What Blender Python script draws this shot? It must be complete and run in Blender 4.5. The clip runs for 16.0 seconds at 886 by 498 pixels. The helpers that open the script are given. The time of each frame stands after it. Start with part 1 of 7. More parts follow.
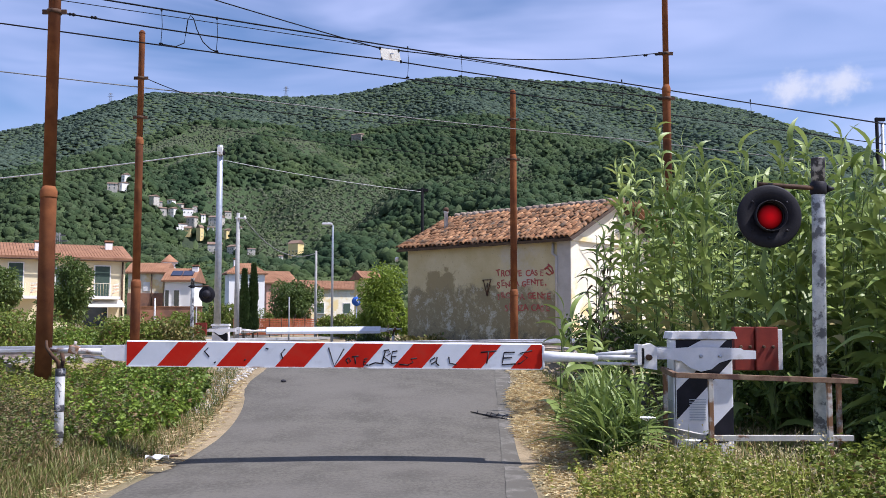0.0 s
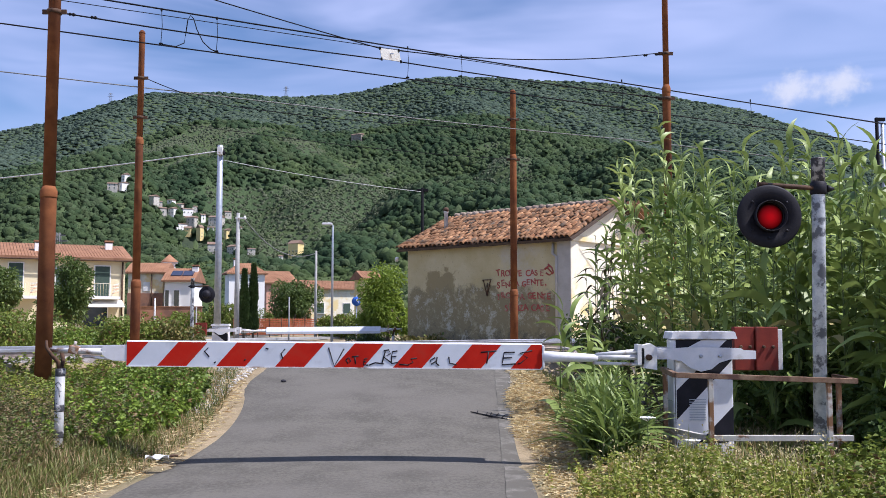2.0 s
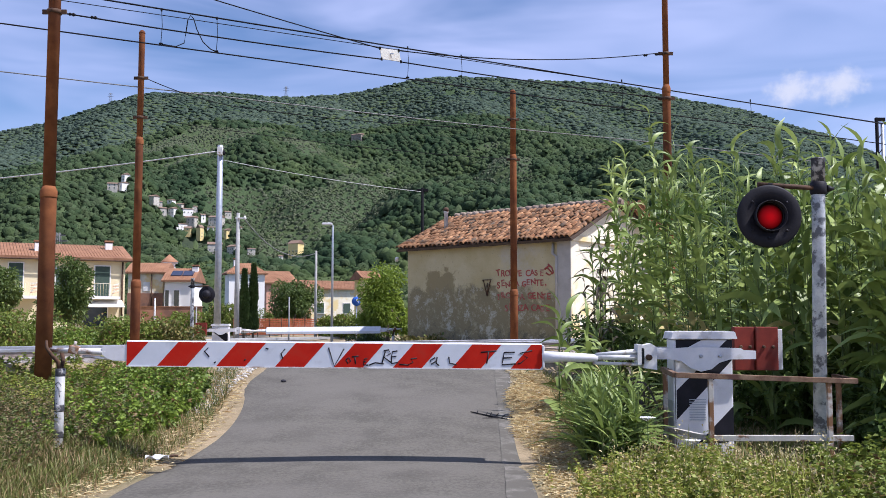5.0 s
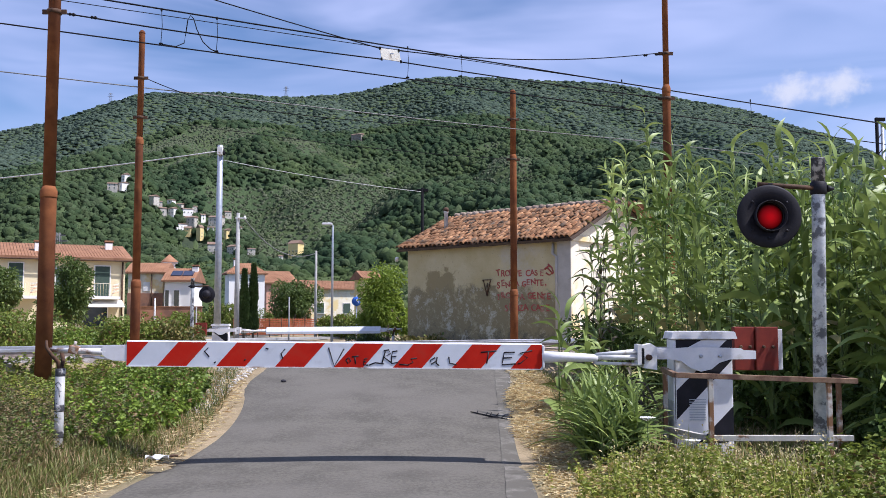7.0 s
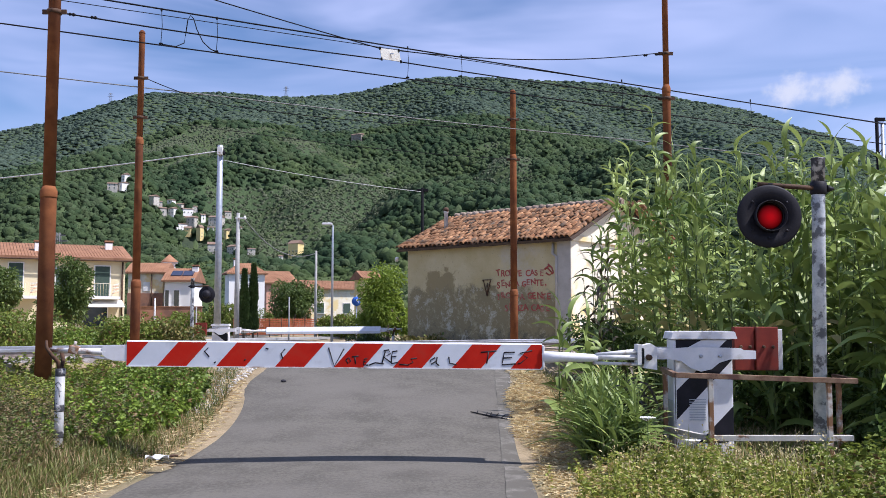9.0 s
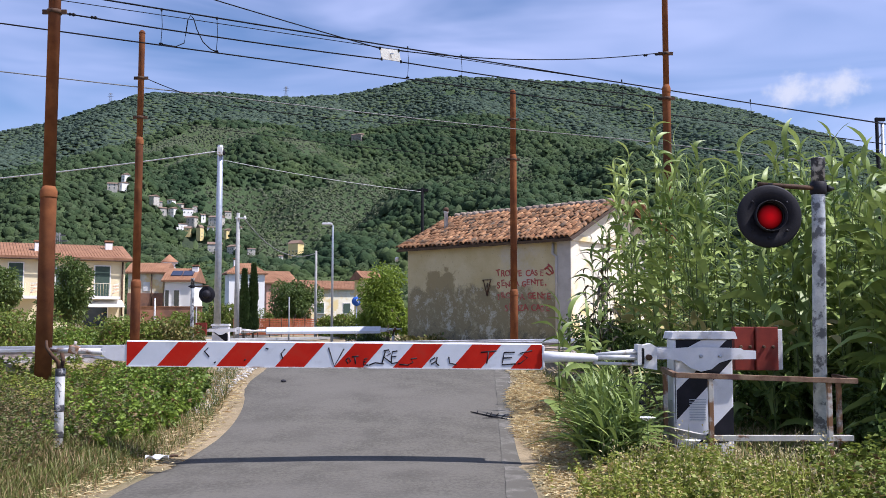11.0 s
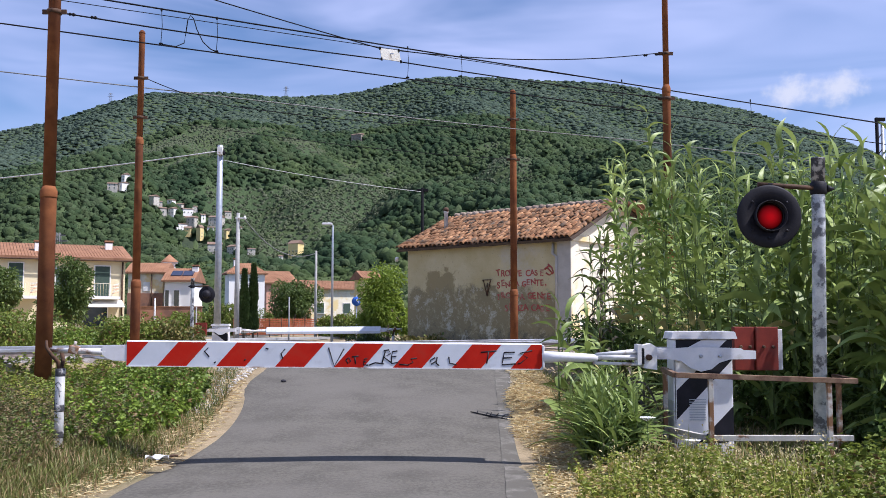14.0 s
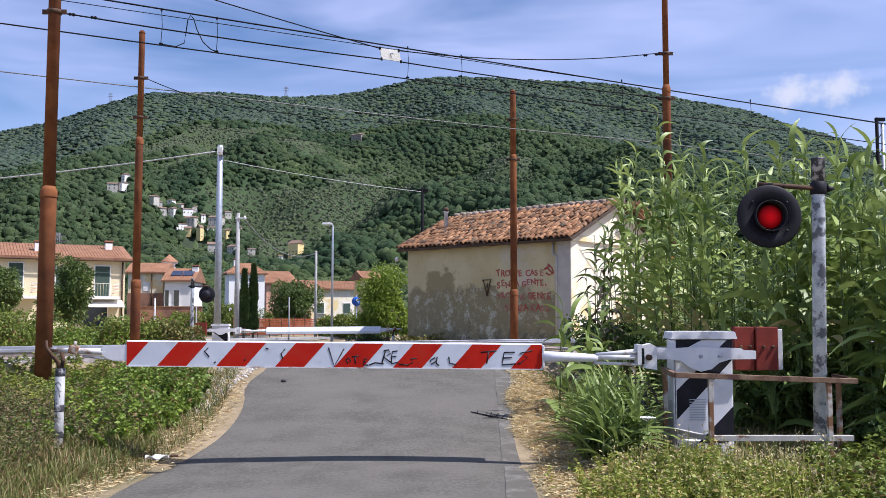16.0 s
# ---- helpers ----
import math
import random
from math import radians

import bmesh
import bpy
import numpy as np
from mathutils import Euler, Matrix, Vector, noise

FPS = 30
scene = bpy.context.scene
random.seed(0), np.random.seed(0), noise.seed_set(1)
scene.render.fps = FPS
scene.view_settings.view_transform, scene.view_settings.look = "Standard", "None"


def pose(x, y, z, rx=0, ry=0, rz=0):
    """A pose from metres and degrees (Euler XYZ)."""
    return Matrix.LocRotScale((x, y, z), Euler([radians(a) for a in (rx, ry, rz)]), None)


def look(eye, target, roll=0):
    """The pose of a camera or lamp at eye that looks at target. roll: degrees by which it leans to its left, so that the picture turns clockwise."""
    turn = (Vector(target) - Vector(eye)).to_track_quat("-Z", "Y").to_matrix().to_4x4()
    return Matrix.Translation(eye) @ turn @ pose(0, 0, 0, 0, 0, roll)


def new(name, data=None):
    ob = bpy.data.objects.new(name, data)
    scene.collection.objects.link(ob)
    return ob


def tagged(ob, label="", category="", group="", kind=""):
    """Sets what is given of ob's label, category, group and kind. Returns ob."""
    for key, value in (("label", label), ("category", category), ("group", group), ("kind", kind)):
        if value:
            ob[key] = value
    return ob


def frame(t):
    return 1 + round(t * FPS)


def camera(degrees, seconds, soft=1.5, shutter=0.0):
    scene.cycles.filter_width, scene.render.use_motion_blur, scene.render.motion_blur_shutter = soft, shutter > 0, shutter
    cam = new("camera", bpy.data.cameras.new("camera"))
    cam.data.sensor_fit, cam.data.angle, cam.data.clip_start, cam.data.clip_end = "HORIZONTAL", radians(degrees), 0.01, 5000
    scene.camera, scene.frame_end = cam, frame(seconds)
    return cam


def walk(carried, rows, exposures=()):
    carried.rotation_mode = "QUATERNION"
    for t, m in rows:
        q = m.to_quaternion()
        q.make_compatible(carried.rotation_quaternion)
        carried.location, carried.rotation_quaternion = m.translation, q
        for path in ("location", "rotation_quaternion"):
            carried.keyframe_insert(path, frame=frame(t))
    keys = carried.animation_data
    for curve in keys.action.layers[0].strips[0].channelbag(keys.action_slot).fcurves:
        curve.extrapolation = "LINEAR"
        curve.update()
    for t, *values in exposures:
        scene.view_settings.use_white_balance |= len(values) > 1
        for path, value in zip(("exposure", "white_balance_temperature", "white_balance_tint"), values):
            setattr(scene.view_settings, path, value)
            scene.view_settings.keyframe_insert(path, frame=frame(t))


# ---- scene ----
# ---- camera: it stands on the road before the level crossing ----
EYE = 1.43
cam = camera(52, 16.0, soft=0.75)
walk(cam, [(0.0, pose(0, 0, EYE, 94.234, 0, 0)), (16.0, pose(0, 0, EYE, 94.234, 0, 0))], exposures=[(0.0, 0.48, 5880, 19), (16.0, 0.48, 5880, 19)])

# ---- daylight: high sun from the right, a little behind the camera ----
SUN = Vector((0.60, -0.18, 1.0)).normalized()
world = bpy.data.worlds.new("sky")
scene.world = world
world.use_nodes = True
wn, wl = world.node_tree.nodes, world.node_tree.links
wn.clear()


def world_node(kind, **values):
    n = wn.new(kind)
    for key, value in values.items():
        n.inputs[key].default_value = value
    return n


sky = wn.new("ShaderNodeTexSky")
sky.sky_type = "NISHITA"
sky.sun_disc = False
sky.sun_elevation = math.asin(SUN.z)
sky.sun_rotation = math.atan2(SUN.x, SUN.y)
sky.air_density, sky.dust_density, sky.ozone_density = 1.0, 0.6, 6.0
# thin high cloud drawn out into streaks over the whole sky
coord = wn.new("ShaderNodeTexCoord")
stretch = wn.new("ShaderNodeMapping")
stretch.inputs["Rotation"].default_value = (0.0, radians(14), radians(18))
stretch.inputs["Scale"].default_value = (1.3, 1.3, 7.0)
streak = world_node("ShaderNodeTexNoise", Scale=2.2, Detail=3.5, Roughness=0.55, Distortion=0.6)
veil = wn.new("ShaderNodeMapRange")
veil.inputs["From Min"].default_value, veil.inputs["From Max"].default_value = 0.24, 0.78
veil.inputs["To Max"].default_value = 0.62
blend = wn.new("ShaderNodeMix")
blend.data_type = "RGBA"
blend.inputs["B"].default_value = (6.7, 7.1, 9.6, 1)
back = world_node("ShaderNodeBackground", Strength=0.091)
wout = wn.new("ShaderNodeOutputWorld")
wl.new(coord.outputs["Generated"], stretch.inputs["Vector"])
wl.new(stretch.outputs["Vector"], streak.inputs["Vector"])
wl.new(streak.outputs["Fac"], veil.inputs["Value"])
wl.new(veil.outputs["Result"], blend.inputs["Factor"])
wl.new(sky.outputs["Color"], blend.inputs["A"])
wl.new(blend.outputs["Result"], back.inputs["Color"])
wl.new(back.outputs["Background"], wout.inputs["Surface"])

sun_data = bpy.data.lights.new("sun", "SUN")
sun_data.energy, sun_data.angle, sun_data.color = 5.0, radians(0.53), (1.0, 0.95, 0.86)
sun = new("sun", sun_data)
sun.matrix_world = look(SUN * 50, (0, 0, 0))


# ---- materials ----
def surface(name, a, b, scale=6.0, rough=0.8, metal=0.0, bump=0.3, bump_scale=60.0, stain=None, stain_scale=0.8,
            stain_cut=(0.5, 0.7), grain=0.35, depth=0.01, shift=0.0, spec=0.4):
    """Two colours mixed by a coarse and a fine noise, a stain colour with shapes of its own, and fine relief."""
    m = bpy.data.materials.new(name)
    m.use_nodes = True
    n, l = m.node_tree.nodes, m.node_tree.links
    p = n["Principled BSDF"]
    co, info = n.new("ShaderNodeTexCoord"), n.new("ShaderNodeObjectInfo")
    add = n.new("ShaderNodeVectorMath")
    add.operation = "MULTIPLY_ADD"
    add.inputs[1].default_value = (37, 19, 23)
    l.new(info.outputs["Random"], add.inputs[0])
    l.new(co.outputs["Object"], add.inputs[2])

    def noise_node(sc, detail=4.0, rgh=0.6):
        t = n.new("ShaderNodeTexNoise")
        t.inputs["Scale"].default_value, t.inputs["Detail"].default_value, t.inputs["Roughness"].default_value = sc, detail, rgh
        l.new(add.outputs["Vector"], t.inputs["Vector"])
        return t

    coarse, fine = noise_node(scale), noise_node(bump_scale, 5.0, 0.7)
    mixed = n.new("ShaderNodeMath")
    mixed.operation = "MULTIPLY_ADD"
    mixed.inputs[1].default_value = grain
    centred = n.new("ShaderNodeMath")
    centred.operation = "SUBTRACT"
    centred.inputs[1].default_value = 0.5 * grain
    l.new(fine.outputs["Fac"], mixed.inputs[0])
    l.new(coarse.outputs["Fac"], centred.inputs[0])
    l.new(centred.outputs["Value"], mixed.inputs[2])
    spread = n.new("ShaderNodeMapRange")
    spread.inputs["From Min"].default_value, spread.inputs["From Max"].default_value = 0.32, 0.68
    l.new(mixed.outputs["Value"], spread.inputs["Value"])
    mix = n.new("ShaderNodeMix")
    mix.data_type = "RGBA"
    mix.inputs["A"].default_value, mix.inputs["B"].default_value = (*a, 1), (*b, 1)
    l.new(spread.outputs["Result"], mix.inputs["Factor"])
    colour = mix.outputs["Result"]
    if stain:
        blot = noise_node(stain_scale, 6.0, 0.62)
        cut = n.new("ShaderNodeMapRange")
        cut.inputs["From Min"].default_value, cut.inputs["From Max"].default_value = stain_cut
        l.new(blot.outputs["Fac"], cut.inputs["Value"])
        over = n.new("ShaderNodeMix")
        over.data_type = "RGBA"
        over.inputs["B"].default_value = (*stain, 1)
        l.new(cut.outputs["Result"], over.inputs["Factor"])
        l.new(colour, over.inputs["A"])
        colour = over.outputs["Result"]
    if shift:
        hue = n.new("ShaderNodeHueSaturation")
        lift = n.new("ShaderNodeMapRange")
        lift.inputs["To Min"].default_value, lift.inputs["To Max"].default_value = 1 - shift, 1 + shift
        l.new(info.outputs["Random"], lift.inputs["Value"])
        l.new(lift.outputs["Result"], hue.inputs["Value"])
        l.new(colour, hue.inputs["Color"])
        colour = hue.outputs["Color"]
    l.new(colour, p.inputs["Base Color"])
    p.inputs["Roughness"].default_value, p.inputs["Metallic"].default_value = rough, metal
    p.inputs["Specular IOR Level"].default_value = spec
    if bump:
        relief = n.new("ShaderNodeBump")
        relief.inputs["Strength"].default_value, relief.inputs["Distance"].default_value = bump, depth
        l.new(fine.outputs["Fac"], relief.inputs["Height"])
        l.new(relief.outputs["Normal"], p.inputs["Normal"])
    return m


def foliage(name, a, b, dry=None, dry_share=0.0, through_light=0.35, rough=0.5, scale=0.35, spec=0.3, leafwise=0.55):
    """Leaves: colour varies from leaf to leaf and from place to place, and light passes through."""
    m = bpy.data.materials.new(name)
    m.use_nodes = True
    n, l = m.node_tree.nodes, m.node_tree.links
    p, out = n["Principled BSDF"], n["Material Output"]
    geo, info, co = n.new("ShaderNodeNewGeometry"), n.new("ShaderNodeObjectInfo"), n.new("ShaderNodeTexCoord")
    tex = n.new("ShaderNodeTexNoise")
    tex.inputs["Scale"].default_value, tex.inputs["Detail"].default_value = scale, 4.0
    l.new(co.outputs["Object"], tex.inputs["Vector"])
    total = n.new("ShaderNodeMath")
    total.operation = "MULTIPLY_ADD"
    total.inputs[1].default_value = leafwise
    l.new(geo.outputs["Random Per Island"], total.inputs[0])
    part2 = n.new("ShaderNodeMath")
    part2.operation = "MULTIPLY_ADD"
    part2.inputs[1].default_value, part2.inputs[2].default_value = 2.2, -0.9 + (0.55 - leafwise) * 0.5
    l.new(tex.outputs["Fac"], part2.inputs[0])
    l.new(part2.outputs["Value"], total.inputs[2])
    part3 = n.new("ShaderNodeMath")
    part3.operation = "MULTIPLY_ADD"
    part3.inputs[1].default_value = 0.3
    l.new(info.outputs["Random"], part3.inputs[0])
    l.new(total.outputs["Value"], part3.inputs[2])
    mix = n.new("ShaderNodeMix")
    mix.data_type = "RGBA"
    mix.inputs["A"].default_value, mix.inputs["B"].default_value = (*a, 1), (*b, 1)
    l.new(part3.outputs["Value"], mix.inputs["Factor"])
    colour = mix.outputs["Result"]
    if dry:
        pick = n.new("ShaderNodeMath")
        pick.operation = "MULTIPLY"
        pick.inputs[1].default_value = 7.31
        l.new(geo.outputs["Random Per Island"], pick.inputs[0])
        part4 = n.new("ShaderNodeMath")
        part4.operation = "FRACT"
        l.new(pick.outputs["Value"], part4.inputs[0])
        less = n.new("ShaderNodeMath")
        less.operation = "LESS_THAN"
        less.inputs[1].default_value = dry_share
        l.new(part4.outputs["Value"], less.inputs[0])
        over = n.new("ShaderNodeMix")
        over.data_type = "RGBA"
        over.inputs["B"].default_value = (*dry, 1)
        l.new(less.outputs["Value"], over.inputs["Factor"])
        l.new(colour, over.inputs["A"])
        colour = over.outputs["Result"]
    l.new(colour, p.inputs["Base Color"])
    p.inputs["Roughness"].default_value, p.inputs["Specular IOR Level"].default_value = rough, spec
    if through_light:
        tl, ms = n.new("ShaderNodeBsdfTranslucent"), n.new("ShaderNodeMixShader")
        ms.inputs["Fac"].default_value = through_light
        l.new(colour, tl.inputs["Color"])
        l.new(p.outputs["BSDF"], ms.inputs[1])
        l.new(tl.outputs["BSDF"], ms.inputs[2])
        l.new(ms.outputs["Shader"], out.inputs["Surface"])
    return m


M = {}
M["asphalt"] = surface("asphalt", (0.082, 0.077, 0.065), (0.124, 0.116, 0.098), 2.2, 0.95, 0, 0.6, 26, (0.130, 0.121, 0.105), 0.5, (0.44, 0.70), 1.7, 0.008, spec=0.2)
M["faded_paint"] = surface("faded_paint", (0.112, 0.106, 0.092), (0.185, 0.174, 0.152), 10, 0.95, 0, 0.4, 90, (0.103, 0.097, 0.082), 4, (0.41, 0.53), 0.9, 0.004, spec=0.15)
M["soil"] = surface("soil", (0.20, 0.155, 0.085), (0.34, 0.265, 0.16), 2.3, 0.95, 0, 0.8, 25, (0.13, 0.12, 0.055), 0.5, (0.52, 0.68), 0.5, 0.03)
M["scrub"] = surface("scrub", (0.016, 0.030, 0.016), (0.046, 0.062, 0.028), 0.02, 0.95, 0, 0.8, 0.6, (0.075, 0.082, 0.042), 0.012, (0.56, 0.68), 0.5, 0.5)
M["ballast"] = surface("ballast", (0.16, 0.14, 0.125), (0.33, 0.31, 0.29), 14, 0.95, 0, 1.0, 30, (0.12, 0.08, 0.05), 2, (0.5, 0.7), 0.6, 0.03)
M["rusty_steel"] = surface("rusty_steel", (0.150, 0.052, 0.021), (0.26, 0.100, 0.038), 3.5, 0.9, 0.0, 0.35, 70, (0.082, 0.034, 0.022), 0.5, (0.48, 0.68), 0.4, 0.004, spec=0.15)
M["dark_rust"] = surface("dark_rust", (0.045, 0.024, 0.015), (0.12, 0.065, 0.036), 9, 0.8, 0.2, 0.3, 90, None)
M["rail_steel"] = surface("rail_steel", (0.5, 0.5, 0.52), (0.7, 0.7, 0.72), 6, 0.28, 0.9, 0.1, 60, None)
M["rail_side"] = surface("rail_side", (0.20, 0.16, 0.13), (0.32, 0.27, 0.23), 6, 0.7, 0.3, 0.2, 60, None)
M["sleeper"] = surface("sleeper", (0.24, 0.23, 0.21), (0.34, 0.33, 0.31), 6, 0.9, 0, 0.4, 50, None)
M["white_paint"] = surface("white_paint", (0.62, 0.62, 0.63), (0.74, 0.74, 0.75), 5, 0.45, 0, 0.12, 70, (0.45, 0.42, 0.37), 3.0, (0.56, 0.72), 0.3, 0.002)
M["worn_white"] = surface("worn_white", (0.55, 0.55, 0.54), (0.72, 0.72, 0.71), 8, 0.6, 0, 0.3, 60, (0.24, 0.14, 0.08), 5.0, (0.56, 0.66), 0.4, 0.003)
M["board_white"] = surface("board_white", (0.54, 0.57, 0.61), (0.62, 0.65, 0.69), 3, 0.5, 0, 0.1, 80, (0.43, 0.45, 0.48), 4.0, (0.58, 0.75), 0.3, 0.001)
M["board_red"] = surface("board_red", (0.39, 0.011, 0.004), (0.50, 0.020, 0.007), 4, 0.6, 0, 0.1, 80, (0.36, 0.030, 0.015), 4, (0.55, 0.75), 0.3, 0.001, spec=0.12)
M["red_panel"] = surface("red_panel", (0.14, 0.015, 0.008), (0.22, 0.027, 0.013), 6, 0.7, 0, 0.2, 60, (0.12, 0.03, 0.02), 4, (0.5, 0.7), 0.3, 0.002)
M["black_paint"] = surface("black_paint", (0.010, 0.010, 0.013), (0.020, 0.019, 0.025), 6, 0.6, 0, 0.15, 70, None, spec=0.2)
M["cable"] = surface("cable", (0.010, 0.010, 0.012), (0.020, 0.020, 0.022), 6, 0.8, 0, 0.0, 60, None, spec=0.05)
M["light_cable"] = surface("light_cable", (0.30, 0.30, 0.30), (0.50, 0.50, 0.50), 40, 0.6, 0, 0.0, 60, None)
M["pale_cable"] = surface("pale_cable", (0.10, 0.10, 0.10), (0.17, 0.17, 0.17), 6, 0.5, 0.2, 0.0, 60, None)
M["worn_plate"] = surface("worn_plate", (0.55, 0.54, 0.48), (0.70, 0.69, 0.63), 5, 0.6, 0, 0.1, 60, (0.35, 0.28, 0.2), 6, (0.55, 0.7))
M["galvanized"] = surface("galvanized", (0.34, 0.37, 0.41), (0.46, 0.49, 0.53), 7, 0.45, 0.55, 0.15, 60, None)
M["flaked_steel"] = surface("flaked_steel", (0.36, 0.40, 0.44), (0.64, 0.67, 0.69), 8, 0.55, 0.1, 0.4, 45, (0.13, 0.14, 0.16), 7.0, (0.50, 0.57), 0.4, 0.003)
M["concrete"] = surface("concrete", (0.30, 0.30, 0.29), (0.42, 0.42, 0.40), 4, 0.9, 0, 0.3, 50, None)
M["glass"] = surface("glass", (0.02, 0.03, 0.035), (0.03, 0.045, 0.05), 2, 0.08, 0, 0.0, 40, None, spec=0.8)
M["dark_wood"] = surface("dark_wood", (0.05, 0.032, 0.022), (0.09, 0.06, 0.04), 6, 0.7, 0, 0.3, 60, None)
M["grass"] = foliage("grass", (0.062, 0.090, 0.020), (0.17, 0.19, 0.05), (0.34, 0.25, 0.125), 0.26, 0.3)
M["straw"] = foliage("straw", (0.58, 0.465, 0.24), (0.80, 0.68, 0.40), (0.38, 0.25, 0.10), 0.25, 0.2)
M["bramble"] = foliage("bramble", (0.052, 0.092, 0.014), (0.25, 0.35, 0.05), (0.20, 0.13, 0.05), 0.10, 0.3)
M["hedge"] = foliage("hedge", (0.075, 0.115, 0.018), (0.21, 0.26, 0.045), (0.19, 0.13, 0.05), 0.10, 0.3)
M["weed"] = foliage("weed", (0.155, 0.195, 0.028), (0.38, 0.42, 0.08), (0.46, 0.36, 0.14), 0.16, 0.28)
M["dry_weed"] = foliage("dry_weed", (0.11, 0.078, 0.038), (0.22, 0.165, 0.08), (0.11, 0.14, 0.035), 0.50, 0.25)
M["reed_leaf"] = foliage("reed_leaf", (0.052, 0.105, 0.016), (0.40, 0.49, 0.14), (0.54, 0.46, 0.20), 0.05, 0.22, 0.45, 0.5, 0.3)
# brown-black for dry stalks; at the thicket's edge it paints backlit shade
M["dry_shade_leaf"] = foliage("dry_shade_leaf", (0.035, 0.030, 0.018), (0.075, 0.062, 0.034), None, 0, 0.1)
M["reed_stem"] = foliage("reed_stem", (0.07, 0.105, 0.03), (0.15, 0.185, 0.06), None, 0, 0.1, 0.45)
M["dark_leaf"] = foliage("dark_leaf", (0.042, 0.078, 0.016), (0.11, 0.165, 0.034), None, 0, 0.25)
M["fresh_leaf"] = foliage("fresh_leaf", (0.12, 0.19, 0.022), (0.27, 0.35, 0.048), None, 0, 0.35)
M["cypress"] = foliage("cypress", (0.028, 0.055, 0.016), (0.07, 0.11, 0.03), None, 0, 0.1)
M["bark"] = surface("bark", (0.10, 0.075, 0.055), (0.19, 0.15, 0.115), 8, 0.9, 0, 0.6, 40, None)


# ---- building kit ----
def add_box(bm, c, s, turn=None, bev=0.0):
    m = Matrix.Translation(c) @ (turn.to_4x4() if turn else Matrix.Identity(4)) @ Matrix.Diagonal((*s, 1))
    made = bmesh.ops.create_cube(bm, size=1.0, matrix=m)["verts"]
    if bev:
        edges = list({e for v in made for e in v.link_edges})
        bmesh.ops.bevel(bm, geom=edges, offset=bev, segments=2, affect="EDGES", profile=0.5)


def box(c, s, turn=None, bev=0.0):
    bm = bmesh.new()
    add_box(bm, c, s, turn, bev)
    return bm


def add_tube(bm, pts, r, seg=8):
    """A round bar along the points; r is one radius or one for each point."""
    pts = [Vector(p) for p in pts]
    rs = [r] * len(pts) if isinstance(r, (int, float)) else list(r)
    rings = []
    for i, p in enumerate(pts):
        d = (pts[min(i + 1, len(pts) - 1)] - pts[max(i - 1, 0)]).normalized()
        side = d.cross(Vector((0, 0, 1)) if abs(d.z) < 0.9 else Vector((1, 0, 0))).normalized()
        up = side.cross(d)
        rings.append([bm.verts.new(p + rs[i] * (math.cos(a) * side + math.sin(a) * up)) for a in (math.tau * k / seg for k in range(seg))])
    for a, b in zip(rings, rings[1:]):
        for k in range(seg):
            f = bm.faces.new((a[k], a[(k + 1) % seg], b[(k + 1) % seg], b[k]))
            f.smooth = True
    bm.faces.new(rings[0])
    bm.faces.new(rings[-1])


def tube(pts, r, seg=8):
    bm = bmesh.new()
    add_tube(bm, pts, r, seg)
    return bm


def add_prism(bm, outline, axis, a, b):
    """The outline (pairs) drawn out along an axis (0, 1 or 2) from a to b."""
    def at(p, w):
        v = list(p)
        v.insert(axis, w)
        return bm.verts.new(v)
    lo, hi = [at(p, a) for p in outline], [at(p, b) for p in outline]
    bm.faces.new(lo)
    bm.faces.new(hi)
    for k in range(len(lo)):
        bm.faces.new((lo[k], lo[(k + 1) % len(lo)], hi[(k + 1) % len(lo)], hi[k]))


def prism(outline, axis, a, b):
    bm = bmesh.new()
    add_prism(bm, outline, axis, a, b)
    return bm


def add_lathe(bm, profile, seg=24, m=None):
    """Pairs of radius and height turned about z, then set by m."""
    m = m or Matrix.Identity(4)
    rings = [[bm.verts.new(m @ Vector((r * math.cos(a), r * math.sin(a), z))) for a in (math.tau * k / seg for k in range(seg))] for r, z in profile]
    for a, b in zip(rings, rings[1:]):
        for k in range(seg):
            f = bm.faces.new((a[k], a[(k + 1) % seg], b[(k + 1) % seg], b[k]))
            f.smooth = True
    bm.faces.new(rings[0])
    bm.faces.new(rings[-1])


def lathe(profile, seg=24, m=None):
    bm = bmesh.new()
    add_lathe(bm, profile, seg, m)
    return bm


def mesh_of(name, bm, material):
    bmesh.ops.recalc_face_normals(bm, faces=bm.faces)
    me = bpy.data.meshes.new(name)
    bm.to_mesh(me)
    bm.free()
    me.materials.append(material)
    return me


def part(name, bm, material, parent, label=""):
    ob = new(name, mesh_of(name, bm, material))
    ob.parent = parent
    return tagged(ob, label)


def single(name, bm, material, label="", category="", kind="", group="", at=None):
    ob = new(name, mesh_of(name, bm, material))
    if at:
        ob.matrix_basis = at
    return tagged(ob, label, category, group, kind)


def thing(name, m, label, category, group=""):
    ob = new(name)
    ob.empty_display_size = 0.2
    ob.matrix_basis = m
    return tagged(ob, label, category, group)


def raw_mesh(name, verts, faces, material, smooth=False):
    """A mesh from arrays of corners and of equal-sized faces."""
    verts, faces = np.asarray(verts, dtype=np.float32), np.asarray(faces, dtype=np.int32)
    me = bpy.data.meshes.new(name)
    k = faces.shape[1]
    me.vertices.add(len(verts))
    me.vertices.foreach_set("co", verts.ravel())
    me.loops.add(faces.size)
    me.loops.foreach_set("vertex_index", faces.ravel())
    me.polygons.add(len(faces))
    me.polygons.foreach_set("loop_start", np.arange(0, faces.size, k, dtype=np.int32))
    if smooth:
        me.polygons.foreach_set("use_smooth", np.ones(len(faces), dtype=bool))
    me.update(calc_edges=True)
    me.materials.append(material)
    return me


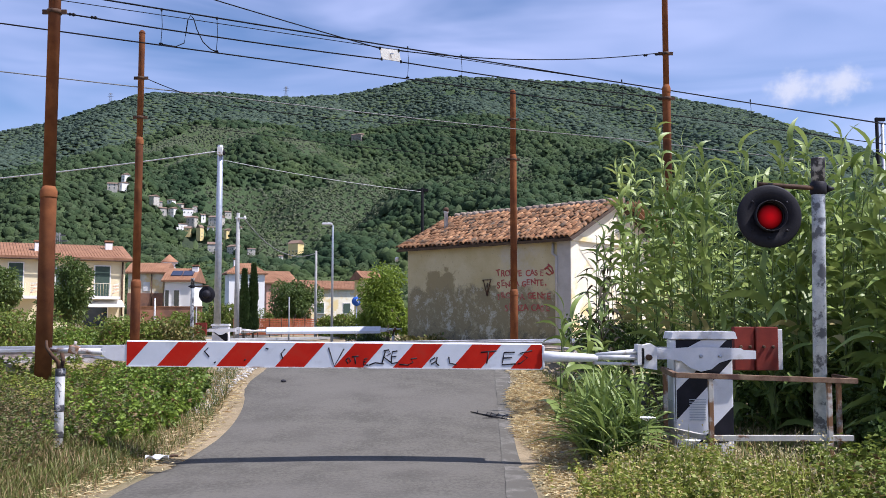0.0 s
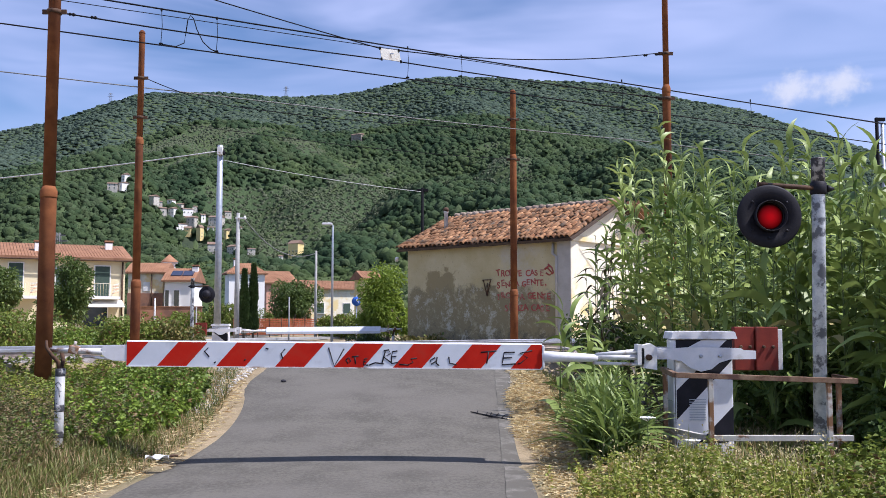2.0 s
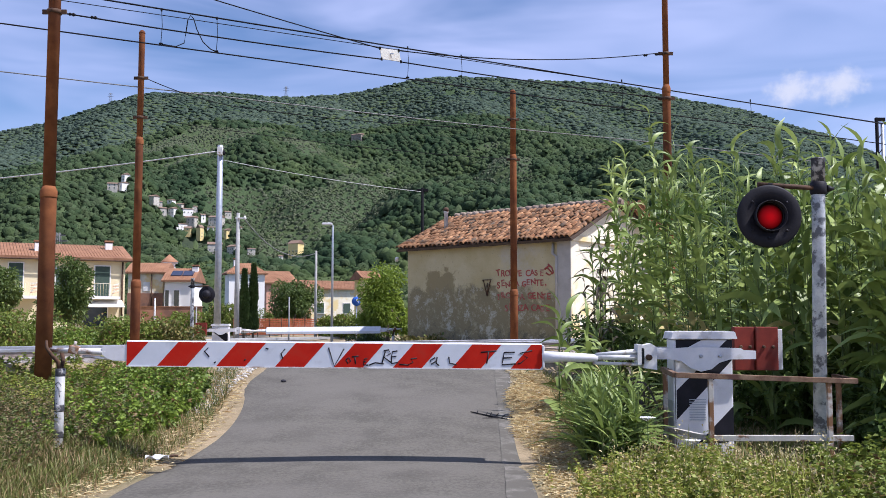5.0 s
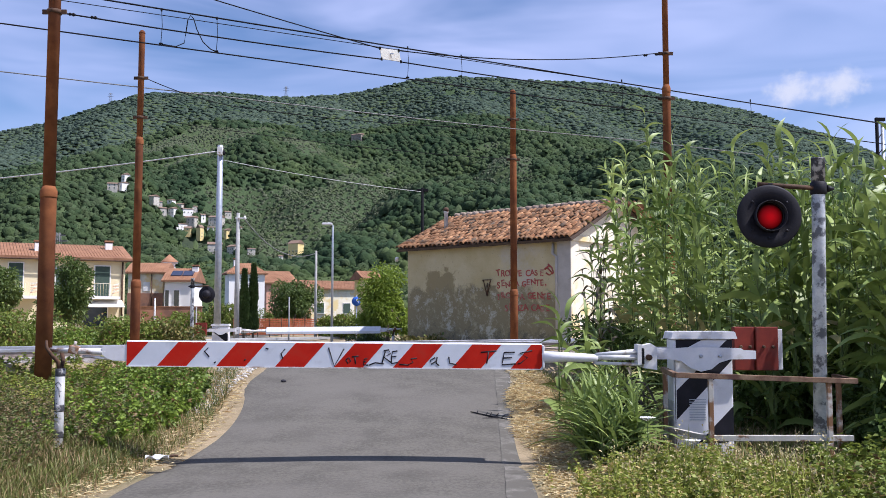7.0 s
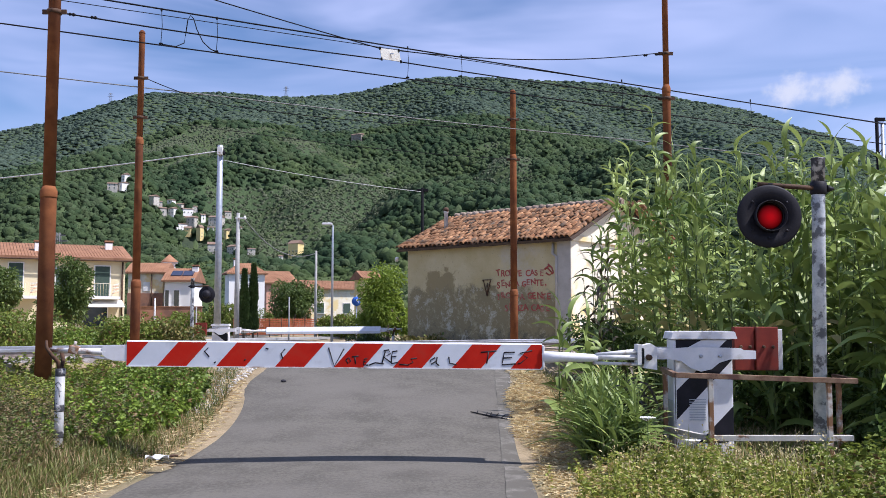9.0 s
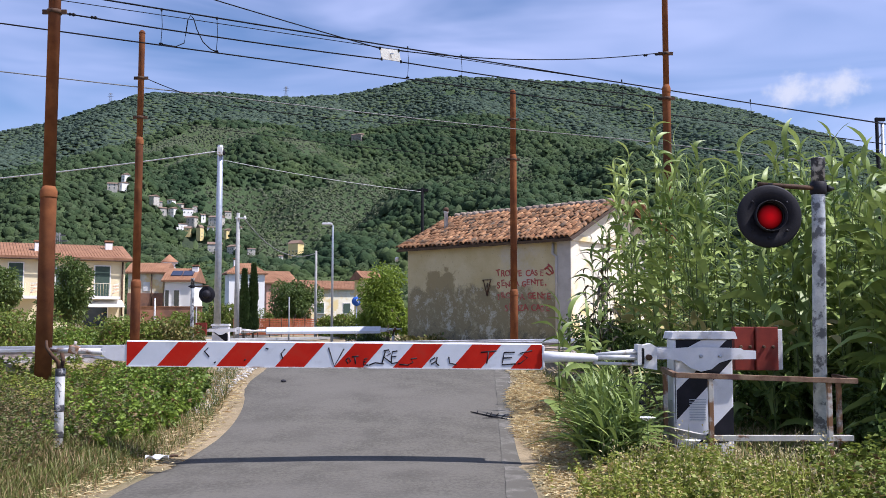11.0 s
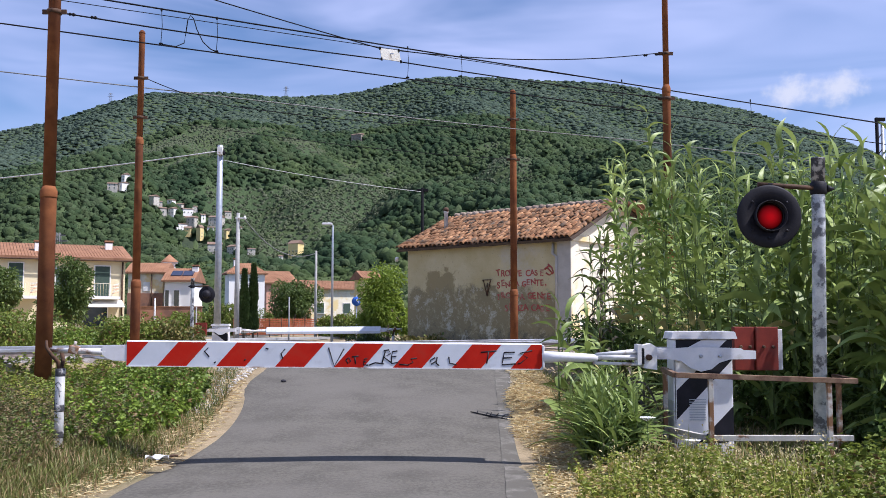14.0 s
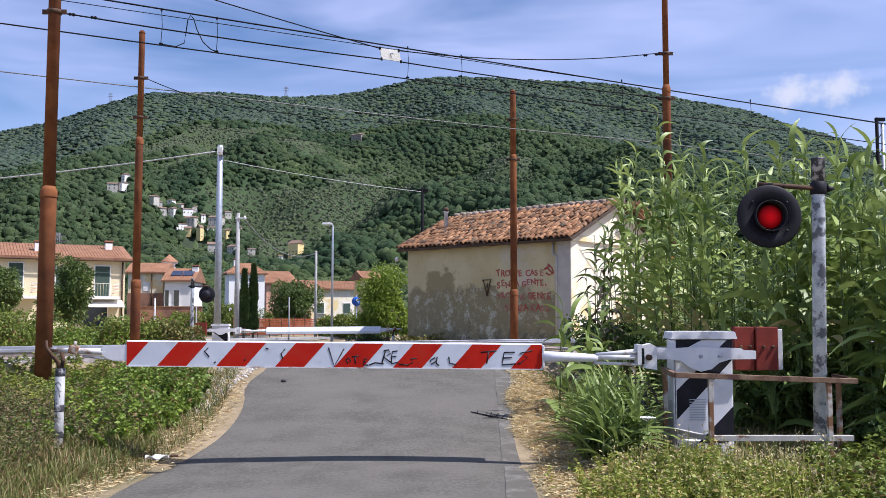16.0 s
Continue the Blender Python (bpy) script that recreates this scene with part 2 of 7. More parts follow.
def step(x, a, b):
    """0 below a, 1 above b, smooth between."""
    t = np.clip((np.asarray(x, dtype=float) - a) / (b - a), 0, 1)
    return t * t * (3 - 2 * t)


# ---- the lie of the land ----
TRACK = (0.882, 0.471)          # the railway's direction
TRACK_Y = 19.3                  # where it crosses the line of sight
RAIL_Z = 0.90


def across(x, y):
    """Metres beyond the track's middle line."""
    return -TRACK[1] * x + TRACK[0] * (y - TRACK_Y)


def road_mid(y):
    return -0.91 - 0.16 * (1 - step(y, 7.4, 10.8)) - 0.0042 * np.clip(np.asarray(y, dtype=float) - 9, 0, 60) ** 2


def road_half(y):
    return 1.84 + 0.16 * (1 - step(y, 7.4, 10.8)) + 0.32 * step(y, 11, 15.5) + 0.6 * step(y, 30, 60)


# crest heights of the far ridge and of the nearer spur before it
RIDGE = [(-2600, 65), (-1900, 195), (-1287, 369), (-1027, 423), (-897, 446), (-819, 476), (-702, 514), (-505, 515), (-373, 503), (-294, 506), (-216, 512), (-163, 522), (-84, 543), (8, 553), (126, 549), (232, 542), (363, 539), (455, 526), (520, 506), (599, 490), (664, 482), (729, 466), (807, 437), (898, 415), (989, 376), (1300, 255), (1900, 125), (2600, 35)]
SPUR = [(-1700, 40), (-1100, 120), (-800, 192), (-670, 211), (-567, 230), (-456, 261), (-388, 287), (-328, 293), (-268, 287), (-191, 270), (-123, 275), (-20, 292), (65, 302), (142, 284), (226, 261), (310, 247), (436, 222), (604, 190), (900, 120), (1500, 30)]


def crest(line, x):
    """A crest line, rounded off between its points."""
    px, pz = zip(*line)
    return sum(np.interp(x + d, px, pz) for d in (-32, -16, 0, 16, 32)) / 5


def hill(x, y):
    """A wooded spur with gullies behind the village, and the high ridge beyond it."""
    x, y = np.asarray(x, dtype=float), np.asarray(y, dtype=float)
    u = x / np.maximum(y, 150.0)
    t = np.clip((y - 300) / 1050, 0, 1)
    near = crest(SPUR, u * 1350) * (0.36 * t + 0.64 * t * t) * (1 - 0.45 * step(y, 1350, 1900))
    fold = 26 * np.sin(x / 92 + 1.3 * np.sin(y / 260)) + 17 * np.sin(x / 47 + y / 120 + 2) + 9 * np.sin(x / 26 - y / 75) + 6 * np.sin(x / 15 + y / 31)
    near = near + fold * step(y, 330, 700) * (1 - step(y, 1080, 1330))
    s = np.clip((y - 1120) / 960, 0, 1)
    high = crest(RIDGE, u * 2080) * (0.25 + 0.40 * s + 0.35 * s * s) * (1 - 0.8 * step(y, 2080, 4000)) * step(y, 900, 1500)
    fold = 20 * np.sin(x / 75 + 0.9 * np.sin(y / 190)) + 11 * np.sin(x / 39 + y / 95)
    high = high + fold * step(y, 1300, 1600) * (1 - step(y, 1850, 2050))
    return np.maximum(near, high) * step(y, 200, 500)


def land(x, y):
    x, y = np.asarray(x, dtype=float), np.asarray(y, dtype=float)
    s = across(x, y)
    bank = 0.72 - 0.42 * step(np.abs(s), 1.5, 2.4) - 0.30 * np.clip((np.abs(s) - 2.2) / 6.5, 0, 1)
    sr = across(road_mid(y), y)
    ramp = 0.86 * (1 - np.clip((np.abs(sr) - 1.6) / 6.55, 0, 1)) - 0.12
    near_road = 1 - step(np.abs(x - road_mid(y)), road_half(y) + 0.1, road_half(y) + 1.1)
    z = bank * (1 - near_road) + ramp * near_road
    z = z - 0.28 * (1 - step(y, -2, 9.6))
    ripple = 0.05 * np.sin(x * 1.7 + 0.6 * np.sin(y)) * np.sin(y * 1.3) * (1 - near_road)
    z = z + ripple * (1 - step(y, 60, 120)) * (1 - step(-s, -1.0, 1.0) * step(s, -2.4, -1.4))
    return z + hill(x, y)


def graded(lo, hi, fine, growth):
    """Steps that widen away from nought."""
    out, v = [0.0], fine
    while out[-1] < hi:
        out.append(out[-1] + v)
        v = max(fine, growth * out[-1]) if out[-1] > 2250 else min(max(fine, growth * out[-1]), 18.0)
    neg, v = [0.0], fine
    while neg[-1] > lo:
        neg.append(neg[-1] - v)
        v = max(fine, -growth * neg[-1]) if neg[-1] < -1250 else min(max(fine, -growth * neg[-1]), 16.0)
    return np.array(sorted(set(out + neg)))


gx, gy = graded(-4200, 4200, 0.4, 0.05), graded(-4200, 4600, 0.4, 0.035)
gy = gy[(gy > -60) | (np.arange(len(gy)) % 6 == 0)]
GX, GY = np.meshgrid(gx, gy)
ground_verts = np.stack([GX, GY, land(GX, GY) - 1.6 * step(GY, 420, 520)], -1).reshape(-1, 3)
ids = np.arange(len(gx) * len(gy)).reshape(len(gy), len(gx))
ground_faces = np.stack([ids[:-1, :-1], ids[:-1, 1:], ids[1:, 1:], ids[1:, :-1]], -1).reshape(-1, 4)
ground_me = raw_mesh("ground", ground_verts, ground_faces, M["soil"], True)
ground_me.materials.append(M["scrub"])
ground_me.polygons.foreach_set("material_index", (ground_verts[ground_faces[:, 0], 1] > 70).astype(np.int32))
tagged(new("ground", ground_me), "dry earth and grass rising to a wooded hill", "ground", kind="structure")

# the road, a raised ramp over the track
ys = np.concatenate([np.arange(-14, 40, 0.3), np.arange(40, 76, 1.0)])
us = np.concatenate([[-1.0], np.linspace(-0.985, 0.985, 27), [1.0]])
LAST = len(us) - 1
road_rows = []
for y in ys:
    half = float(road_half(y))
    for k, u in enumerate(us):
        edge = 0.0 if 0 < k < LAST else 0.10 * noise.noise((y * 0.9, 7 * u, 0)) + 0.05 * noise.noise((y * 3, 3 * u, 4))
        x = float(road_mid(y)) + u * half + edge
        drop = 0.045 * abs(u) ** 3 + (0.05 if k in (0, LAST) else 0)
        road_rows.append((x, y, float(land(road_mid(y), y)) + 0.035 - drop + 0.012 * noise.noise((x * 0.8, y * 0.5, 2))))
ids = np.arange(len(road_rows)).reshape(len(ys), len(us))
road_faces = np.stack([ids[:-1, :-1], ids[:-1, 1:], ids[1:, 1:], ids[1:, :-1]], -1).reshape(-1, 4)
tagged(new("road", raw_mesh("road", road_rows, road_faces, M["asphalt"], True)), "narrow grey asphalt road rising to the level crossing", "road", kind="structure")


def road_z(x, y):
    u = (x - float(road_mid(y))) / float(road_half(y))
    return float(land(road_mid(y), y)) + 0.035 - 0.045 * abs(u) ** 3 + 0.012 * noise.noise((x * 0.8, y * 0.5, 2))




def road_strip(name, x_of, half, y0, y1, material, label, lift=0.005):
    """A thin painted or worn strip lying on the road."""
    rows, faces = [], []
    yy = np.arange(y0, y1, 0.12)
    for k, y in enumerate(yy):
        c = x_of(y)
        wob = 0.02 * noise.noise((y * 2.3, c, 1))
        for u in (-1, 1):
            x = c + u * (half + wob)
            rows.append((x, y, road_z(x, y) + lift))
        if k:
            faces.append((2 * k - 2, 2 * k - 1, 2 * k + 1, 2 * k))
    tagged(new(name, raw_mesh(name, rows, faces, material)), label, "road marking", kind="structure")


road_strip("edge_line", lambda y: 0.67 + 0.040 * (y - 7.6), 0.125, 5.0, 16.0, M["faded_paint"], "worn white edge line")

# railway: ballast, sleepers, rails
def along(t, s, z=0.0):
    return Vector((t * TRACK[0] - s * TRACK[1], TRACK_Y + t * TRACK[1] + s * TRACK[0], z))


TURN = math.degrees(math.atan2(TRACK[1], TRACK[0]))
for t0, t1 in ((-60, -4.4), (2.2, 90)):
    bm = bmesh.new()
    add_prism(bm, [(-2.0, 0.30), (-1.45, 0.74), (1.45, 0.74), (2.0, 0.30)], 0, t0, t1)
    single("ballast", bm, M["ballast"], "grey-brown stone ballast of the railway", "ballast", "structure", at=pose(0, TRACK_Y, 0, 0, 0, TURN))
for s in (-0.75, 0.75):
    rail = thing("rail", pose(*along(0, s, 0), 0, 0, TURN), "worn steel rail with a shiny head", "rail", "rails of the track")
    part("rail_foot", prism([(-0.07, 0.745), (0.07, 0.745), (0.02, 0.77), (0.02, 0.85), (-0.02, 0.85), (-0.02, 0.77)], 0, -60, 90), M["rail_side"], rail)
    part("rail_head", prism([(-0.036, 0.85), (0.036, 0.85), (0.036, 0.893), (0.028, 0.9), (-0.028, 0.9), (-0.036, 0.893)], 0, -60, 90), M["rail_steel"], rail, "shiny rail head")
sleeper_me = mesh_of("sleeper", box((0, 0, 0), (0.24, 2.4, 0.12), None, 0.02), M["sleeper"])
for k in range(-40, 60):
    t = k * 0.62
    if not -4.6 < t < 2.4:
        ob = tagged(new("sleeper", sleeper_me), "concrete railway sleeper in the ballast", "sleeper", "sleepers of the track")
        ob.matrix_basis = pose(*along(t, 0, 0.705), 0, 0, TURN)


# ---- railway masts and wires ----
def mast(x, y, z0, sections, brackets, label):
    """A tapered tubular mast: sections are pairs of height and radius from the foot up; brackets are heights of its clamps."""
    ob = thing("railway_mast", pose(x, y, 0), label, "mast", "masts of the railway")
    zs = [z0 - 0.3] + [h for h, r in sections]
    for k, (h, r) in enumerate(sections):
        part("tube_section", lathe([(r, zs[k]), (r * 0.97, h - 0.06), (r * 0.97, h)], 20), M["rusty_steel"], ob)
        if k < len(sections) - 1:
            part("joint_collar", lathe([(r * 1.0, h - 0.09), (r * 1.03, h - 0.07), (r * 1.03, h + 0.02), (sections[k + 1][1], h + 0.09)], 20), M["rusty_steel"], ob)
    top, r = sections[-1]
    part("cap", lathe([(r * 1.02, top - 0.03), (r * 1.05, top), (r * 0.6, top + 0.05), (0.01, top + 0.06)], 16), M["rusty_steel"], ob)
    for h in brackets:
        r = next(q for t, q in sections if h < t)
        bm = lathe([(r + 0.005, h - 0.035), (r + 0.018, h - 0.03), (r + 0.018, h + 0.03), (r + 0.005, h + 0.035)], 16)
        add_box(bm, (-r - 0.05, 0, h), (0.09, 0.03, 0.07))
        add_box(bm, (r + 0.05, 0, h), (0.09, 0.03, 0.07))
        part("clamp", bm, M["dark_rust"], ob, "dark iron clamp")
    return ob


POLE_1, POLE_2, POLE_3, POLE_4 = (-5.99, 13.7), (-7.03, 20.8), (4.82, 19.3), (2.03, 26.0)
mast(*POLE_1, 0.3, [(3.31, 0.120), (9.2, 0.091)], [6.11, 7.05], "thick rust-red tubular railway mast with clamps")
mast(*POLE_2, 0.3, [(2.18, 0.110), (5.48, 0.088), (8.04, 0.070)], [6.96, 6.03], "rust-red stepped tubular mast with two clamps")
mast(*POLE_3, 0.3, [(2.6, 0.115), (6.32, 0.089), (9.6, 0.064)], [7.10, 6.11], "rust-red mast rising out of the reeds")
mast(*POLE_4, 0.3, [(2.11, 0.115), (6.0, 0.098), (7.94, 0.086)], [7.12, 5.95], "rust-red mast standing before the old house")


def wire(name, pts, r, material, label, sag=0.0, steps=12, category="wire"):
    """A wire through the points, sagging between them."""
    path = []
    for a, b in zip(pts, pts[1:]):
        a, b = Vector(a), Vector(b)
        for k in range(steps + (b == Vector(pts[-1]))):
            t = k / steps
            path.append(a.lerp(b, t) - Vector((0, 0, 4 * sag * t * (1 - t))))
    return single(name, tube(path, r, 6), material, label, category, "structure")


wire("contact_wire", [along(-70, 0, 6.46), along(110, 0, 6.40)], 0.013, M["cable"], "dark copper contact wire above the track", 0.0, 30)
wire("carrier_wire", [along(-70, 0, 7.16), along(-9, 0, 7.15), along(14, 0, 7.03), along(40, 0, 7.03)], 0.015, M["cable"], "dark carrier cable above the contact wire", 0.02)
wire("feeder_wire", [along(-80, 2.8, 7.75), along(6, 2.8, 7.98), along(100, 2.8, 8.1)], 0.009, M["cable"], "thin feeder wire along the railway", 0.05)
wire("telephone_cable", [along(-80, 4.68, 6.76), along(0, 4.68, 6.76), along(9, 4.68, 6.86), along(60, 4.68, 6.9)], 0.013, M["pale_cable"], "pale telephone cable along the railway", 0.03)


def dropper(t, z0, z1):
    a, b = along(t, 0, z0), along(t, 0, z1)
    ob = thing("dropper", pose(a.x, a.y, 0), "thin wire dropper with clamps between carrier and contact wire", "dropper", "droppers of the catenary")
    part("hanger_wire", tube([(0, 0, z0), (0.02, 0, (z0 + z1) / 2), (0, 0, z1)], 0.006, 6), M["cable"], ob)
    part("upper_clamp", box((0, 0, z0 - 0.02), (0.03, 0.03, 0.06), None, 0.006), M["cable"], ob)
    part("lower_clamp", box((0, 0, z1), (0.07, 0.03, 0.03), None, 0.006), M["cable"], ob)


for t in (-5.93, -4.9, -0.85, 0.45, 4.9, 9.2):
    dropper(t, 7.13, 6.47)
# the looped jumper between the droppers
loop = [(-5.9, 6.47), (-5.65, 6.46), (-5.50, 6.55), (-5.47, 6.75), (-5.44, 7.0), (-5.39, 7.10), (-5.33, 7.04), (-5.27, 6.85), (-5.15, 6.62), (-5.0, 6.50), (-4.85, 6.46)]
single("jumper_cable", tube([along(t, 0.03, z) for t, z in loop], 0.010, 6), M["cable"], "looped dark jumper cable under the carrier wire", "cable", "structure")

# anchoring wires with the enamel plate between the masts
A1, A3 = Vector((*POLE_1, 6.11)), Vector((*POLE_3, 6.11))
B1, B3 = Vector((*POLE_1, 7.05)), Vector((*POLE_3, 7.10))
PLATE = [Vector((-1.151, 16.207, 6.289)), Vector((-0.82, 16.38, 6.298)), Vector((-0.779, 16.401, 6.093)), Vector((-1.12, 16.223, 6.094))]
wire("stay_wire", [A1 + Vector((0.15, 0.08, 0)), PLATE[3]], 0.012, M["cable"], "dark stay wire from mast to plate", 0.03)
wire("stay_wire", [PLATE[2], A3 - Vector((0.12, 0.06, 0))], 0.012, M["cable"], "dark stay wire from plate to mast", 0.03)
wire("stay_wire", [B1 + Vector((0.15, 0.08, 0)), PLATE[0]], 0.010, M["cable"], "dark upper stay wire from mast to plate", 0.02)
wire("stay_wire", [PLATE[1], B3 - Vector((0.12, 0.06, 0))], 0.010, M["cable"], "dark upper stay wire from plate to mast", 0.16)
for p, q in ((A1, PLATE[3]), (A3, PLATE[2]), (B3, PLATE[1] - Vector((0, 0, 0.45)))):
    d = (q - p).normalized()
    ob = thing("insulator", Matrix.Translation(p + 0.32 * d), "dark ribbed insulator on a stay wire", "insulator", "insulators of the stay wires")
    m = d.to_track_quat("Z", "Y").to_matrix().to_4x4()
    part("shed", lathe([(0.012, -0.12), (0.03, -0.1), (0.015, -0.08), (0.03, -0.05), (0.015, -0.02)], 12, m), M["cable"], ob)
    part("shed", lathe([(0.012, 0.2), (0.03, 0.22), (0.015, 0.24), (0.03, 0.27), (0.015, 0.3)], 12, m), M["cable"], ob)
c = sum(PLATE, Vector()) / 4
plate = thing("enamel_plate", Matrix.Translation(c), "small pale weathered plate hung between stay wires", "sign")
bm = bmesh.new()
w = [p - c for p in PLATE]
off = Vector((0.01, -0.02, 0))
lo, hi = [bm.verts.new(p) for p in w], [bm.verts.new(p + off) for p in w]
bm.faces.new(lo), bm.faces.new(hi)
for k in range(4):
    bm.faces.new((lo[k], lo[(k + 1) % 4], hi[(k + 1) % 4], hi[k]))
part("sheet", bm, M["worn_plate"], plate)
for p in w:
    part("corner_clip", box(p + off / 2, (0.035, 0.05, 0.05), None, 0.006), M["cable"], plate, "dark corner clip")
# a faint bar of writing on the plate
part("bar", box(0.5 * (w[0] + w[2]) + Vector((0, 0, 0.02)) + 1.3 * off, (0.10, 0.006, 0.022)), M["galvanized"], plate)

C2, C4 = Vector((*POLE_2, 6.96)), Vector((*POLE_4, 7.12))
D2, D4 = Vector((*POLE_2, 6.03)), Vector((*POLE_4, 5.95))
wire("stay_wire", [C2 + Vector((0.12, 0.06, 0)), Vector((-5.0, 22.0, 6.55)), Vector((0.8, 25.2, 6.72)), C4], 0.010, M["cable"], "thin dark stay wire between the far masts", 0.08)
wire("stay_wire", [D2 + Vector((0.12, 0.06, 0)), D4], 0.008, M["cable"], "thin dark lower stay wire between the far masts", 0.12)


# ---- the level crossing's barriers ----
def stroke(pts, y, r=0.008):
    """A thin line of paint on a wall or board facing -y."""
    bm = tube([(x, y, z) for x, z in pts], r, 6)
    for v in bm.verts:
        v.co.y = y + (v.co.y - y) * 0.22
    return bm


def barrier(m, label, graffiti):
    """A full-width barrier, closed: drive cabinet, lever with counterweights, arm and striped board reaching out to -x; it faces -y."""
    ob = thing("crossing_barrier", m, label, "barrier", "barriers of the crossing")
    cab = part("drive_cabinet", box((0.405, 0.20, 0.56), (0.62, 0.27, 1.26), None, 0.014), M["white_paint"], ob, "white cabinet with black diagonal stripes")
    bm = bmesh.new()
    add_prism(bm, [(0.07, 1.195), (0.085, 1.262), (0.10, 1.272), (0.715, 1.272), (0.735, 1.262), (0.755, 1.195)], 1, 0.02, 0.38)
    part("lid", bm, M["white_paint"], cab, "pale blue-white cabinet lid")
    f = 0.068
    for pts in ([(0.125, 0.36), (0.125, 0.66), (0.40, 0.93), (0.66, 1.185), (0.712, 1.185), (0.712, 0.98)], [(0.34, 0.12), (0.712, 0.50), (0.712, 0.20), (0.64, 0.12)], [(0.125, 1.04), (0.125, 1.185), (0.40, 1.185)]):
        part("stripe", prism(pts, 1, f - 0.004, f + 0.01), M["black_paint"], cab, "black stripe")
    # back face: this stripe also paints in the dark shadow below the lid
    part("stripe", prism([(0.12, 0.55), (0.12, 0.90), (0.42, 1.125), (0.722, 1.125), (0.722, 1.02)], 1, 0.328, 0.339), M["black_paint"], cab, "black stripe")
    part("side_seam", prism([(0.108, 0.1), (0.118, 0.1), (0.118, 1.1), (0.108, 1.1)], 1, f - 0.003, f + 0.01), M["galvanized"], cab)
    for k in range(9):
        part("vent_slat", box((0.34, f - 0.004, 0.36 + 0.026 * k), (0.17, 0.012, 0.009)), M["galvanized"], cab)
    part("type_plate", box((0.22, f - 0.004, 0.18), (0.2, 0.01, 0.03)), M["worn_plate"], cab)
    # lever
    lever = [(-0.18, 0.99), (0.05, 0.985), (0.16, 0.965), (0.25, 0.90), (0.36, 0.86), (0.47, 0.885), (0.55, 0.95), (0.66, 0.985), (0.93, 0.99), (0.93, 1.075), (0.80, 1.082), (0.78, 1.10), (0.60, 1.105), (0.45, 1.11), (0.33, 1.11), (0.22, 1.108), (0.1, 1.10), (-0.18, 1.10)]
    lev = part("lever", prism(lever, 1, -0.02, 0.02), M["white_paint"], ob, "white cast lever")
    for x in (0.36, 0.56, -0.1):
        part("bolt", lathe([(0.018, 0), (0.018, 0.015), (0.01, 0.02)], 8, Matrix.Translation((x, -0.02, 1.02)) @ Euler((radians(90), 0, 0)).to_matrix().to_4x4()), M["galvanized"], lev)
    part("far_lever", prism(lever, 1, 0.38, 0.42), M["white_paint"], ob)
    for x0, x1, yy in ((0.86, 1.075, 0.50), (1.09, 1.33, 0.48)):
        w8 = part("counterweight", box(((x0 + x1) / 2, yy, 1.08), (x1 - x0, 0.10, 0.47), None, 0.008), M["red_panel"], ob, "red painted counterweight plate")
        for dx in (-0.04, 0.06):
            part("bolt", lathe([(0.018, 0), (0.018, 0.02), (0.01, 0.025)], 8, Matrix.Translation(((x0 + x1) / 2 + dx, yy - 0.05, 1.1)) @ Euler((radians(90), 0, 0)).to_matrix().to_4x4()), M["dark_rust"], w8)
    part("edge_plate", box((1.365, 0.50, 1.07), (0.055, 0.05, 0.44), None, 0.006), M["worn_white"], ob)
    # hinge and arm
    part("hinge_bracket", prism([(-0.24, 0.90), (-0.10, 0.88), (-0.10, 1.11), (-0.16, 1.15), (-0.24, 1.13)], 1, -0.06, 0.10), M["worn_white"], ob)
    part("pivot", lathe([(0.02, -0.1), (0.03, -0.09), (0.03, 0.12), (0.02, 0.13)], 12, Matrix.Translation((-0.19, 0, 1.01)) @ Euler((radians(90), 0, 0)).to_matrix().to_4x4()), M["dark_rust"], ob, "rusty pivot")
    part("hinge_cheek", prism([(-0.30, 0.93), (-0.26, 0.93), (-0.26, 1.14), (-0.30, 1.14)], 1, -0.07, 0.11), M["worn_white"], ob)
    # solid black block that paints in the shade of the hinge's gap
    part("hinge_gap", box((-0.245, -0.03, 1.02), (0.03, 0.06, 0.16)), M["black_paint"], ob)
    part("upper_tube", tube([(-0.22, 0, 1.075), (-0.72, 0, 1.03)], [0.028, 0.022], 10), M["worn_white"], ob)
    part("middle_tube", tube([(-0.24, 0, 1.01), (-0.75, 0, 1.005)], 0.032, 10), M["worn_white"], ob)
    part("lower_tube", tube([(-0.10, 0, 0.925), (-0.75, 0, 0.95)], 0.018, 10), M["worn_white"], ob)
    part("socket", tube([(-0.70, 0, 1.0), (-0.78, 0, 1.0), (-1.05, 0, 1.01), (-1.28, 0, 1.01)], [0.033, 0.042, 0.05, 0.062], 12), M["white_paint"], ob)
    part("end_flange", box((-1.265, 0, 1.01), (0.02, 0.1, 0.235), None, 0.004), M["white_paint"], ob)
    x1, x0, z0, h = -1.275, -5.565, 0.885, 0.25
    rise = 0.035            # the outer end hangs a little higher
    def bz(x):
        return z0 + rise * (x1 - x) / (x1 - x0)
    bm = bmesh.new()
    outline = [(-0.03, 0), (-0.03, h), (-0.01, h + 0.012), (0.03, h + 0.012), (0.17, 0.09), (0.17, 0.0)]
    lo = [bm.verts.new((x0, y, bz(x0) + z)) for y, z in outline]
    hi = [bm.verts.new((x1, y, bz(x1) + z)) for y, z in outline]
    bm.faces.new(lo), bm.faces.new(hi)
    for k in range(6):
        bm.faces.new((lo[k], lo[(k + 1) % 6], hi[(k + 1) % 6], hi[k]))
    board = part("board", bm, M["board_white"], ob, "white board with slanted red stripes")
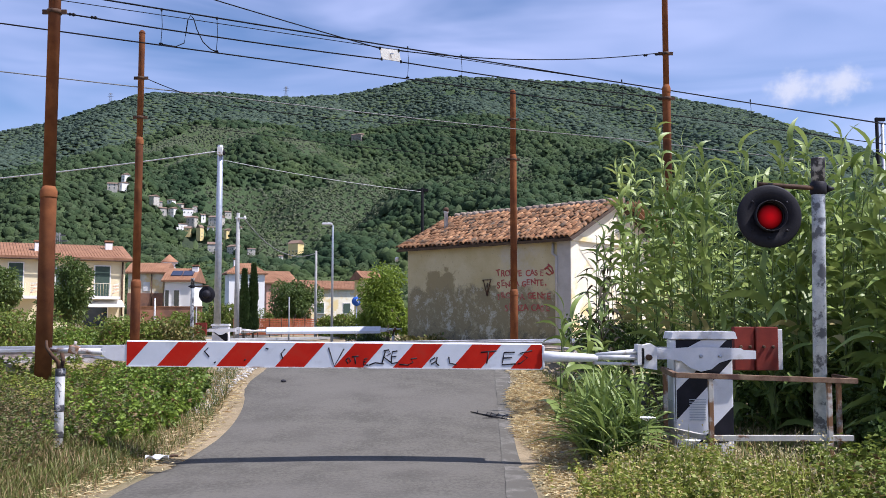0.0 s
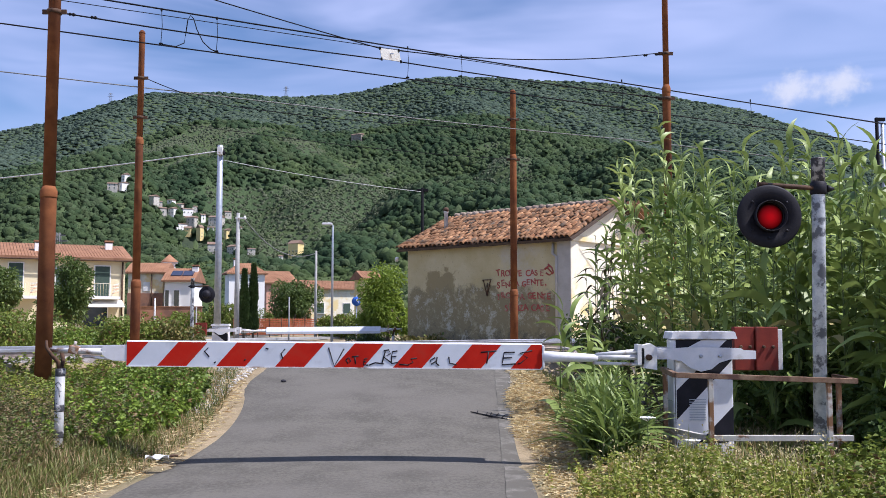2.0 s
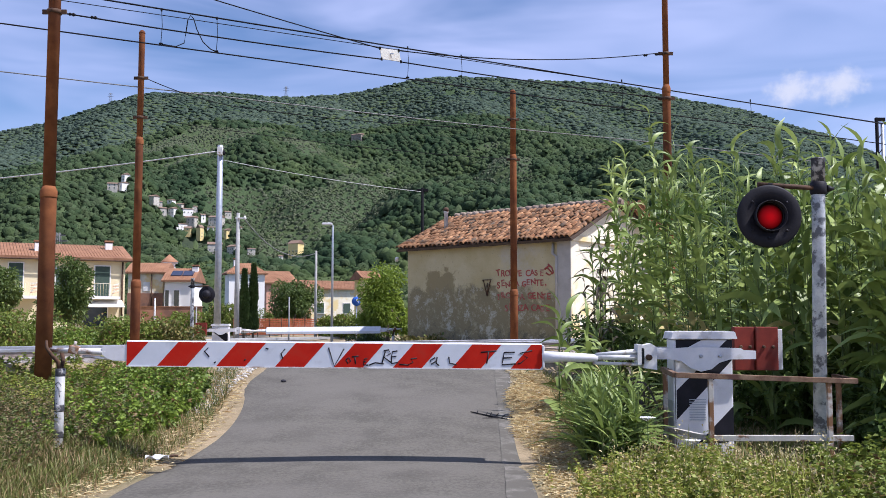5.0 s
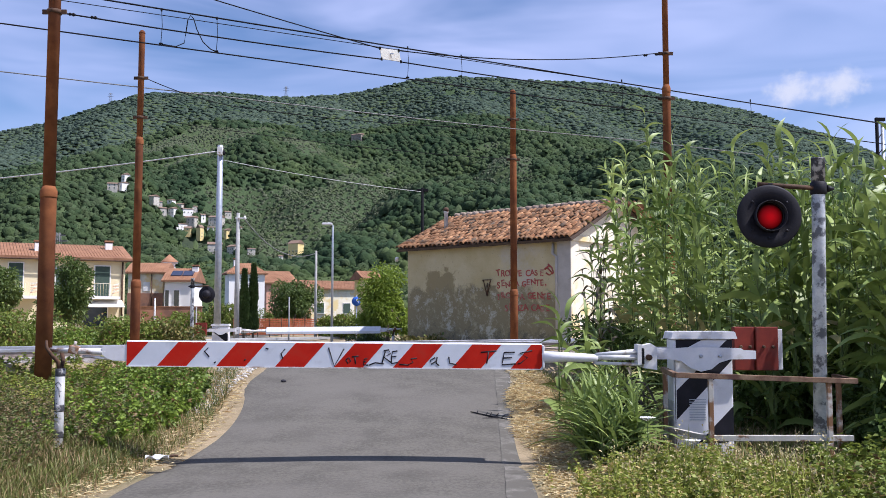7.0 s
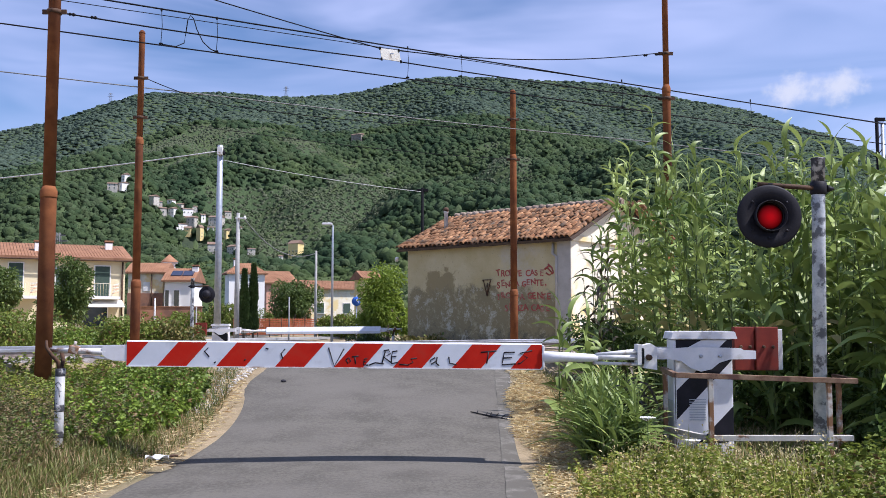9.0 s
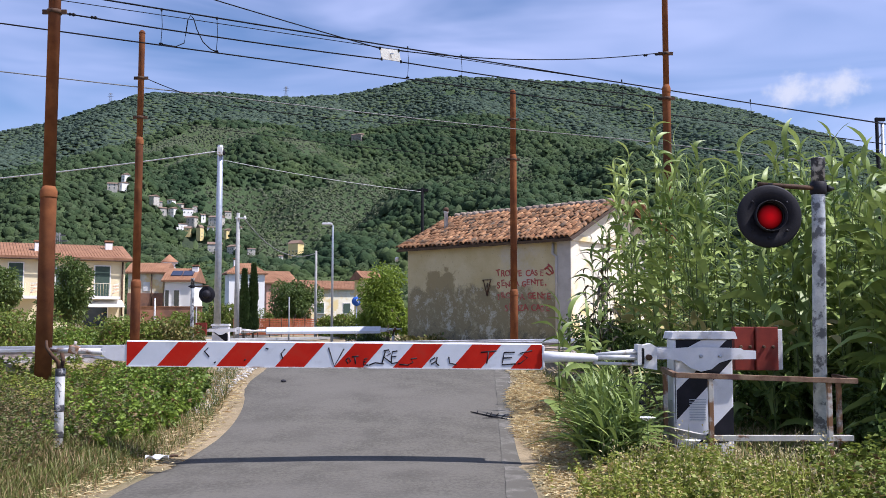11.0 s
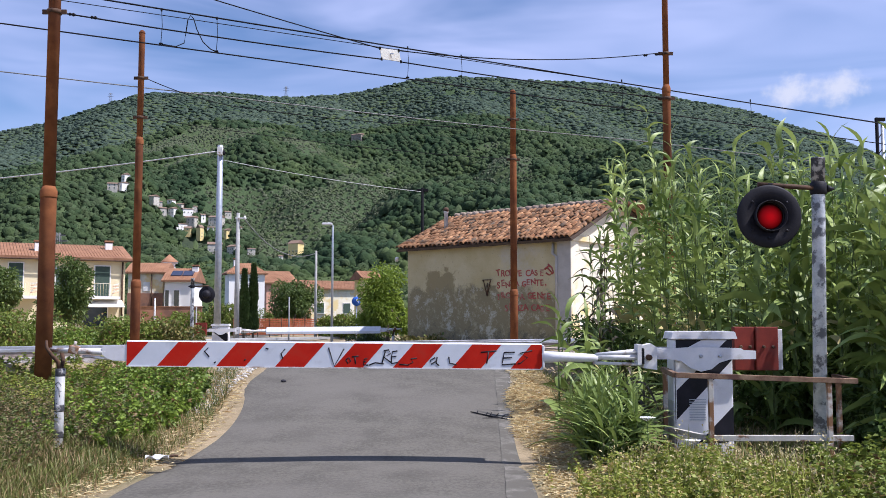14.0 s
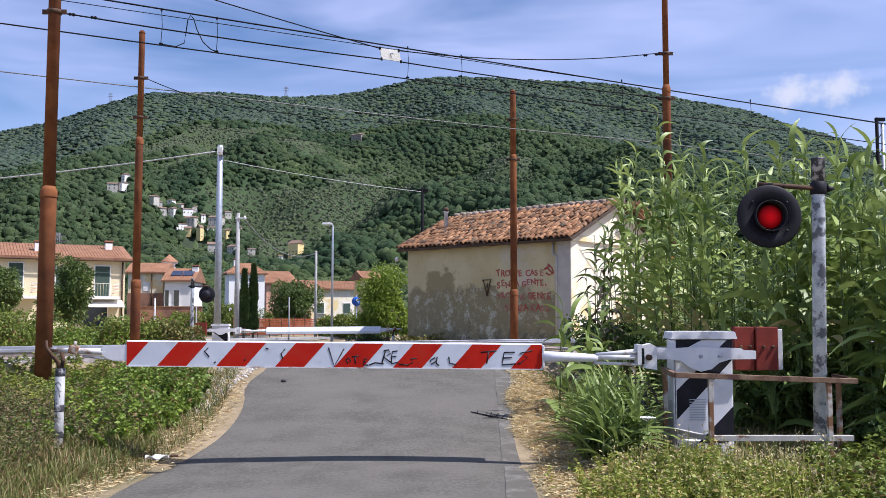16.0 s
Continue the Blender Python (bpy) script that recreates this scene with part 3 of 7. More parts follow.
    for k in range(-1, 7):
        a = x0 + 0.535 + 0.607 * k
        quad = [(a, h), (a + 0.30, h), (a + 0.30 - 0.215, 0), (a - 0.215, 0)]
        pts = []
        for q in range(4):
            (ax, az), (bx, bzz) = quad[q], quad[(q + 1) % 4]
            for t in np.linspace(0, 1, 24, endpoint=False):
                pts.append((min(max(ax + (bx - ax) * t, x0 + 0.004), x1 - 0.004), az + (bzz - az) * t))
        keep = [pts[0]]
        for p in pts[1:]:
            if abs(p[0] - keep[-1][0]) + abs(p[1] - keep[-1][1]) > 1e-4:
                keep.append(p)
        part("red_stripe", prism([(x, bz(x) + 0.004 + z * 0.985) for x, z in keep], 1, -0.0325, -0.028), M["board_red"], board, "red reflective stripe")
    part("lower_edge", prism([(x0, bz(x0) - 0.006), (x1, bz(x1) - 0.006), (x1, bz(x1) + 0.004), (x0, bz(x0) + 0.004)], 1, -0.034, 0.06), M["worn_white"], board)
    if graffiti:
        marks = [[(-3.48, 0.205), (-3.42, 0.014), (-3.32, 0.194)], [(-4.72, 0.194), (-4.76, 0.158), (-4.71, 0.101)], [(-4.66, 0.036), (-4.64, 0.05)], [(-4.13, 0.194), (-4.1, 0.184)], [(-3.93, 0.187), (-3.97, 0.137), (-3.95, 0.086)], [(-4.35, 0.065), (-4.33, 0.079)], [(-3.3, 0.083), (-3.28, 0.043), (-3.25, 0.068), (-3.27, 0.104), (-3.3, 0.083)], [(-3.24, 0.112), (-3.17, 0.119)], [(-3.21, 0.112), (-3.2, 0.04)], [(-3.08, 0.097), (-3.11, 0.09), (-3.12, 0.032), (-3.07, 0.029)], [(-3.12, 0.061), (-3.09, 0.065)], [(-3.06, 0.029), (-3.0, 0.054), (-2.91, 0.043)], [(-2.89, 0.18), (-2.91, 0.119), (-2.93, 0.043)], [(-2.91, 0.176), (-2.86, 0.187), (-2.84, 0.148), (-2.91, 0.112), (-2.83, 0.054)], [(-2.77, 0.176), (-2.82, 0.169), (-2.83, 0.119), (-2.83, 0.047), (-2.76, 0.061)], [(-2.83, 0.115), (-2.78, 0.122)]]
        marks += [[(-2.57, 0.104), (-2.63, 0.097), (-2.61, 0.061), (-2.66, 0.032)], [(-2.75, 0.04), (-2.66, 0.032)], [(-2.38, 0.112), (-2.43, 0.083), (-2.42, 0.043), (-2.37, 0.076)], [(-2.36, 0.119), (-2.37, 0.054), (-2.34, 0.029)], [(-2.24, 0.119), (-2.23, 0.054), (-2.16, 0.04)], [(-1.91, 0.169), (-1.75, 0.184)], [(-1.83, 0.173), (-1.85, 0.054)], [(-1.56, 0.173), (-1.67, 0.169), (-1.68, 0.112), (-1.69, 0.043), (-1.55, 0.054)], [(-1.68, 0.112), (-1.59, 0.119)], [(-1.38, 0.191), (-1.51, 0.162), (-1.43, 0.119), (-1.5, 0.061), (-1.53, 0.054)]]
        for pts in marks:
            part("graffiti_stroke", stroke([(x, bz(x) + z) for x, z in pts], -0.033), M["black_paint"], board, "black scrawled paint stroke")
    # the tapered tip
    part("tip_sleeve", prism([(x0 + 0.004, bz(x0) + 0.213), (x0 + 0.004, bz(x0) + 0.05), (x0 - 0.14, bz(x0) + 0.055), (x0 - 0.20, bz(x0) + 0.075), (x0 - 0.255, bz(x0) + 0.12), (x0 - 0.255, bz(x0) + 0.20)], 1, -0.025, 0.05), M["white_paint"], board, "white sleeve at the arm tip")
    part("tip_clamp", box((x0 - 0.55, 0.0, bz(x0) + 0.165), (0.10, 0.085, 0.085), Euler((0, radians(12), 0)).to_matrix(), 0.012), M["rusted_white"], board, "rusty clamp on the tip")
    part("tip_bolt", tube([(x0 - 0.55, 0.0, bz(x0) + 0.20), (x0 - 0.535, 0.0, bz(x0) + 0.25)], 0.016, 8), M["rusted_white"], board)
    part("tip_bar", tube([(x0 - 0.22, 0.01, bz(x0) + 0.145), (x0 - 0.45, 0.01, bz(x0) + 0.15), (x0 - 0.80, 0.01, bz(x0) + 0.165)], [0.036, 0.032, 0.022], 10), M["worn_white"], board)
    part("tip_bar", tube([(x0 - 0.18, 0.0, bz(x0) + 0.07), (x0 - 0.46, 0.0, bz(x0) + 0.10)], 0.014, 8), M["worn_white"], board)
    return ob


M["worn_black"] = surface("worn_black", (0.03, 0.03, 0.035), (0.08, 0.08, 0.09), 9, 0.7, 0, 0.2, 60, (0.45, 0.44, 0.42), 9, (0.5, 0.58))


def fork_post(m, label):
    """The post with a hook on which the arm's tip rests."""
    ob = thing("fork_post", m, label, "post", "fork posts of the barriers")
    part("post", lathe([(0.047, -0.3), (0.047, 0.80), (0.036, 0.84)], 14), M["worn_white"], ob)
    for z0, z1 in ((0.42, 0.49), (0.15, 0.22), (0.78, 0.86)):
        part("black_band", lathe([(0.0475, z0), (0.0495, z0 + 0.01), (0.0495, z1 - 0.01), (0.0475, z1)], 14), M["worn_black"], ob, "worn black band")
    for pts in (((-0.03, 0.62), (0.01, 0.66), (0.02, 0.58), (-0.02, 0.54)), ((-0.02, 0.50), (0.025, 0.53)), ((-0.02, 0.33), (0.02, 0.28), (-0.01, 0.24)), ((-0.03, 0.70), (0.0, 0.73), (0.03, 0.69), (0.0, 0.66), (-0.03, 0.70)), ((-0.035, 0.40), (-0.01, 0.37), (0.03, 0.39)), ((-0.03, 0.60), (0.03, 0.63)), ((-0.04, 0.57), (-0.04, 0.48))):
        part("paint_mark", tube([(x, -math.sqrt(0.047 ** 2 - x * x), z) for x, z in pts], 0.005, 5), M["worn_black"], ob, "black scrawled paint mark")
    part("hook", tube([(0, 0, 0.82), (-0.02, -0.02, 0.93), (-0.07, -0.06, 1.0), (-0.12, -0.07, 1.08), (-0.13, -0.06, 1.15)], [0.024, 0.022, 0.020, 0.018, 0.012], 10), M["dark_rust"], ob, "rusty iron hook")
    part("prong", tube([(0, 0, 0.82), (0.0, 0.06, 0.93), (-0.03, 0.09, 1.03)], 0.022, 10), M["dark_rust"], ob)
    return ob


M["rusted_white"] = surface("rusted_white", (0.42, 0.40, 0.36), (0.6, 0.57, 0.50), 8, 0.7, 0, 0.3, 60, (0.20, 0.10, 0.045), 4.0, (0.42, 0.52), 0.4, 0.003)
barrier(pose(2.30, 9.45, 0.0), "closed level-crossing barrier with red and white striped board", True)
barrier(pose(-7.92, 34.4, -0.13, 0, 0, 180), "closed level-crossing barrier seen from its white back", False)
fork_post(pose(-3.96, 9.47, 0.03), "white and black iron post with a hook for the barrier tip")
fork_post(pose(-1.88, 34.38, -0.10, 0, 0, 180), "white iron post with a hook beyond the track")


def crossing_signal(m, label, lit):
    ob = thing("crossing_signal", m, label, "signal", "signals of the crossing")
    part("post", lathe([(0.066, -0.35), (0.065, 2.75), (0.063, 3.0)], 20), M["flaked_steel"], ob, "grey post with flaking paint")
    part("post_top", lathe([(0.067, 2.78), (0.067, 3.01), (0.070, 3.015), (0.070, 3.03), (0.02, 3.035)], 20), M["worn_black"], ob, "worn black post top")
    part("collar", lathe([(0.068, 2.655), (0.080, 2.665), (0.080, 2.775), (0.068, 2.785)], 16), M["black_paint"], ob)
    part("collar_bolt", tube([(0.08, 0, 2.72), (0.16, 0, 2.72)], [0.045, 0.012], 8), M["black_paint"], ob)
    part("bracket_arm", tube([(-0.05, -0.02, 2.72), (-0.62, -0.02, 2.745)], 0.025, 10), M["dark_rust"], ob, "rusty bracket arm")
    part("hanger", box((-0.50, -0.03, 2.66), (0.05, 0.03, 0.2), None, 0.005), M["black_paint"], ob)
    face = Matrix.Translation((-0.53, -0.09, 2.415)) @ Euler((radians(90), 0, radians(-4))).to_matrix().to_4x4()
    disc = part("backing_disc", lathe([(0.02, -0.03), (0.30, -0.03), (0.314, -0.02), (0.316, 0.005), (0.30, 0.015), (0.145, 0.012), (0.145, -0.02), (0.02, -0.02)], 40, face), M["black_paint"], ob, "round black backing disc")
    part("hood", lathe([(0.155, 0.0), (0.155, 0.10), (0.148, 0.10), (0.148, 0.0)], 32, face), M["black_paint"], disc)
    part("lens_ring", lathe([(0.148, 0.0), (0.148, 0.02), (0.135, 0.025), (0.135, 0.0)], 32, face), M["black_paint"], disc)
    part("lamp_housing", lathe([(0.05, -0.22), (0.12, -0.2), (0.16, -0.12), (0.17, -0.03)], 24, face), M["black_paint"], disc)
    for a in (40, 140, 220, 320, 270):
        p = face @ Vector((0.22 * math.cos(radians(a)), 0.22 * math.sin(radians(a)), 0.012))
        part("screw", lathe([(0.014, 0), (0.014, 0.008), (0.006, 0.012)], 8, Matrix.Translation(p) @ face.to_3x3().to_4x4()), M["black_paint"], disc)
    if lit:
        part("lens", lathe([(0.137, 0.0), (0.12, 0.02), (0.07, 0.038), (0.01, 0.045)], 32, face), M["red_light"], disc, "glowing red lens")
    return ob


def glow(name):
    """A red lens, brightest in its middle where the lamp burns."""
    m = bpy.data.materials.new(name)
    m.use_nodes = True
    n, l = m.node_tree.nodes, m.node_tree.links
    p = n["Principled BSDF"]
    p.inputs["Base Color"].default_value = (0.035, 0.003, 0.004, 1)
    p.inputs["Roughness"].default_value, p.inputs["Specular IOR Level"].default_value = 0.6, 0.1
    co, ball = n.new("ShaderNodeTexCoord"), n.new("ShaderNodeVectorMath")
    ball.operation = "DISTANCE"
    ball.inputs[1].default_value = (-0.53, -0.13, 2.405)
    ramp = n.new("ShaderNodeMapRange")
    ramp.inputs["From Min"].default_value, ramp.inputs["From Max"].default_value = 0.02, 0.125
    ramp.inputs["To Min"].default_value, ramp.inputs["To Max"].default_value = 0.27, 0.0
    l.new(co.outputs["Object"], ball.inputs[0])
    l.new(ball.outputs["Value"], ramp.inputs["Value"])
    l.new(ramp.outputs["Result"], p.inputs["Emission Strength"])
    p.inputs["Emission Color"].default_value = (1.0, 0.0, 0.004, 1)
    return m


M["red_light"] = glow("red_light")
crossing_signal(pose(3.74, 9.12, 0.0, 0, 1.2, 0), "black round crossing signal lit red on a flaking grey post", True)
crossing_signal(pose(-9.51, 34.5, -0.16, 0, 0, 180), "black round crossing signal seen from behind", False)


# railing round the barrier drive
def railing(m):
    ob = thing("railing", m, "rusty steel guard railing round the barrier cabinet", "railing")
    def bar(name, a, b, w, mat):
        a, b = Vector(a), Vector(b)
        d = (b - a)
        turn = d.to_track_quat("X", "Z").to_matrix()
        part(name, box((a + b) / 2, (d.length, w, w), turn, 0.004), mat, ob)
    bar("top_rail", (0, 0, 0.86), (1.76, 0, 0.80), 0.05, M["brown_rust"])
    bar("top_rail", (0.0, 0.02, 0.86), (0.06, 0.75, 0.875), 0.05, M["brown_rust"])
    bar("top_rail", (1.76, 0.02, 0.80), (1.86, 0.75, 0.80), 0.05, M["dark_rust"])
    for x, y, top in ((0.34, 0, 0.83), (1.49, 0, 0.79), (0.07, 0.70, 0.85), (1.80, 0.5, 0.78)):
        bar("post", (x, y + 0.004, -0.3), (x, y + 0.004, top), 0.045, M["rusted_white"])
    bar("lower_bar", (0.36, 0.03, 0.25), (1.72, 0.03, 0.25), 0.055, M["chipped_white"])
    bar("lower_bar", (0.07, 0.70, 0.26), (0.30, 0.1, 0.25), 0.05, M["chipped_white"])


M["chipped_white"] = surface("chipped_white", (0.36, 0.35, 0.31), (0.50, 0.48, 0.43), 7, 0.75, 0, 0.3, 60, (0.17, 0.09, 0.045), 6.0, (0.54, 0.62), 0.4, 0.003)
M["brown_rust"] = surface("brown_rust", (0.13, 0.068, 0.040), (0.26, 0.175, 0.11), 7, 0.8, 0.1, 0.3, 60, (0.10, 0.05, 0.035), 4.0, (0.5, 0.6), 0.5, 0.003)
railing(pose(2.26, 8.9, 0.0))


# ---- buildings ----
M["pale_plaster"] = surface("pale_plaster", (0.70, 0.64, 0.49), (0.80, 0.75, 0.61), 1.4, 0.95, 0, 0.3, 40, (0.72, 0.57, 0.28), 0.8, (0.50, 0.60), 0.3, 0.008)
M["grey_plaster"] = surface("grey_plaster", (0.38, 0.355, 0.31), (0.48, 0.45, 0.40), 3, 0.95, 0, 0.3, 40, None)
M["clay_tile"] = surface("clay_tile", (0.22, 0.092, 0.038), (0.44, 0.245, 0.120), 5, 0.9, 0, 0.4, 45, (0.10, 0.075, 0.052), 2.2, (0.50, 0.64), 0.4, 0.006, shift=0.4)
M["far_tile"] = surface("far_tile", (0.20, 0.092, 0.048), (0.31, 0.162, 0.088), 1.2, 0.9, 0, 0.3, 9, None)
M["cream_wall"] = surface("cream_wall", (0.68, 0.58, 0.36), (0.75, 0.65, 0.42), 0.8, 0.9, 0, 0.1, 12, None)
M["ochre_wall"] = surface("ochre_wall", (0.72, 0.56, 0.24), (0.80, 0.65, 0.32), 0.4, 0.9, 0, 0.1, 12, None)
M["white_wall"] = surface("white_wall", (0.76, 0.74, 0.69), (0.83, 0.81, 0.77), 0.6, 0.9, 0, 0.1, 12, None)
M["salmon_wall"] = surface("salmon_wall", (0.58, 0.30, 0.20), (0.66, 0.37, 0.26), 0.6, 0.9, 0, 0.1, 12, None)
M["stone_wall"] = surface("stone_wall", (0.40, 0.37, 0.32), (0.58, 0.55, 0.48), 0.6, 0.95, 0, 0.3, 6, None)
M["shutter"] = surface("shutter", (0.035, 0.06, 0.045), (0.05, 0.085, 0.06), 6, 0.7, 0, 0.1, 60, None)
M["brick_render"] = surface("brick_render", (0.27, 0.135, 0.085), (0.36, 0.19, 0.12), 2.0, 0.9, 0, 0.3, 40, (0.20, 0.11, 0.08), 1.0, (0.5, 0.6))
M["awning"] = surface("awning", (0.72, 0.69, 0.62), (0.80, 0.77, 0.70), 3, 0.9, 0, 0.1, 60, None)
M["solar"] = surface("solar", (0.02, 0.025, 0.05), (0.03, 0.04, 0.07), 3, 0.15, 0, 0.0, 60, None, spec=0.8)
M["red_spray"] = surface("red_spray", (0.30, 0.055, 0.04), (0.42, 0.10, 0.08), 3, 0.8, 0, 0.0, 40, (0.40, 0.30, 0.22), 5, (0.52, 0.66))



def damp_plaster(name):
    """Ochre plaster that has fallen off in a ragged lower zone and round a walled-up window."""
    m = surface(name, (0.46, 0.385, 0.20), (0.58, 0.51, 0.31), 0.9, 0.95, 0, 0.4, 30, (0.52, 0.49, 0.42), 0.35, (0.50, 0.62), 0.35, 0.012)
    n, l = m.node_tree.nodes, m.node_tree.links
    p = n["Principled BSDF"]
    under = p.inputs["Base Color"].links[0].from_socket
    co, sep = n.new("ShaderNodeTexCoord"), n.new("ShaderNodeSeparateXYZ")
    l.new(co.outputs["Object"], sep.inputs["Vector"])

    def value(op, a, b):
        q = n.new("ShaderNodeMath")
        q.operation = op
        for k, v in enumerate((a, b)):
            if isinstance(v, (int, float)):
                q.inputs[k].default_value = v
            else:
                l.new(v, q.inputs[k])
        return q.outputs["Value"]

    def ragged(scale, detail, rough=0.65):
        t = n.new("ShaderNodeTexNoise")
        t.inputs["Scale"].default_value, t.inputs["Detail"].default_value, t.inputs["Roughness"].default_value = scale, detail, rough
        l.new(co.outputs["Object"], t.inputs["Vector"])
        return value("SUBTRACT", t.outputs["Fac"], 0.5)

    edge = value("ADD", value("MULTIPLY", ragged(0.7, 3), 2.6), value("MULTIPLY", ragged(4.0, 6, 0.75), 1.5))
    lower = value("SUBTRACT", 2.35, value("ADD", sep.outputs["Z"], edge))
    patch = value("SUBTRACT", 0.72, value("ABSOLUTE", value("ADD", sep.outputs["X"], 5.45), 0))
    patch = value("MINIMUM", patch, value("SUBTRACT", 3.05, sep.outputs["Z"]))
    patch = value("ADD", patch, value("MULTIPLY", ragged(1.8, 6, 0.75), 1.7))

    def lay(mask, lo, hi, colour, over):
        r = n.new("ShaderNodeMapRange")
        r.inputs["From Min"].default_value, r.inputs["From Max"].default_value = lo, hi
        l.new(mask, r.inputs["Value"])
        x = n.new("ShaderNodeMix")
        x.data_type = "RGBA"
        x.inputs["B"].default_value = (*colour, 1)
        l.new(r.outputs["Result"], x.inputs["Factor"])
        l.new(over, x.inputs["A"])
        return x.outputs["Result"]

    c = lay(patch, 0.0, 0.12, (0.30, 0.245, 0.125), under)
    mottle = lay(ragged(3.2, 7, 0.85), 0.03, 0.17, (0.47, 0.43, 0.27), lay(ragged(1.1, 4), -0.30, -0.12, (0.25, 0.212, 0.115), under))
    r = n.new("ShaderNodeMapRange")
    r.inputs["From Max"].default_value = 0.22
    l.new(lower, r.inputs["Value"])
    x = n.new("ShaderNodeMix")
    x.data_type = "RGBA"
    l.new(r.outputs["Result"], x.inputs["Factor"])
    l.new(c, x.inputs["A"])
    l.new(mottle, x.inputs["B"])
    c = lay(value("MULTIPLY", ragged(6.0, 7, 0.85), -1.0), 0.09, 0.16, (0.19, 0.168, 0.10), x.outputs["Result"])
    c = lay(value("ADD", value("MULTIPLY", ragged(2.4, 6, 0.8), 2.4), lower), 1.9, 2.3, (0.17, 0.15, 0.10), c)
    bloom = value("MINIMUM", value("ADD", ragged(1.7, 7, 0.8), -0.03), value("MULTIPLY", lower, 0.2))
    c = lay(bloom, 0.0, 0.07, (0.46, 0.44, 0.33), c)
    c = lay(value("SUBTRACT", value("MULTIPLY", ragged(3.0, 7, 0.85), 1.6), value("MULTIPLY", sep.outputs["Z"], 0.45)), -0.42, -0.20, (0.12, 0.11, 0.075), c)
    l.new(c, p.inputs["Base Color"])
    return m


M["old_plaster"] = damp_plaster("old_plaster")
M["ridge_tile"] = surface("ridge_tile", (0.14, 0.095, 0.07), (0.46, 0.36, 0.27), 5, 0.9, 0, 0.4, 45, None)
TILE_CACHE = {}


def tile_mesh(r0, r1, length, seg=6):
    key = (r0, r1, length)
    if key not in TILE_CACHE:
        bm = bmesh.new()
        rows = []
        for y, r, z in ((0.0, r0, 0.0), (length, r1, -0.012)):
            rows.append([[bm.verts.new((q * math.cos(a), y, q * math.sin(a) + z)) for a in (math.pi * k / seg for k in range(seg + 1))] for q in (r, r - 0.016)])
        for k in range(seg):
            bm.faces.new((rows[0][0][k], rows[0][0][k + 1], rows[1][0][k + 1], rows[1][0][k])).smooth = True
            bm.faces.new((rows[0][0][k], rows[0][1][k], rows[0][1][k + 1], rows[0][0][k + 1]))
        TILE_CACHE[key] = mesh_of("tile", bm, M["clay_tile"])
    return TILE_CACHE[key]


# the old crossing keeper's house: local x runs along the front from its right corner, y goes back into the house
HX, HY, HL, HW, HEAVE, HRIDGE = 3.97, 28.2, 7.05, 5.5, 3.88, 5.18
ax, ay = -0.744, 0.668                       # along the front
HOUSE = Matrix.Translation((HX, HY, 0)) @ Matrix.Rotation(math.atan2(-ay, -ax), 4, "Z")
# in house axes the front runs from x = -HL (far corner) to 0 (near corner), the house lies at y > 0
house = thing("old_house", HOUSE, "abandoned plaster house with a tiled roof and red graffiti", "house")
T = 0.4
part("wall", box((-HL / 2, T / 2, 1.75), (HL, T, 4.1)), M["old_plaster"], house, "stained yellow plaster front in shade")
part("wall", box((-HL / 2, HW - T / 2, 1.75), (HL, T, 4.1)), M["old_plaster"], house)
for x in (-T / 2, -HL + T / 2):
    bm = bmesh.new()
    add_prism(bm, [(0.01, -0.3), (HW - 0.01, -0.3), (HW - 0.01, HEAVE), (HW / 2, HRIDGE - 0.02), (0.01, HEAVE)], 0, x - T / 2 + (0.01 if x < -1 else 0), x + T / 2)
    part("gable_wall", bm, M["pale_plaster"], house, "sunlit pale plaster gable with ochre patches")
part("corner_pilaster", box((-0.22, -0.02, 1.75), (0.50, 0.06, 4.06), None, 0.006), M["grey_plaster"], house, "grey plaster corner band")
part("corner_pilaster", box((0.012, 0.2, 1.75), (0.05, 0.46, 4.06), None, 0.006), M["pale_plaster"], house)
part("string_course", box((0.04, HW / 2, HEAVE - 0.02), (0.10, HW - 0.06, 0.16), None, 0.01), M["pale_plaster"], house, "pale moulded band")
part("eave_board", box((-HL / 2, -0.10, HEAVE - 0.02), (HL + 0.1, 0.26, 0.03)), M["dark_wood"], house)
pitch = math.atan2(HRIDGE - HEAVE, HW / 2)
slope = math.hypot(HRIDGE - HEAVE, HW / 2)
over = 0.32
for side in (0, 1):
    c = Vector((-HL / 2, HW / 4, (HEAVE + HRIDGE) / 2)) if side == 0 else Vector((-HL / 2, 3 * HW / 4, (HEAVE + HRIDGE) / 2))
    turn = Euler((pitch if side == 0 else -pitch, 0, 0)).to_matrix()
    c = c + turn @ Vector((0, -over / 2 if side == 0 else over / 2, 0.05))
    roof = part("roof", box(c, (HL + 0.5, slope + over, 0.09), turn), M["dark_wood"], house, "weathered clay tile roof")
    if side == 0:
        front_roof = roof
    else:
        bm = bmesh.new()
        for k in range(40):
            add_tube(bm, [c + turn @ Vector((-HL / 2 - 0.2 + 0.205 * k, -slope / 2, 0.06)), c + turn @ Vector((-HL / 2 - 0.2 + 0.205 * k, slope / 2, 0.06))], 0.075, 6)
        part("back_tiles", bm, M["clay_tile"], house)
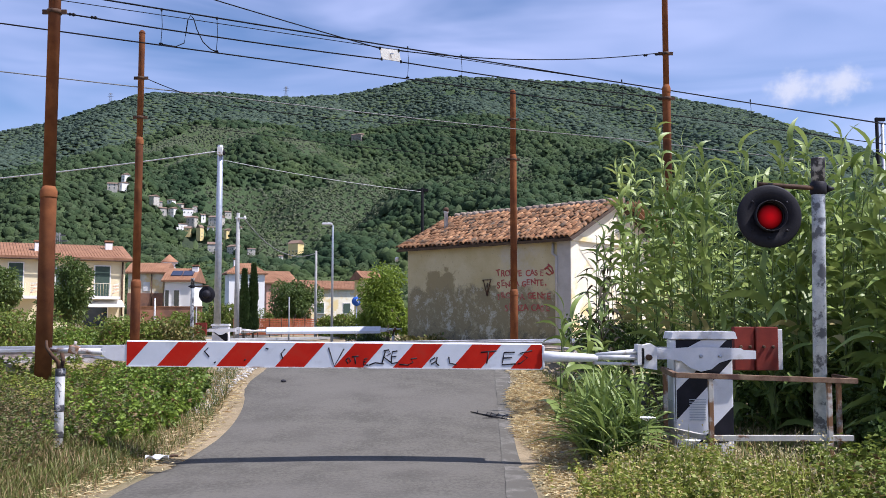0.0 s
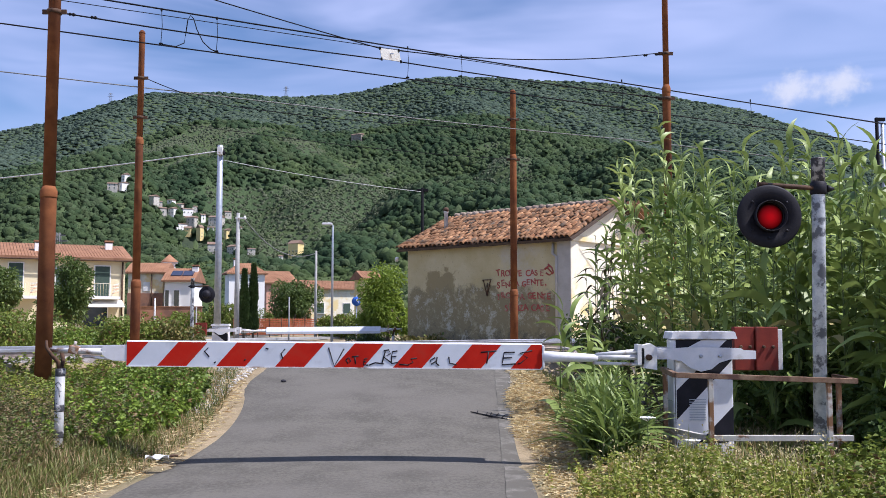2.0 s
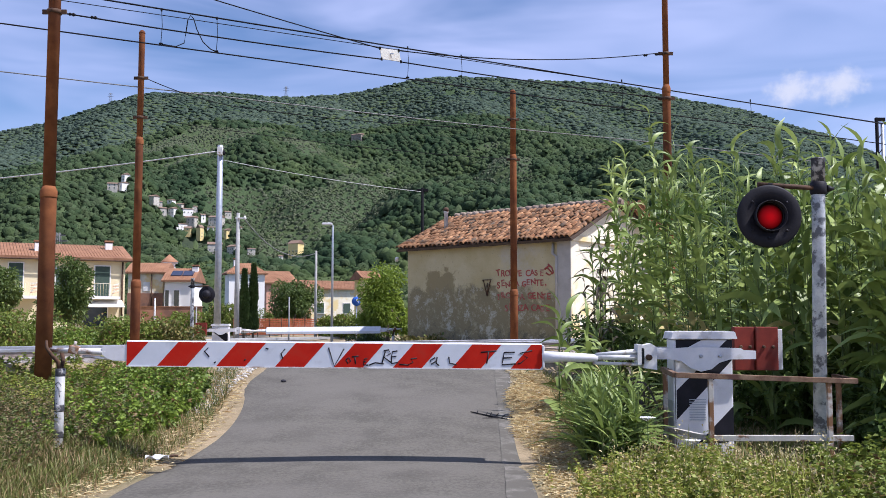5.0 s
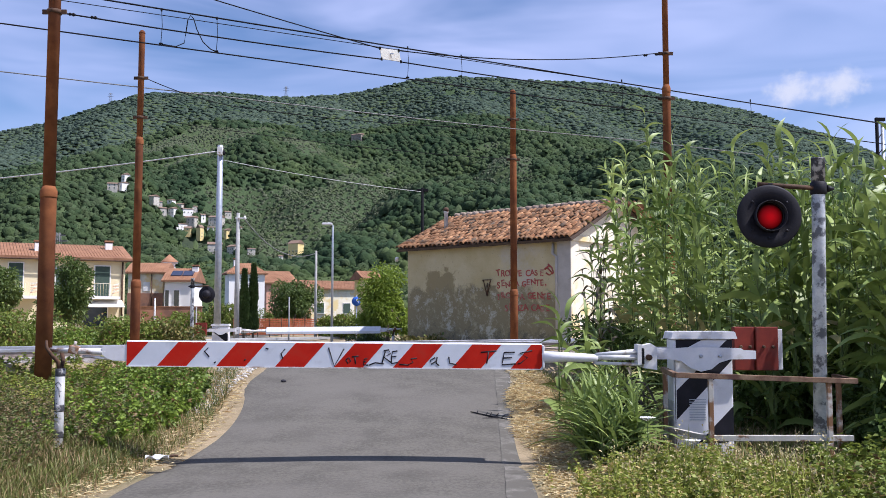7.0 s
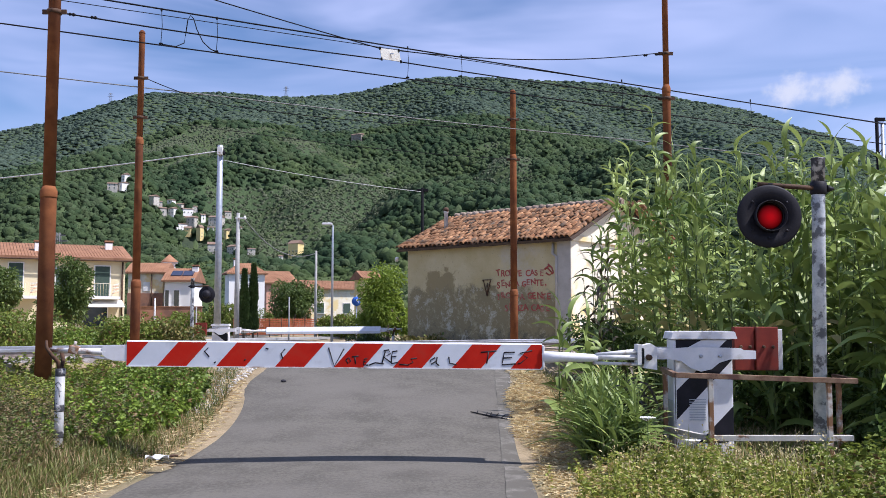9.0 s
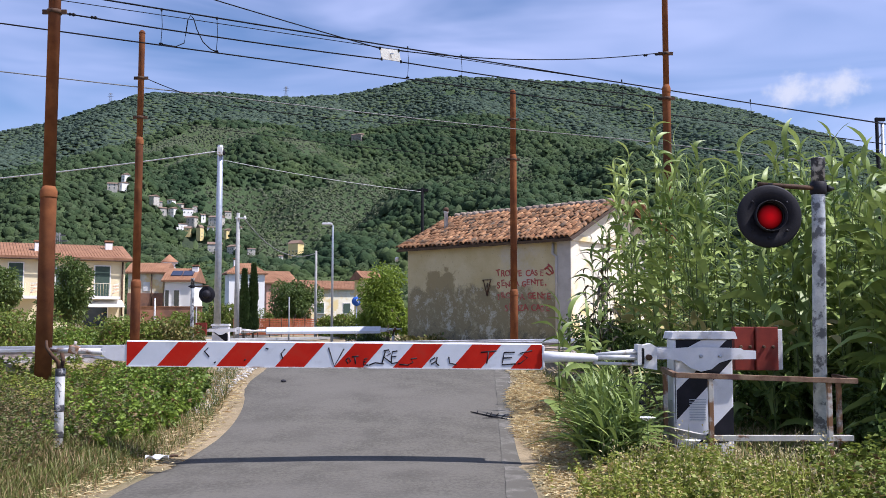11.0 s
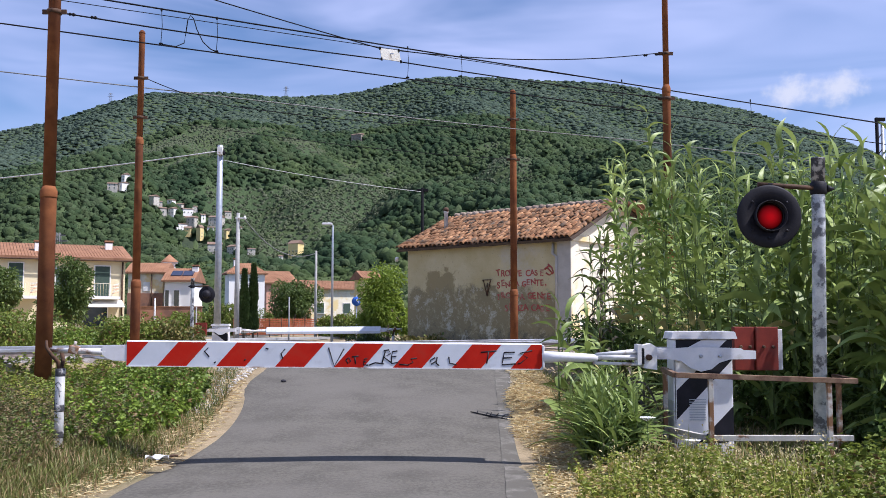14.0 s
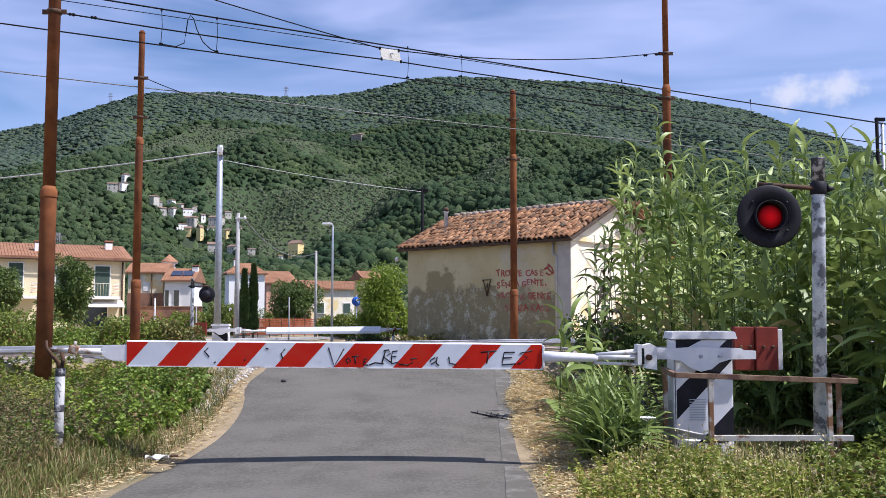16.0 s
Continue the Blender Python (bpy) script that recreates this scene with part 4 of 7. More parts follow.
# hollow tiles of the front slope, one by one, with the covering rows lying over the channels
rng = random.Random(5)
turn = Euler((pitch, 0, 0)).to_matrix().to_4x4()
base = Matrix.Translation((0.22, 0, HEAVE + 0.10)) @ turn
far_bm = bmesh.new()
pieces = []
for i in range(40):
    for j in range(10):
        x = -0.10 - 0.205 * i
        if x < -HL - 0.5:
            continue
        m = base @ Matrix.Translation((x + rng.gauss(0, 0.012), -over - 0.03 + 0.305 * j + rng.gauss(0, 0.014), 0.02 + rng.uniform(0, 0.03))) @ Euler((radians(rng.gauss(3.0, 1.6)), 0, radians(rng.gauss(0, 5)))).to_matrix().to_4x4()
        pieces.append((i, m))
TILE = tile_mesh(0.098, 0.076, 0.40)
for i, m in pieces:
    if i < 28:
        ob = new("tile", TILE)
        ob.parent, ob.matrix_basis = front_roof, m
    else:
        tmp = bmesh.new()
        tmp.from_mesh(TILE)
        tmp.transform(m)
        me = bpy.data.meshes.new("tmp")
        tmp.to_mesh(me)
        tmp.free()
        far_bm.from_mesh(me)
        bpy.data.meshes.remove(me)
tagged(part("tile_field", far_bm, M["clay_tile"], front_roof), kind="stuff")
bm = bmesh.new()
for k in range(24):
    x = 0.1 - 0.31 * k
    add_tube(bm, [(x + 0.17, HW / 2, HRIDGE + 0.06 + 0.02 * rng.random()), (x - 0.13, HW / 2, HRIDGE + 0.13 + 0.03 * rng.random())], [0.13, 0.095], 8)
tagged(part("ridge_tiles", bm, M["ridge_tile"], house, "row of pale weathered ridge tiles"), kind="stuff")
# small flue, lamp, wall bracket, downpipe
part("flue", lathe([(0.075, 4.4), (0.075, 5.22), (0.09, 5.23), (0.09, 5.3), (0.04, 5.32)], 14, Matrix.Translation((-HL + 0.70, 1.3, 0))), M["worn_white"], house, "pale flue pipe")
part("flue_cap", lathe([(0.10, 5.3), (0.11, 5.36), (0.08, 5.43), (0.02, 5.45)], 14, Matrix.Translation((-HL + 0.70, 1.3, 0))), M["dark_rust"], house)
part("wall_lamp", lathe([(0.03, -0.24), (0.07, -0.14), (0.075, 0.05), (0.03, 0.22)], 14, Matrix.Translation((-HL - 0.34, -0.22, 3.50)) @ Euler((radians(80), 0, radians(50))).to_matrix().to_4x4()), M["white_paint"], house, "white wall lamp under the eave")
part("downpipe", tube([(-0.62, -0.05, 3.72), (-0.64, -0.06, 3.4), (-0.50, -0.06, 3.3), (-0.50, -0.06, 0.1)], 0.045, 10), M["grey_plaster"], house)
iron = bmesh.new()
for a, b in (((-3.52, 2.64), (-3.12, 2.64)), ((-3.46, 2.62), (-3.30, 2.10)), ((-3.16, 2.62), (-3.30, 2.10)), ((-3.30, 2.54), (-3.30, 2.10))):
    add_tube(iron, [(a[0], -0.06, a[1]), (b[0], -0.06, b[1])], 0.018, 6)
part("wall_bracket", iron, M["dark_rust"], house, "rusty iron wall bracket")


def letter_mesh(ch, size):
    cu = bpy.data.curves.new("letter", "FONT")
    cu.body, cu.size, cu.extrude, cu.offset = ch, size, 0.004, 0.006
    tmp = new("letter", cu)
    me = bpy.data.meshes.new_from_object(tmp.evaluated_get(bpy.context.evaluated_depsgraph_get()))
    bpy.data.objects.remove(tmp)
    me.materials.clear()
    me.materials.append(M["red_spray"])
    return me


def lettering(text, x, z, size, parent, lean=0.0):
    """Hand-painted words on the house front, letter by letter."""
    r = random.Random(text)
    for ch in text:
        if ch != " ":
            ob = new("painted_letter", letter_mesh(ch, size * r.uniform(0.9, 1.12)))
            ob.parent = parent
            ob.matrix_basis = Matrix.Translation((x, -0.008, z + r.gauss(0, 0.02))) @ Euler((radians(90), radians(r.gauss(-lean, 4)), 0)).to_matrix().to_4x4()
            tagged(ob, "faded red sprayed letter")
        x += size * (0.68 if ch != " " else 0.42)
        z -= 0.002


for text, x, z, size in (("TROPPE CASE", -2.95, 2.76, 0.27), ("SENZA GENTE,", -2.93, 2.42, 0.27), ("TROPPA GENTE", -2.93, 2.00, 0.28), ("SENZA CASE", -2.60, 1.62, 0.28)):
    lettering(text, x, z, size, house, 1.5)
bm = stroke([(-0.86, 3.08), (-0.70, 2.95), (-0.65, 2.80), (-0.80, 2.73), (-0.94, 2.80)], -0.008, 0.032)
add_tube(bm, [(-0.98, -0.012, 2.92), (-0.78, -0.012, 3.04)], 0.032, 5)
add_tube(bm, [(-0.90, -0.012, 2.98), (-0.66, -0.012, 2.76)], 0.026, 5)
part("painted_emblem", bm, M["red_spray"], house, "red sprayed emblem")


def opening(parent, x, z, w, h, kind, y=0.0):
    """A window, shuttered window or door on a front wall facing -y."""
    win = part("window", box((x, y - 0.02, z + h / 2), (w + 0.16, 0.06, h + 0.16)), M["white_wall"], parent)
    part("pane" if kind != "shut" else "shutter", box((x, y - 0.05, z + h / 2), (w, 0.04, h)), M["glass"] if kind != "shut" else M["shutter"], win)
    part("sill", box((x, y - 0.12, z - 0.06), (w + 0.3, 0.22, 0.07)), M["stone_wall"], win)
    if kind == "open":
        for s in (-1, 1):
            part("shutter", box((x + s * (w * 0.75 + 0.05), y - 0.06, z + h / 2), (w / 2, 0.05, h)), M["shutter"], win)


def building(name, x, y, rz, w, d, eave, ridge, wall, label, openings=(), side_openings=(), gable_front=False, hip=0.0, chimneys=(), z0=0.0, roof_mat=None, o=0.45):
    """A house: x runs along its front from its middle, y back into it."""
    ob = thing(name, pose(x, y, z0, 0, 0, rz), label, "house")
    bm = bmesh.new()
    if gable_front:
        add_prism(bm, [(-w / 2, -3), (w / 2, -3), (w / 2, eave), (0, ridge - 0.1), (-w / 2, eave)], 1, 0, d)
    else:
        add_prism(bm, [(0, -3), (d, -3), (d, eave), (d / 2, ridge - 0.1 if not hip else eave), (0, eave)], 0, -w / 2, w / 2)
    part("wall", bm, wall, ob)
    bm = bmesh.new()
    mat = roof_mat or M["far_tile"]
    if gable_front:
        for s in (-1, 1):
            add_prism(bm, [(0, ridge), (s * (w / 2 + o), eave - o * (ridge - eave) / (w / 2)), (s * (w / 2 + o), eave - o * (ridge - eave) / (w / 2) + 0.14), (0, ridge + 0.16)], 1, -o, d + o)
    else:
        lo = [(-w / 2 - o, -o), (w / 2 + o, -o), (w / 2 + o, d + o), (-w / 2 - o, d + o)]
        zlo = eave - o * (ridge - eave) / (d / 2)
        a = [bm.verts.new((px, py, zlo)) for px, py in lo]
        b = [bm.verts.new((px, py, zlo + 0.15)) for px, py in lo]
        r = [bm.verts.new((-w / 2 - o + hip, d / 2, ridge + 0.15)), bm.verts.new((w / 2 + o - hip, d / 2, ridge + 0.15))]
        bm.faces.new(a)
        for k in range(4):
            bm.faces.new((a[k], a[(k + 1) % 4], b[(k + 1) % 4], b[k]))
        bm.faces.new((b[0], b[1], r[1], r[0]))
        bm.faces.new((b[2], b[3], r[0], r[1]))
        bm.faces.new((b[1], b[2], r[1]))
        bm.faces.new((b[3], b[0], r[0]))
    roof = part("roof", bm, mat, ob, "clay tile roof")
    if not gable_front and w < 40 and y < 140:
        rib = bmesh.new()
        n = int(w / 0.21)
        for k in range(n + 1):
            px = -w / 2 + w * k / n
            t1 = 1.0 if not hip else min(1.0, (w / 2 + o - abs(px)) / hip)
            add_tube(rib, [(px, -o, zlo + 0.16), (px, -o + (d / 2 + o) * t1, zlo + 0.16 + (ridge - zlo) * t1)], 0.024, 4)
        tagged(part("ribbed_tiling", rib, mat, roof), kind="stuff")
    for cx, cy, ch in chimneys:
        zc = ridge - (ridge - eave) * abs(cy - d / 2) / (d / 2) if not gable_front else ridge
        ch_ob = part("chimney", box((cx, cy, zc + ch / 2 - 0.2), (0.5, 0.45, ch + 0.4)), M["white_wall"], ob, "white rendered chimney")
        part("chimney_cap", box((cx, cy, zc + ch + 0.14), (0.62, 0.56, 0.12)), M["far_tile"], ch_ob)
        part("chimney_slot", box((cx, cy, zc + ch + 0.04), (0.44, 0.4, 0.12)), M["dark_wood"], ch_ob)
    for args in openings:
        opening(ob, *args)
    return ob


def balcony(ob, x, z, w, awning):
    """A white slab with a slender rail, a folded drying rack and, below some, a cream awning."""
    b = part("balcony", box((x, -0.6, z - 0.1), (w, 1.2, 0.2)), M["white_wall"], ob)
    for dx in np.linspace(-w / 2 + 0.05, w / 2 - 0.05, 12):
        part("baluster", tube([(x + dx, -1.16, z), (x + dx, -1.16, z + 0.92)], 0.008, 5), M["pale_plaster"], b)
    part("handrail", box((x, -1.16, z + 0.93), (w, 0.04, 0.035)), M["pale_plaster"], b)
    rack = part("drying_rack", tube([(x + w / 2 - 0.55, -0.7, z), (x + w / 2 - 0.1, -0.7, z + 0.95)], 0.025, 6), M["awning"], b, "folded pale drying rack")
    for q in range(6):
        part("rung", tube([(x + w / 2 - 0.5, -0.75, z + 0.22 + 0.12 * q), (x + w / 2 - 0.06, -0.75, z + 0.30 + 0.12 * q)], 0.022, 5), M["awning"] if q % 2 else M["salmon_wall"], rack)
    if awning:
        part("awning", box((x + 0.12, -0.85, z - 0.52), (w + 0.3, 1.5, 0.05), Euler((radians(19), 0, 0)).to_matrix()), M["awning"], b, "cream fabric awning")


# cream apartment house beyond the railway
flats = building("apartment_house", -30.3, 63.2, 28, 15.6, 9.0, 5.62, 6.75, M["cream_wall"], "cream two-storey apartment house with a clay tile roof and balconies",
                 [(6.22, 2.9, 1.0, 2.15, "shut"), (0.5, 2.85, 0.9, 2.3, "shut"), (3.6, 3.3, 1.0, 1.5, "shut"), (5.8, 0.0, 1.6, 2.1, "glass"), (-1.6, 3.3, 1.0, 1.5, "shut"), (-5.0, 3.3, 1.0, 1.5, "shut")],
                 chimneys=((7.0, 3.0, 0.6), (2.0, 1.6, 0.7)))
balcony(flats, 6.25, 2.85, 2.15, True)
balcony(flats, 1.0, 2.85, 1.8, False)
part("downpipe", tube([(7.6, -0.1, 5.4), (7.6, -0.1, 0.1)], 0.06, 8), M["dark_rust"], flats)
part("gutter", tube([(-8.2, -0.52, 5.46), (8.2, -0.52, 5.46)], 0.06, 8), M["dark_rust"], flats)
row_house = building("terraced_house", -26.2, 80.0, 4, 3.0, 4.0, 5.3, 6.1, M["pale_plaster"], "pale house with a low tile roof, brick-red base and dark pipes", [], o=0.3)
part("brick_base", box((0.0, -0.05, 1.7), (3.06, 0.12, 3.5)), M["brick_render"], row_house, "brick-red lower wall")
part("window", box((0.1, -0.02, 4.05), (0.55, 0.06, 0.8)), M["white_wall"], row_house)
for px in (-0.55, 0.55):
    part("downpipe", tube([(px, -0.12, 5.2), (px, -0.12, 1.0)], 0.05, 7), M["dark_rust"], row_house)
low_wall = thing("garden_wall", pose(-21.9, 72.0, 0, 0, 0, 3), "brick-red rendered garden wall before the houses", "wall")
part("wall", box((0, 0, 0.95), (5.6, 0.25, 2.4)), M["brick_render"], low_wall)
part("coping", box((0, 0, 2.18), (5.7, 0.34, 0.07)), M["far_tile"], low_wall)
villa = building("terraced_house", -22.7, 78.0, 4, 2.35, 4.4, 4.5, 5.5, M["white_wall"], "white house with solar panels on its tile roof", [(-0.15, 2.3, 0.42, 1.35, "glass"), (-0.95, 2.3, 0.3, 1.35, "glass")], chimneys=((1.1, 1.6, 0.5),), o=0.25)
part("solar_panel", box((-0.35, 1.0, 5.16), (0.92, 1.1, 0.06), Euler((radians(24.4), 0, 0)).to_matrix()), M["solar"], villa, "dark solar panel")
part("solar_panel", box((0.63, 1.0, 5.16), (0.92, 1.1, 0.06), Euler((radians(24.4), 0, 0)).to_matrix()), M["solar"], villa, "dark solar panel")
turret = thing("roof_turret", pose(-25.35, 84.0, 0, 0, 0, 28), "small white turret with a pointed tile roof", "turret")
part("shaft", box((0, 0, 2.9), (1.0, 1.0, 6.0)), M["white_wall"], turret)
part("cornice", box((0, 0, 5.6), (1.3, 1.3, 0.12)), M["white_wall"], turret)
part("cornice", box((0, 0, 6.35), (1.3, 1.3, 0.12)), M["white_wall"], turret)
part("upper_wall", box((0, 0, 6.0), (0.9, 0.9, 0.7)), M["white_wall"], turret)
part("opening", box((0.0, -0.44, 6.0), (0.3, 0.06, 0.4)), M["glass"], turret)
part("pointed_roof", lathe([(1.0, 6.40), (0.95, 6.46), (0.02, 7.15)], 4, Matrix.Rotation(math.pi / 4, 4, "Z")), M["far_tile"], turret, "pointed clay tile roof")
building("white_house", -20.5, 95.0, 22, 3.7, 2.8, 6.0, 6.9, M["white_wall"], "plain white house with a hipped tile roof", [], hip=1.5, chimneys=((-0.9, 1.6, 0.6),), o=0.3)
building("salmon_house", -20.0, 112.0, 28, 3.6, 7.0, 5.6, 7.0, M["salmon_wall"], "salmon-pink house with an orange roof", [(0.6, 2.6, 0.8, 1.2, "shut")])
building("ochre_house", -13.6, 118.0, 30, 7.4, 7.0, 5.0, 6.0, M["pale_plaster"], "low cream house with a tile roof", [(-2.5, 1.8, 1.0, 1.3, "shut"), (1.2, 1.8, 1.0, 1.3, "shut")])
building("ochre_house", -8.5, 108.0, 32, 1.9, 2.6, 6.0, 6.7, M["ochre_wall"], "small ochre house with a tile roof", [(0.1, 3.2, 0.8, 0.9, "shut")])


# ---- plants ----
def unit(a):
    return a / np.maximum(np.linalg.norm(a, axis=-1, keepdims=True), 1e-9)


def blade_mesh(name, at, height, width, material, rng, lean=0.35):
    """Grass blades: three tapering, bending steps each."""
    n = len(at)
    az = rng.uniform(0, math.tau, n)
    out = np.stack([np.cos(az), np.sin(az), np.zeros(n)], -1)
    side = np.stack([-np.sin(az), np.cos(az), np.zeros(n)], -1)
    bend = rng.uniform(0.1, 1.0, n)[:, None] * lean
    h, w = height[:, None], width[:, None]
    up = np.array([0, 0, 1.0])
    rows = []
    for t, k in ((0.0, 1.0), (0.45, 0.8), (0.8, 0.45)):
        mid = at + up * h * t * (1 - 0.25 * bend * t) + out * h * bend * t * t
        rows += [mid - side * w * k * 0.5, mid + side * w * k * 0.5]
    rows.append(at + up * h * (1 - 0.3 * bend) + out * h * bend)
    v = np.stack(rows, 1).reshape(-1, 3)
    b = (np.arange(n) * 7)[:, None]
    f = np.concatenate([b + np.array([0, 1, 3]), b + np.array([0, 3, 2]), b + np.array([2, 3, 5]), b + np.array([2, 5, 4]), b + np.array([4, 5, 6])])
    return raw_mesh(name, v, f, material)


def leaf_mesh(name, at, d, length, width, material, rng, droop=0.3):
    """Pointed leaves of two folded halves each, from at along d."""
    n = len(at)
    d = unit(d)
    side = unit(np.cross(d, rng.normal(size=(n, 3))))
    nor = np.cross(side, d)
    l, w = length[:, None], width[:, None]
    down = np.array([0, 0, -1.0]) * l * droop
    v = np.stack([at, at + d * l * 0.5 + side * w * 0.5 + nor * w * 0.15, at + d * l + down, at + d * l * 0.5 - side * w * 0.5 + nor * w * 0.15], 1).reshape(-1, 3)
    b = (np.arange(n) * 4)[:, None]
    f = np.concatenate([b + np.array([0, 1, 2]), b + np.array([0, 2, 3])])
    return raw_mesh(name, v, f, material)


def clump_points(centres, radii, n, rng, shell=0.55):
    """Points in and on a set of uneven round clumps, with their outward directions."""
    k = rng.integers(0, len(centres), n)
    d = unit(rng.normal(size=(n, 3)))
    r = radii[k][:, None] * (shell + (1 - shell) * rng.random((n, 1)) ** 0.5)
    wob = 1 + 0.25 * np.sin(5 * d[:, :1] + k[:, None]) * np.sin(4 * d[:, 1:2] + 2 * k[:, None])
    return centres[k] + d * r * wob, d


def tree(name, m, height, spread, trunk, material, label, leaves, leaf, seed, clumps=26, low=0.25, shape=1.0, category="tree"):
    """Tapered trunk with limbs, and a crown of many leaves in uneven clumps."""
    rng = np.random.default_rng(seed)
    ob = thing(name, m, label, category)
    centre_z = height * (low + 1) / 2
    half = height * (1 - low) / 2
    d = unit(rng.normal(size=(clumps, 3)))
    cen = d * np.array([spread, spread, half]) * rng.uniform(0.35, 0.85, (clumps, 1)) + np.array([0, 0, centre_z])
    taper = np.clip(1.15 - (cen[:, 2] - height * low) / (height * (1 - low)) * shape, 0.25, 1)
    cen[:, :2] *= taper[:, None] if shape != 1.0 else 1
    rad = rng.uniform(0.22, 0.42, clumps) * min(spread, half)
    bm = bmesh.new()
    top = height * 0.75
    add_tube(bm, [(0, 0, -0.3), (0.03 * height * 0.2, 0, top * 0.4), (0, 0.02 * height, top)], [trunk, trunk * 0.75, trunk * 0.25], 8)
    for k in range(min(9, clumps)):
        z = top * rng.uniform(0.35, 0.8)
        c = cen[k]
        add_tube(bm, [(0, 0, z), (c[0] * 0.5, c[1] * 0.5, (z + c[2]) / 2), tuple(c)], [trunk * 0.4, trunk * 0.25, trunk * 0.1], 5)
    part("trunk", bm, M["bark"], ob)
    p, dd = clump_points(cen, rad, leaves, rng)
    d2 = dd + rng.normal(size=p.shape) * 0.7
    crown = new("crown", leaf_mesh("crown", p, d2, rng.uniform(0.7, 1.3, leaves) * leaf, rng.uniform(0.4, 0.7, leaves) * leaf, material, rng))
    crown.parent = ob
    return ob


def shrub(name, m, sx, sy, h, material, label, leaves, leaf, seed, category="shrub"):
    rng = np.random.default_rng(seed)
    ob = thing(name, m, label, category)
    n = 18
    cen = np.stack([rng.uniform(-sx, sx, n) * 0.8, rng.uniform(-sy, sy, n) * 0.8, rng.uniform(0.15, 0.75, n) * h], -1)
    rad = rng.uniform(0.18, 0.34, n) * (h + min(sx, sy)) * 0.6
    bm = bmesh.new()
    for k in range(8):
        c = cen[k]
        add_tube(bm, [(c[0] * 0.4, c[1] * 0.4, -0.2), (c[0] * 0.7, c[1] * 0.7, c[2] * 0.6), tuple(c)], [0.02, 0.014, 0.006], 5)
    part("stems", bm, M["bark"], ob)
    p, d = clump_points(cen, rad, leaves, rng)
    keep = p[:, 2] > 0.0
    p, d = p[keep], d[keep]
    d = d + rng.normal(size=p.shape) * 0.7
    crown = new("foliage", leaf_mesh("foliage", p, d, rng.uniform(0.7, 1.3, len(p)) * leaf, rng.uniform(0.45, 0.75, len(p)) * leaf, material, rng))
    crown.parent = ob
    return ob


def scatter(n, x0, x1, y0, y1, rng, keep):
    x, y = rng.uniform(x0, x1, n), rng.uniform(y0, y1, n)
    ok = keep(x, y)
    x, y = x[ok], y[ok]
    return np.stack([x, y, land(x, y) - 0.02], -1)


rng = np.random.default_rng(11)
off_road = lambda gap: (lambda x, y: np.abs(x - road_mid(y)) > road_half(y) + gap)
at_post = lambda x, y: (np.abs(x + 0.418 * y) < 0.10) & (y > 9.1) & (y < 9.7)
off_track = lambda x, y: np.abs(across(x, y)) > 1.9

# low grass on both verges
p = scatter(64000, -8.5, 7.5, 5.5, 17.0, rng, lambda x, y: ((x < road_mid(y) - road_half(y) - 0.12) | (x > road_mid(y) + road_half(y) + 0.58)) & off_track(x, y) & ~at_post(x, y))
tagged(new("verge_grass", blade_mesh("verge_grass", p, rng.uniform(0.07, 0.24, len(p)), rng.uniform(0.008, 0.018, len(p)), M["grass"], rng, 1.0)), "short green and dry grass on the verges", "grass", kind="stuff")
# cut straw along the road's edges
p = np.concatenate([scatter(48000, 0.6, 2.2, 5.5, 15.5, rng, lambda x, y: (np.abs(x - road_mid(y) - road_half(y) - 0.35) < 0.37 - 0.1 * np.sin(2.1 * y) * np.sin(0.8 * y))), scatter(17000, -4.4, -2.2, 5.5, 15.5, rng, lambda x, y: np.abs(x - road_mid(y) + road_half(y) + 0.2) < 0.26)])
d = np.stack([rng.normal(size=len(p)), rng.normal(size=len(p)), rng.uniform(0, 0.25, len(p))], -1)
p[:, 2] += 0.03 + rng.uniform(0, 0.05, len(p))
tagged(new("cut_straw", leaf_mesh("cut_straw", p, d, rng.uniform(0.035, 0.13, len(p)), rng.uniform(0.004, 0.010, len(p)), M["straw"], rng, 0.1)), "dry yellow cut stalks along the road edge", "straw", kind="stuff")


def weeds(name, pts, height, leaves, leaf, material, label, rng, spread=0.25):
    """Many leafy stalks as one field."""
    k = np.repeat(np.arange(len(pts)), leaves)
    t = rng.random(len(k)) ** 0.7
    az = rng.uniform(0, math.tau, len(k))
    out = np.stack([np.cos(az), np.sin(az), rng.uniform(-0.1, 0.9, len(k))], -1)
    lean = rng.normal(size=(len(pts), 3)) * np.array([1, 1, 0]) * spread
    at = pts[k] + (np.array([0, 0, 1.0]) + lean[k]) * (t * height[k])[:, None]
    size = leaf * rng.uniform(0.6, 1.3, len(k)) * (1.15 - 0.5 * t)
    return tagged(new(name, leaf_mesh(name, at, out, size, size * rng.uniform(0.35, 0.6, len(k)), material, rng, 0.25)), label, "weeds", kind="stuff")


# right foreground: tall flowering weeds
cen = scatter(270, 1.3, 6.0, 6.7, 8.75, rng, lambda x, y: off_road(0.4)(x, y) & (x < 0.43 * y))
tall = (0.12 + 0.46 * rng.random(len(cen)) ** 2.0) * (1 - 0.5 * step(cen[:, 0] / cen[:, 1], 0.28, 0.32) * (1 - step(cen[:, 0] / cen[:, 1], 0.40, 0.44))) * (1 - 0.55 * step(cen[:, 1], 7.5, 8.4))
k = np.repeat(np.arange(len(cen)), 9)
p = cen[k] + np.stack([rng.normal(0, 0.14, len(k)), rng.normal(0, 0.14, len(k)), np.zeros(len(k))], -1)
p[:, 2] = land(p[:, 0], p[:, 1]) - 0.02
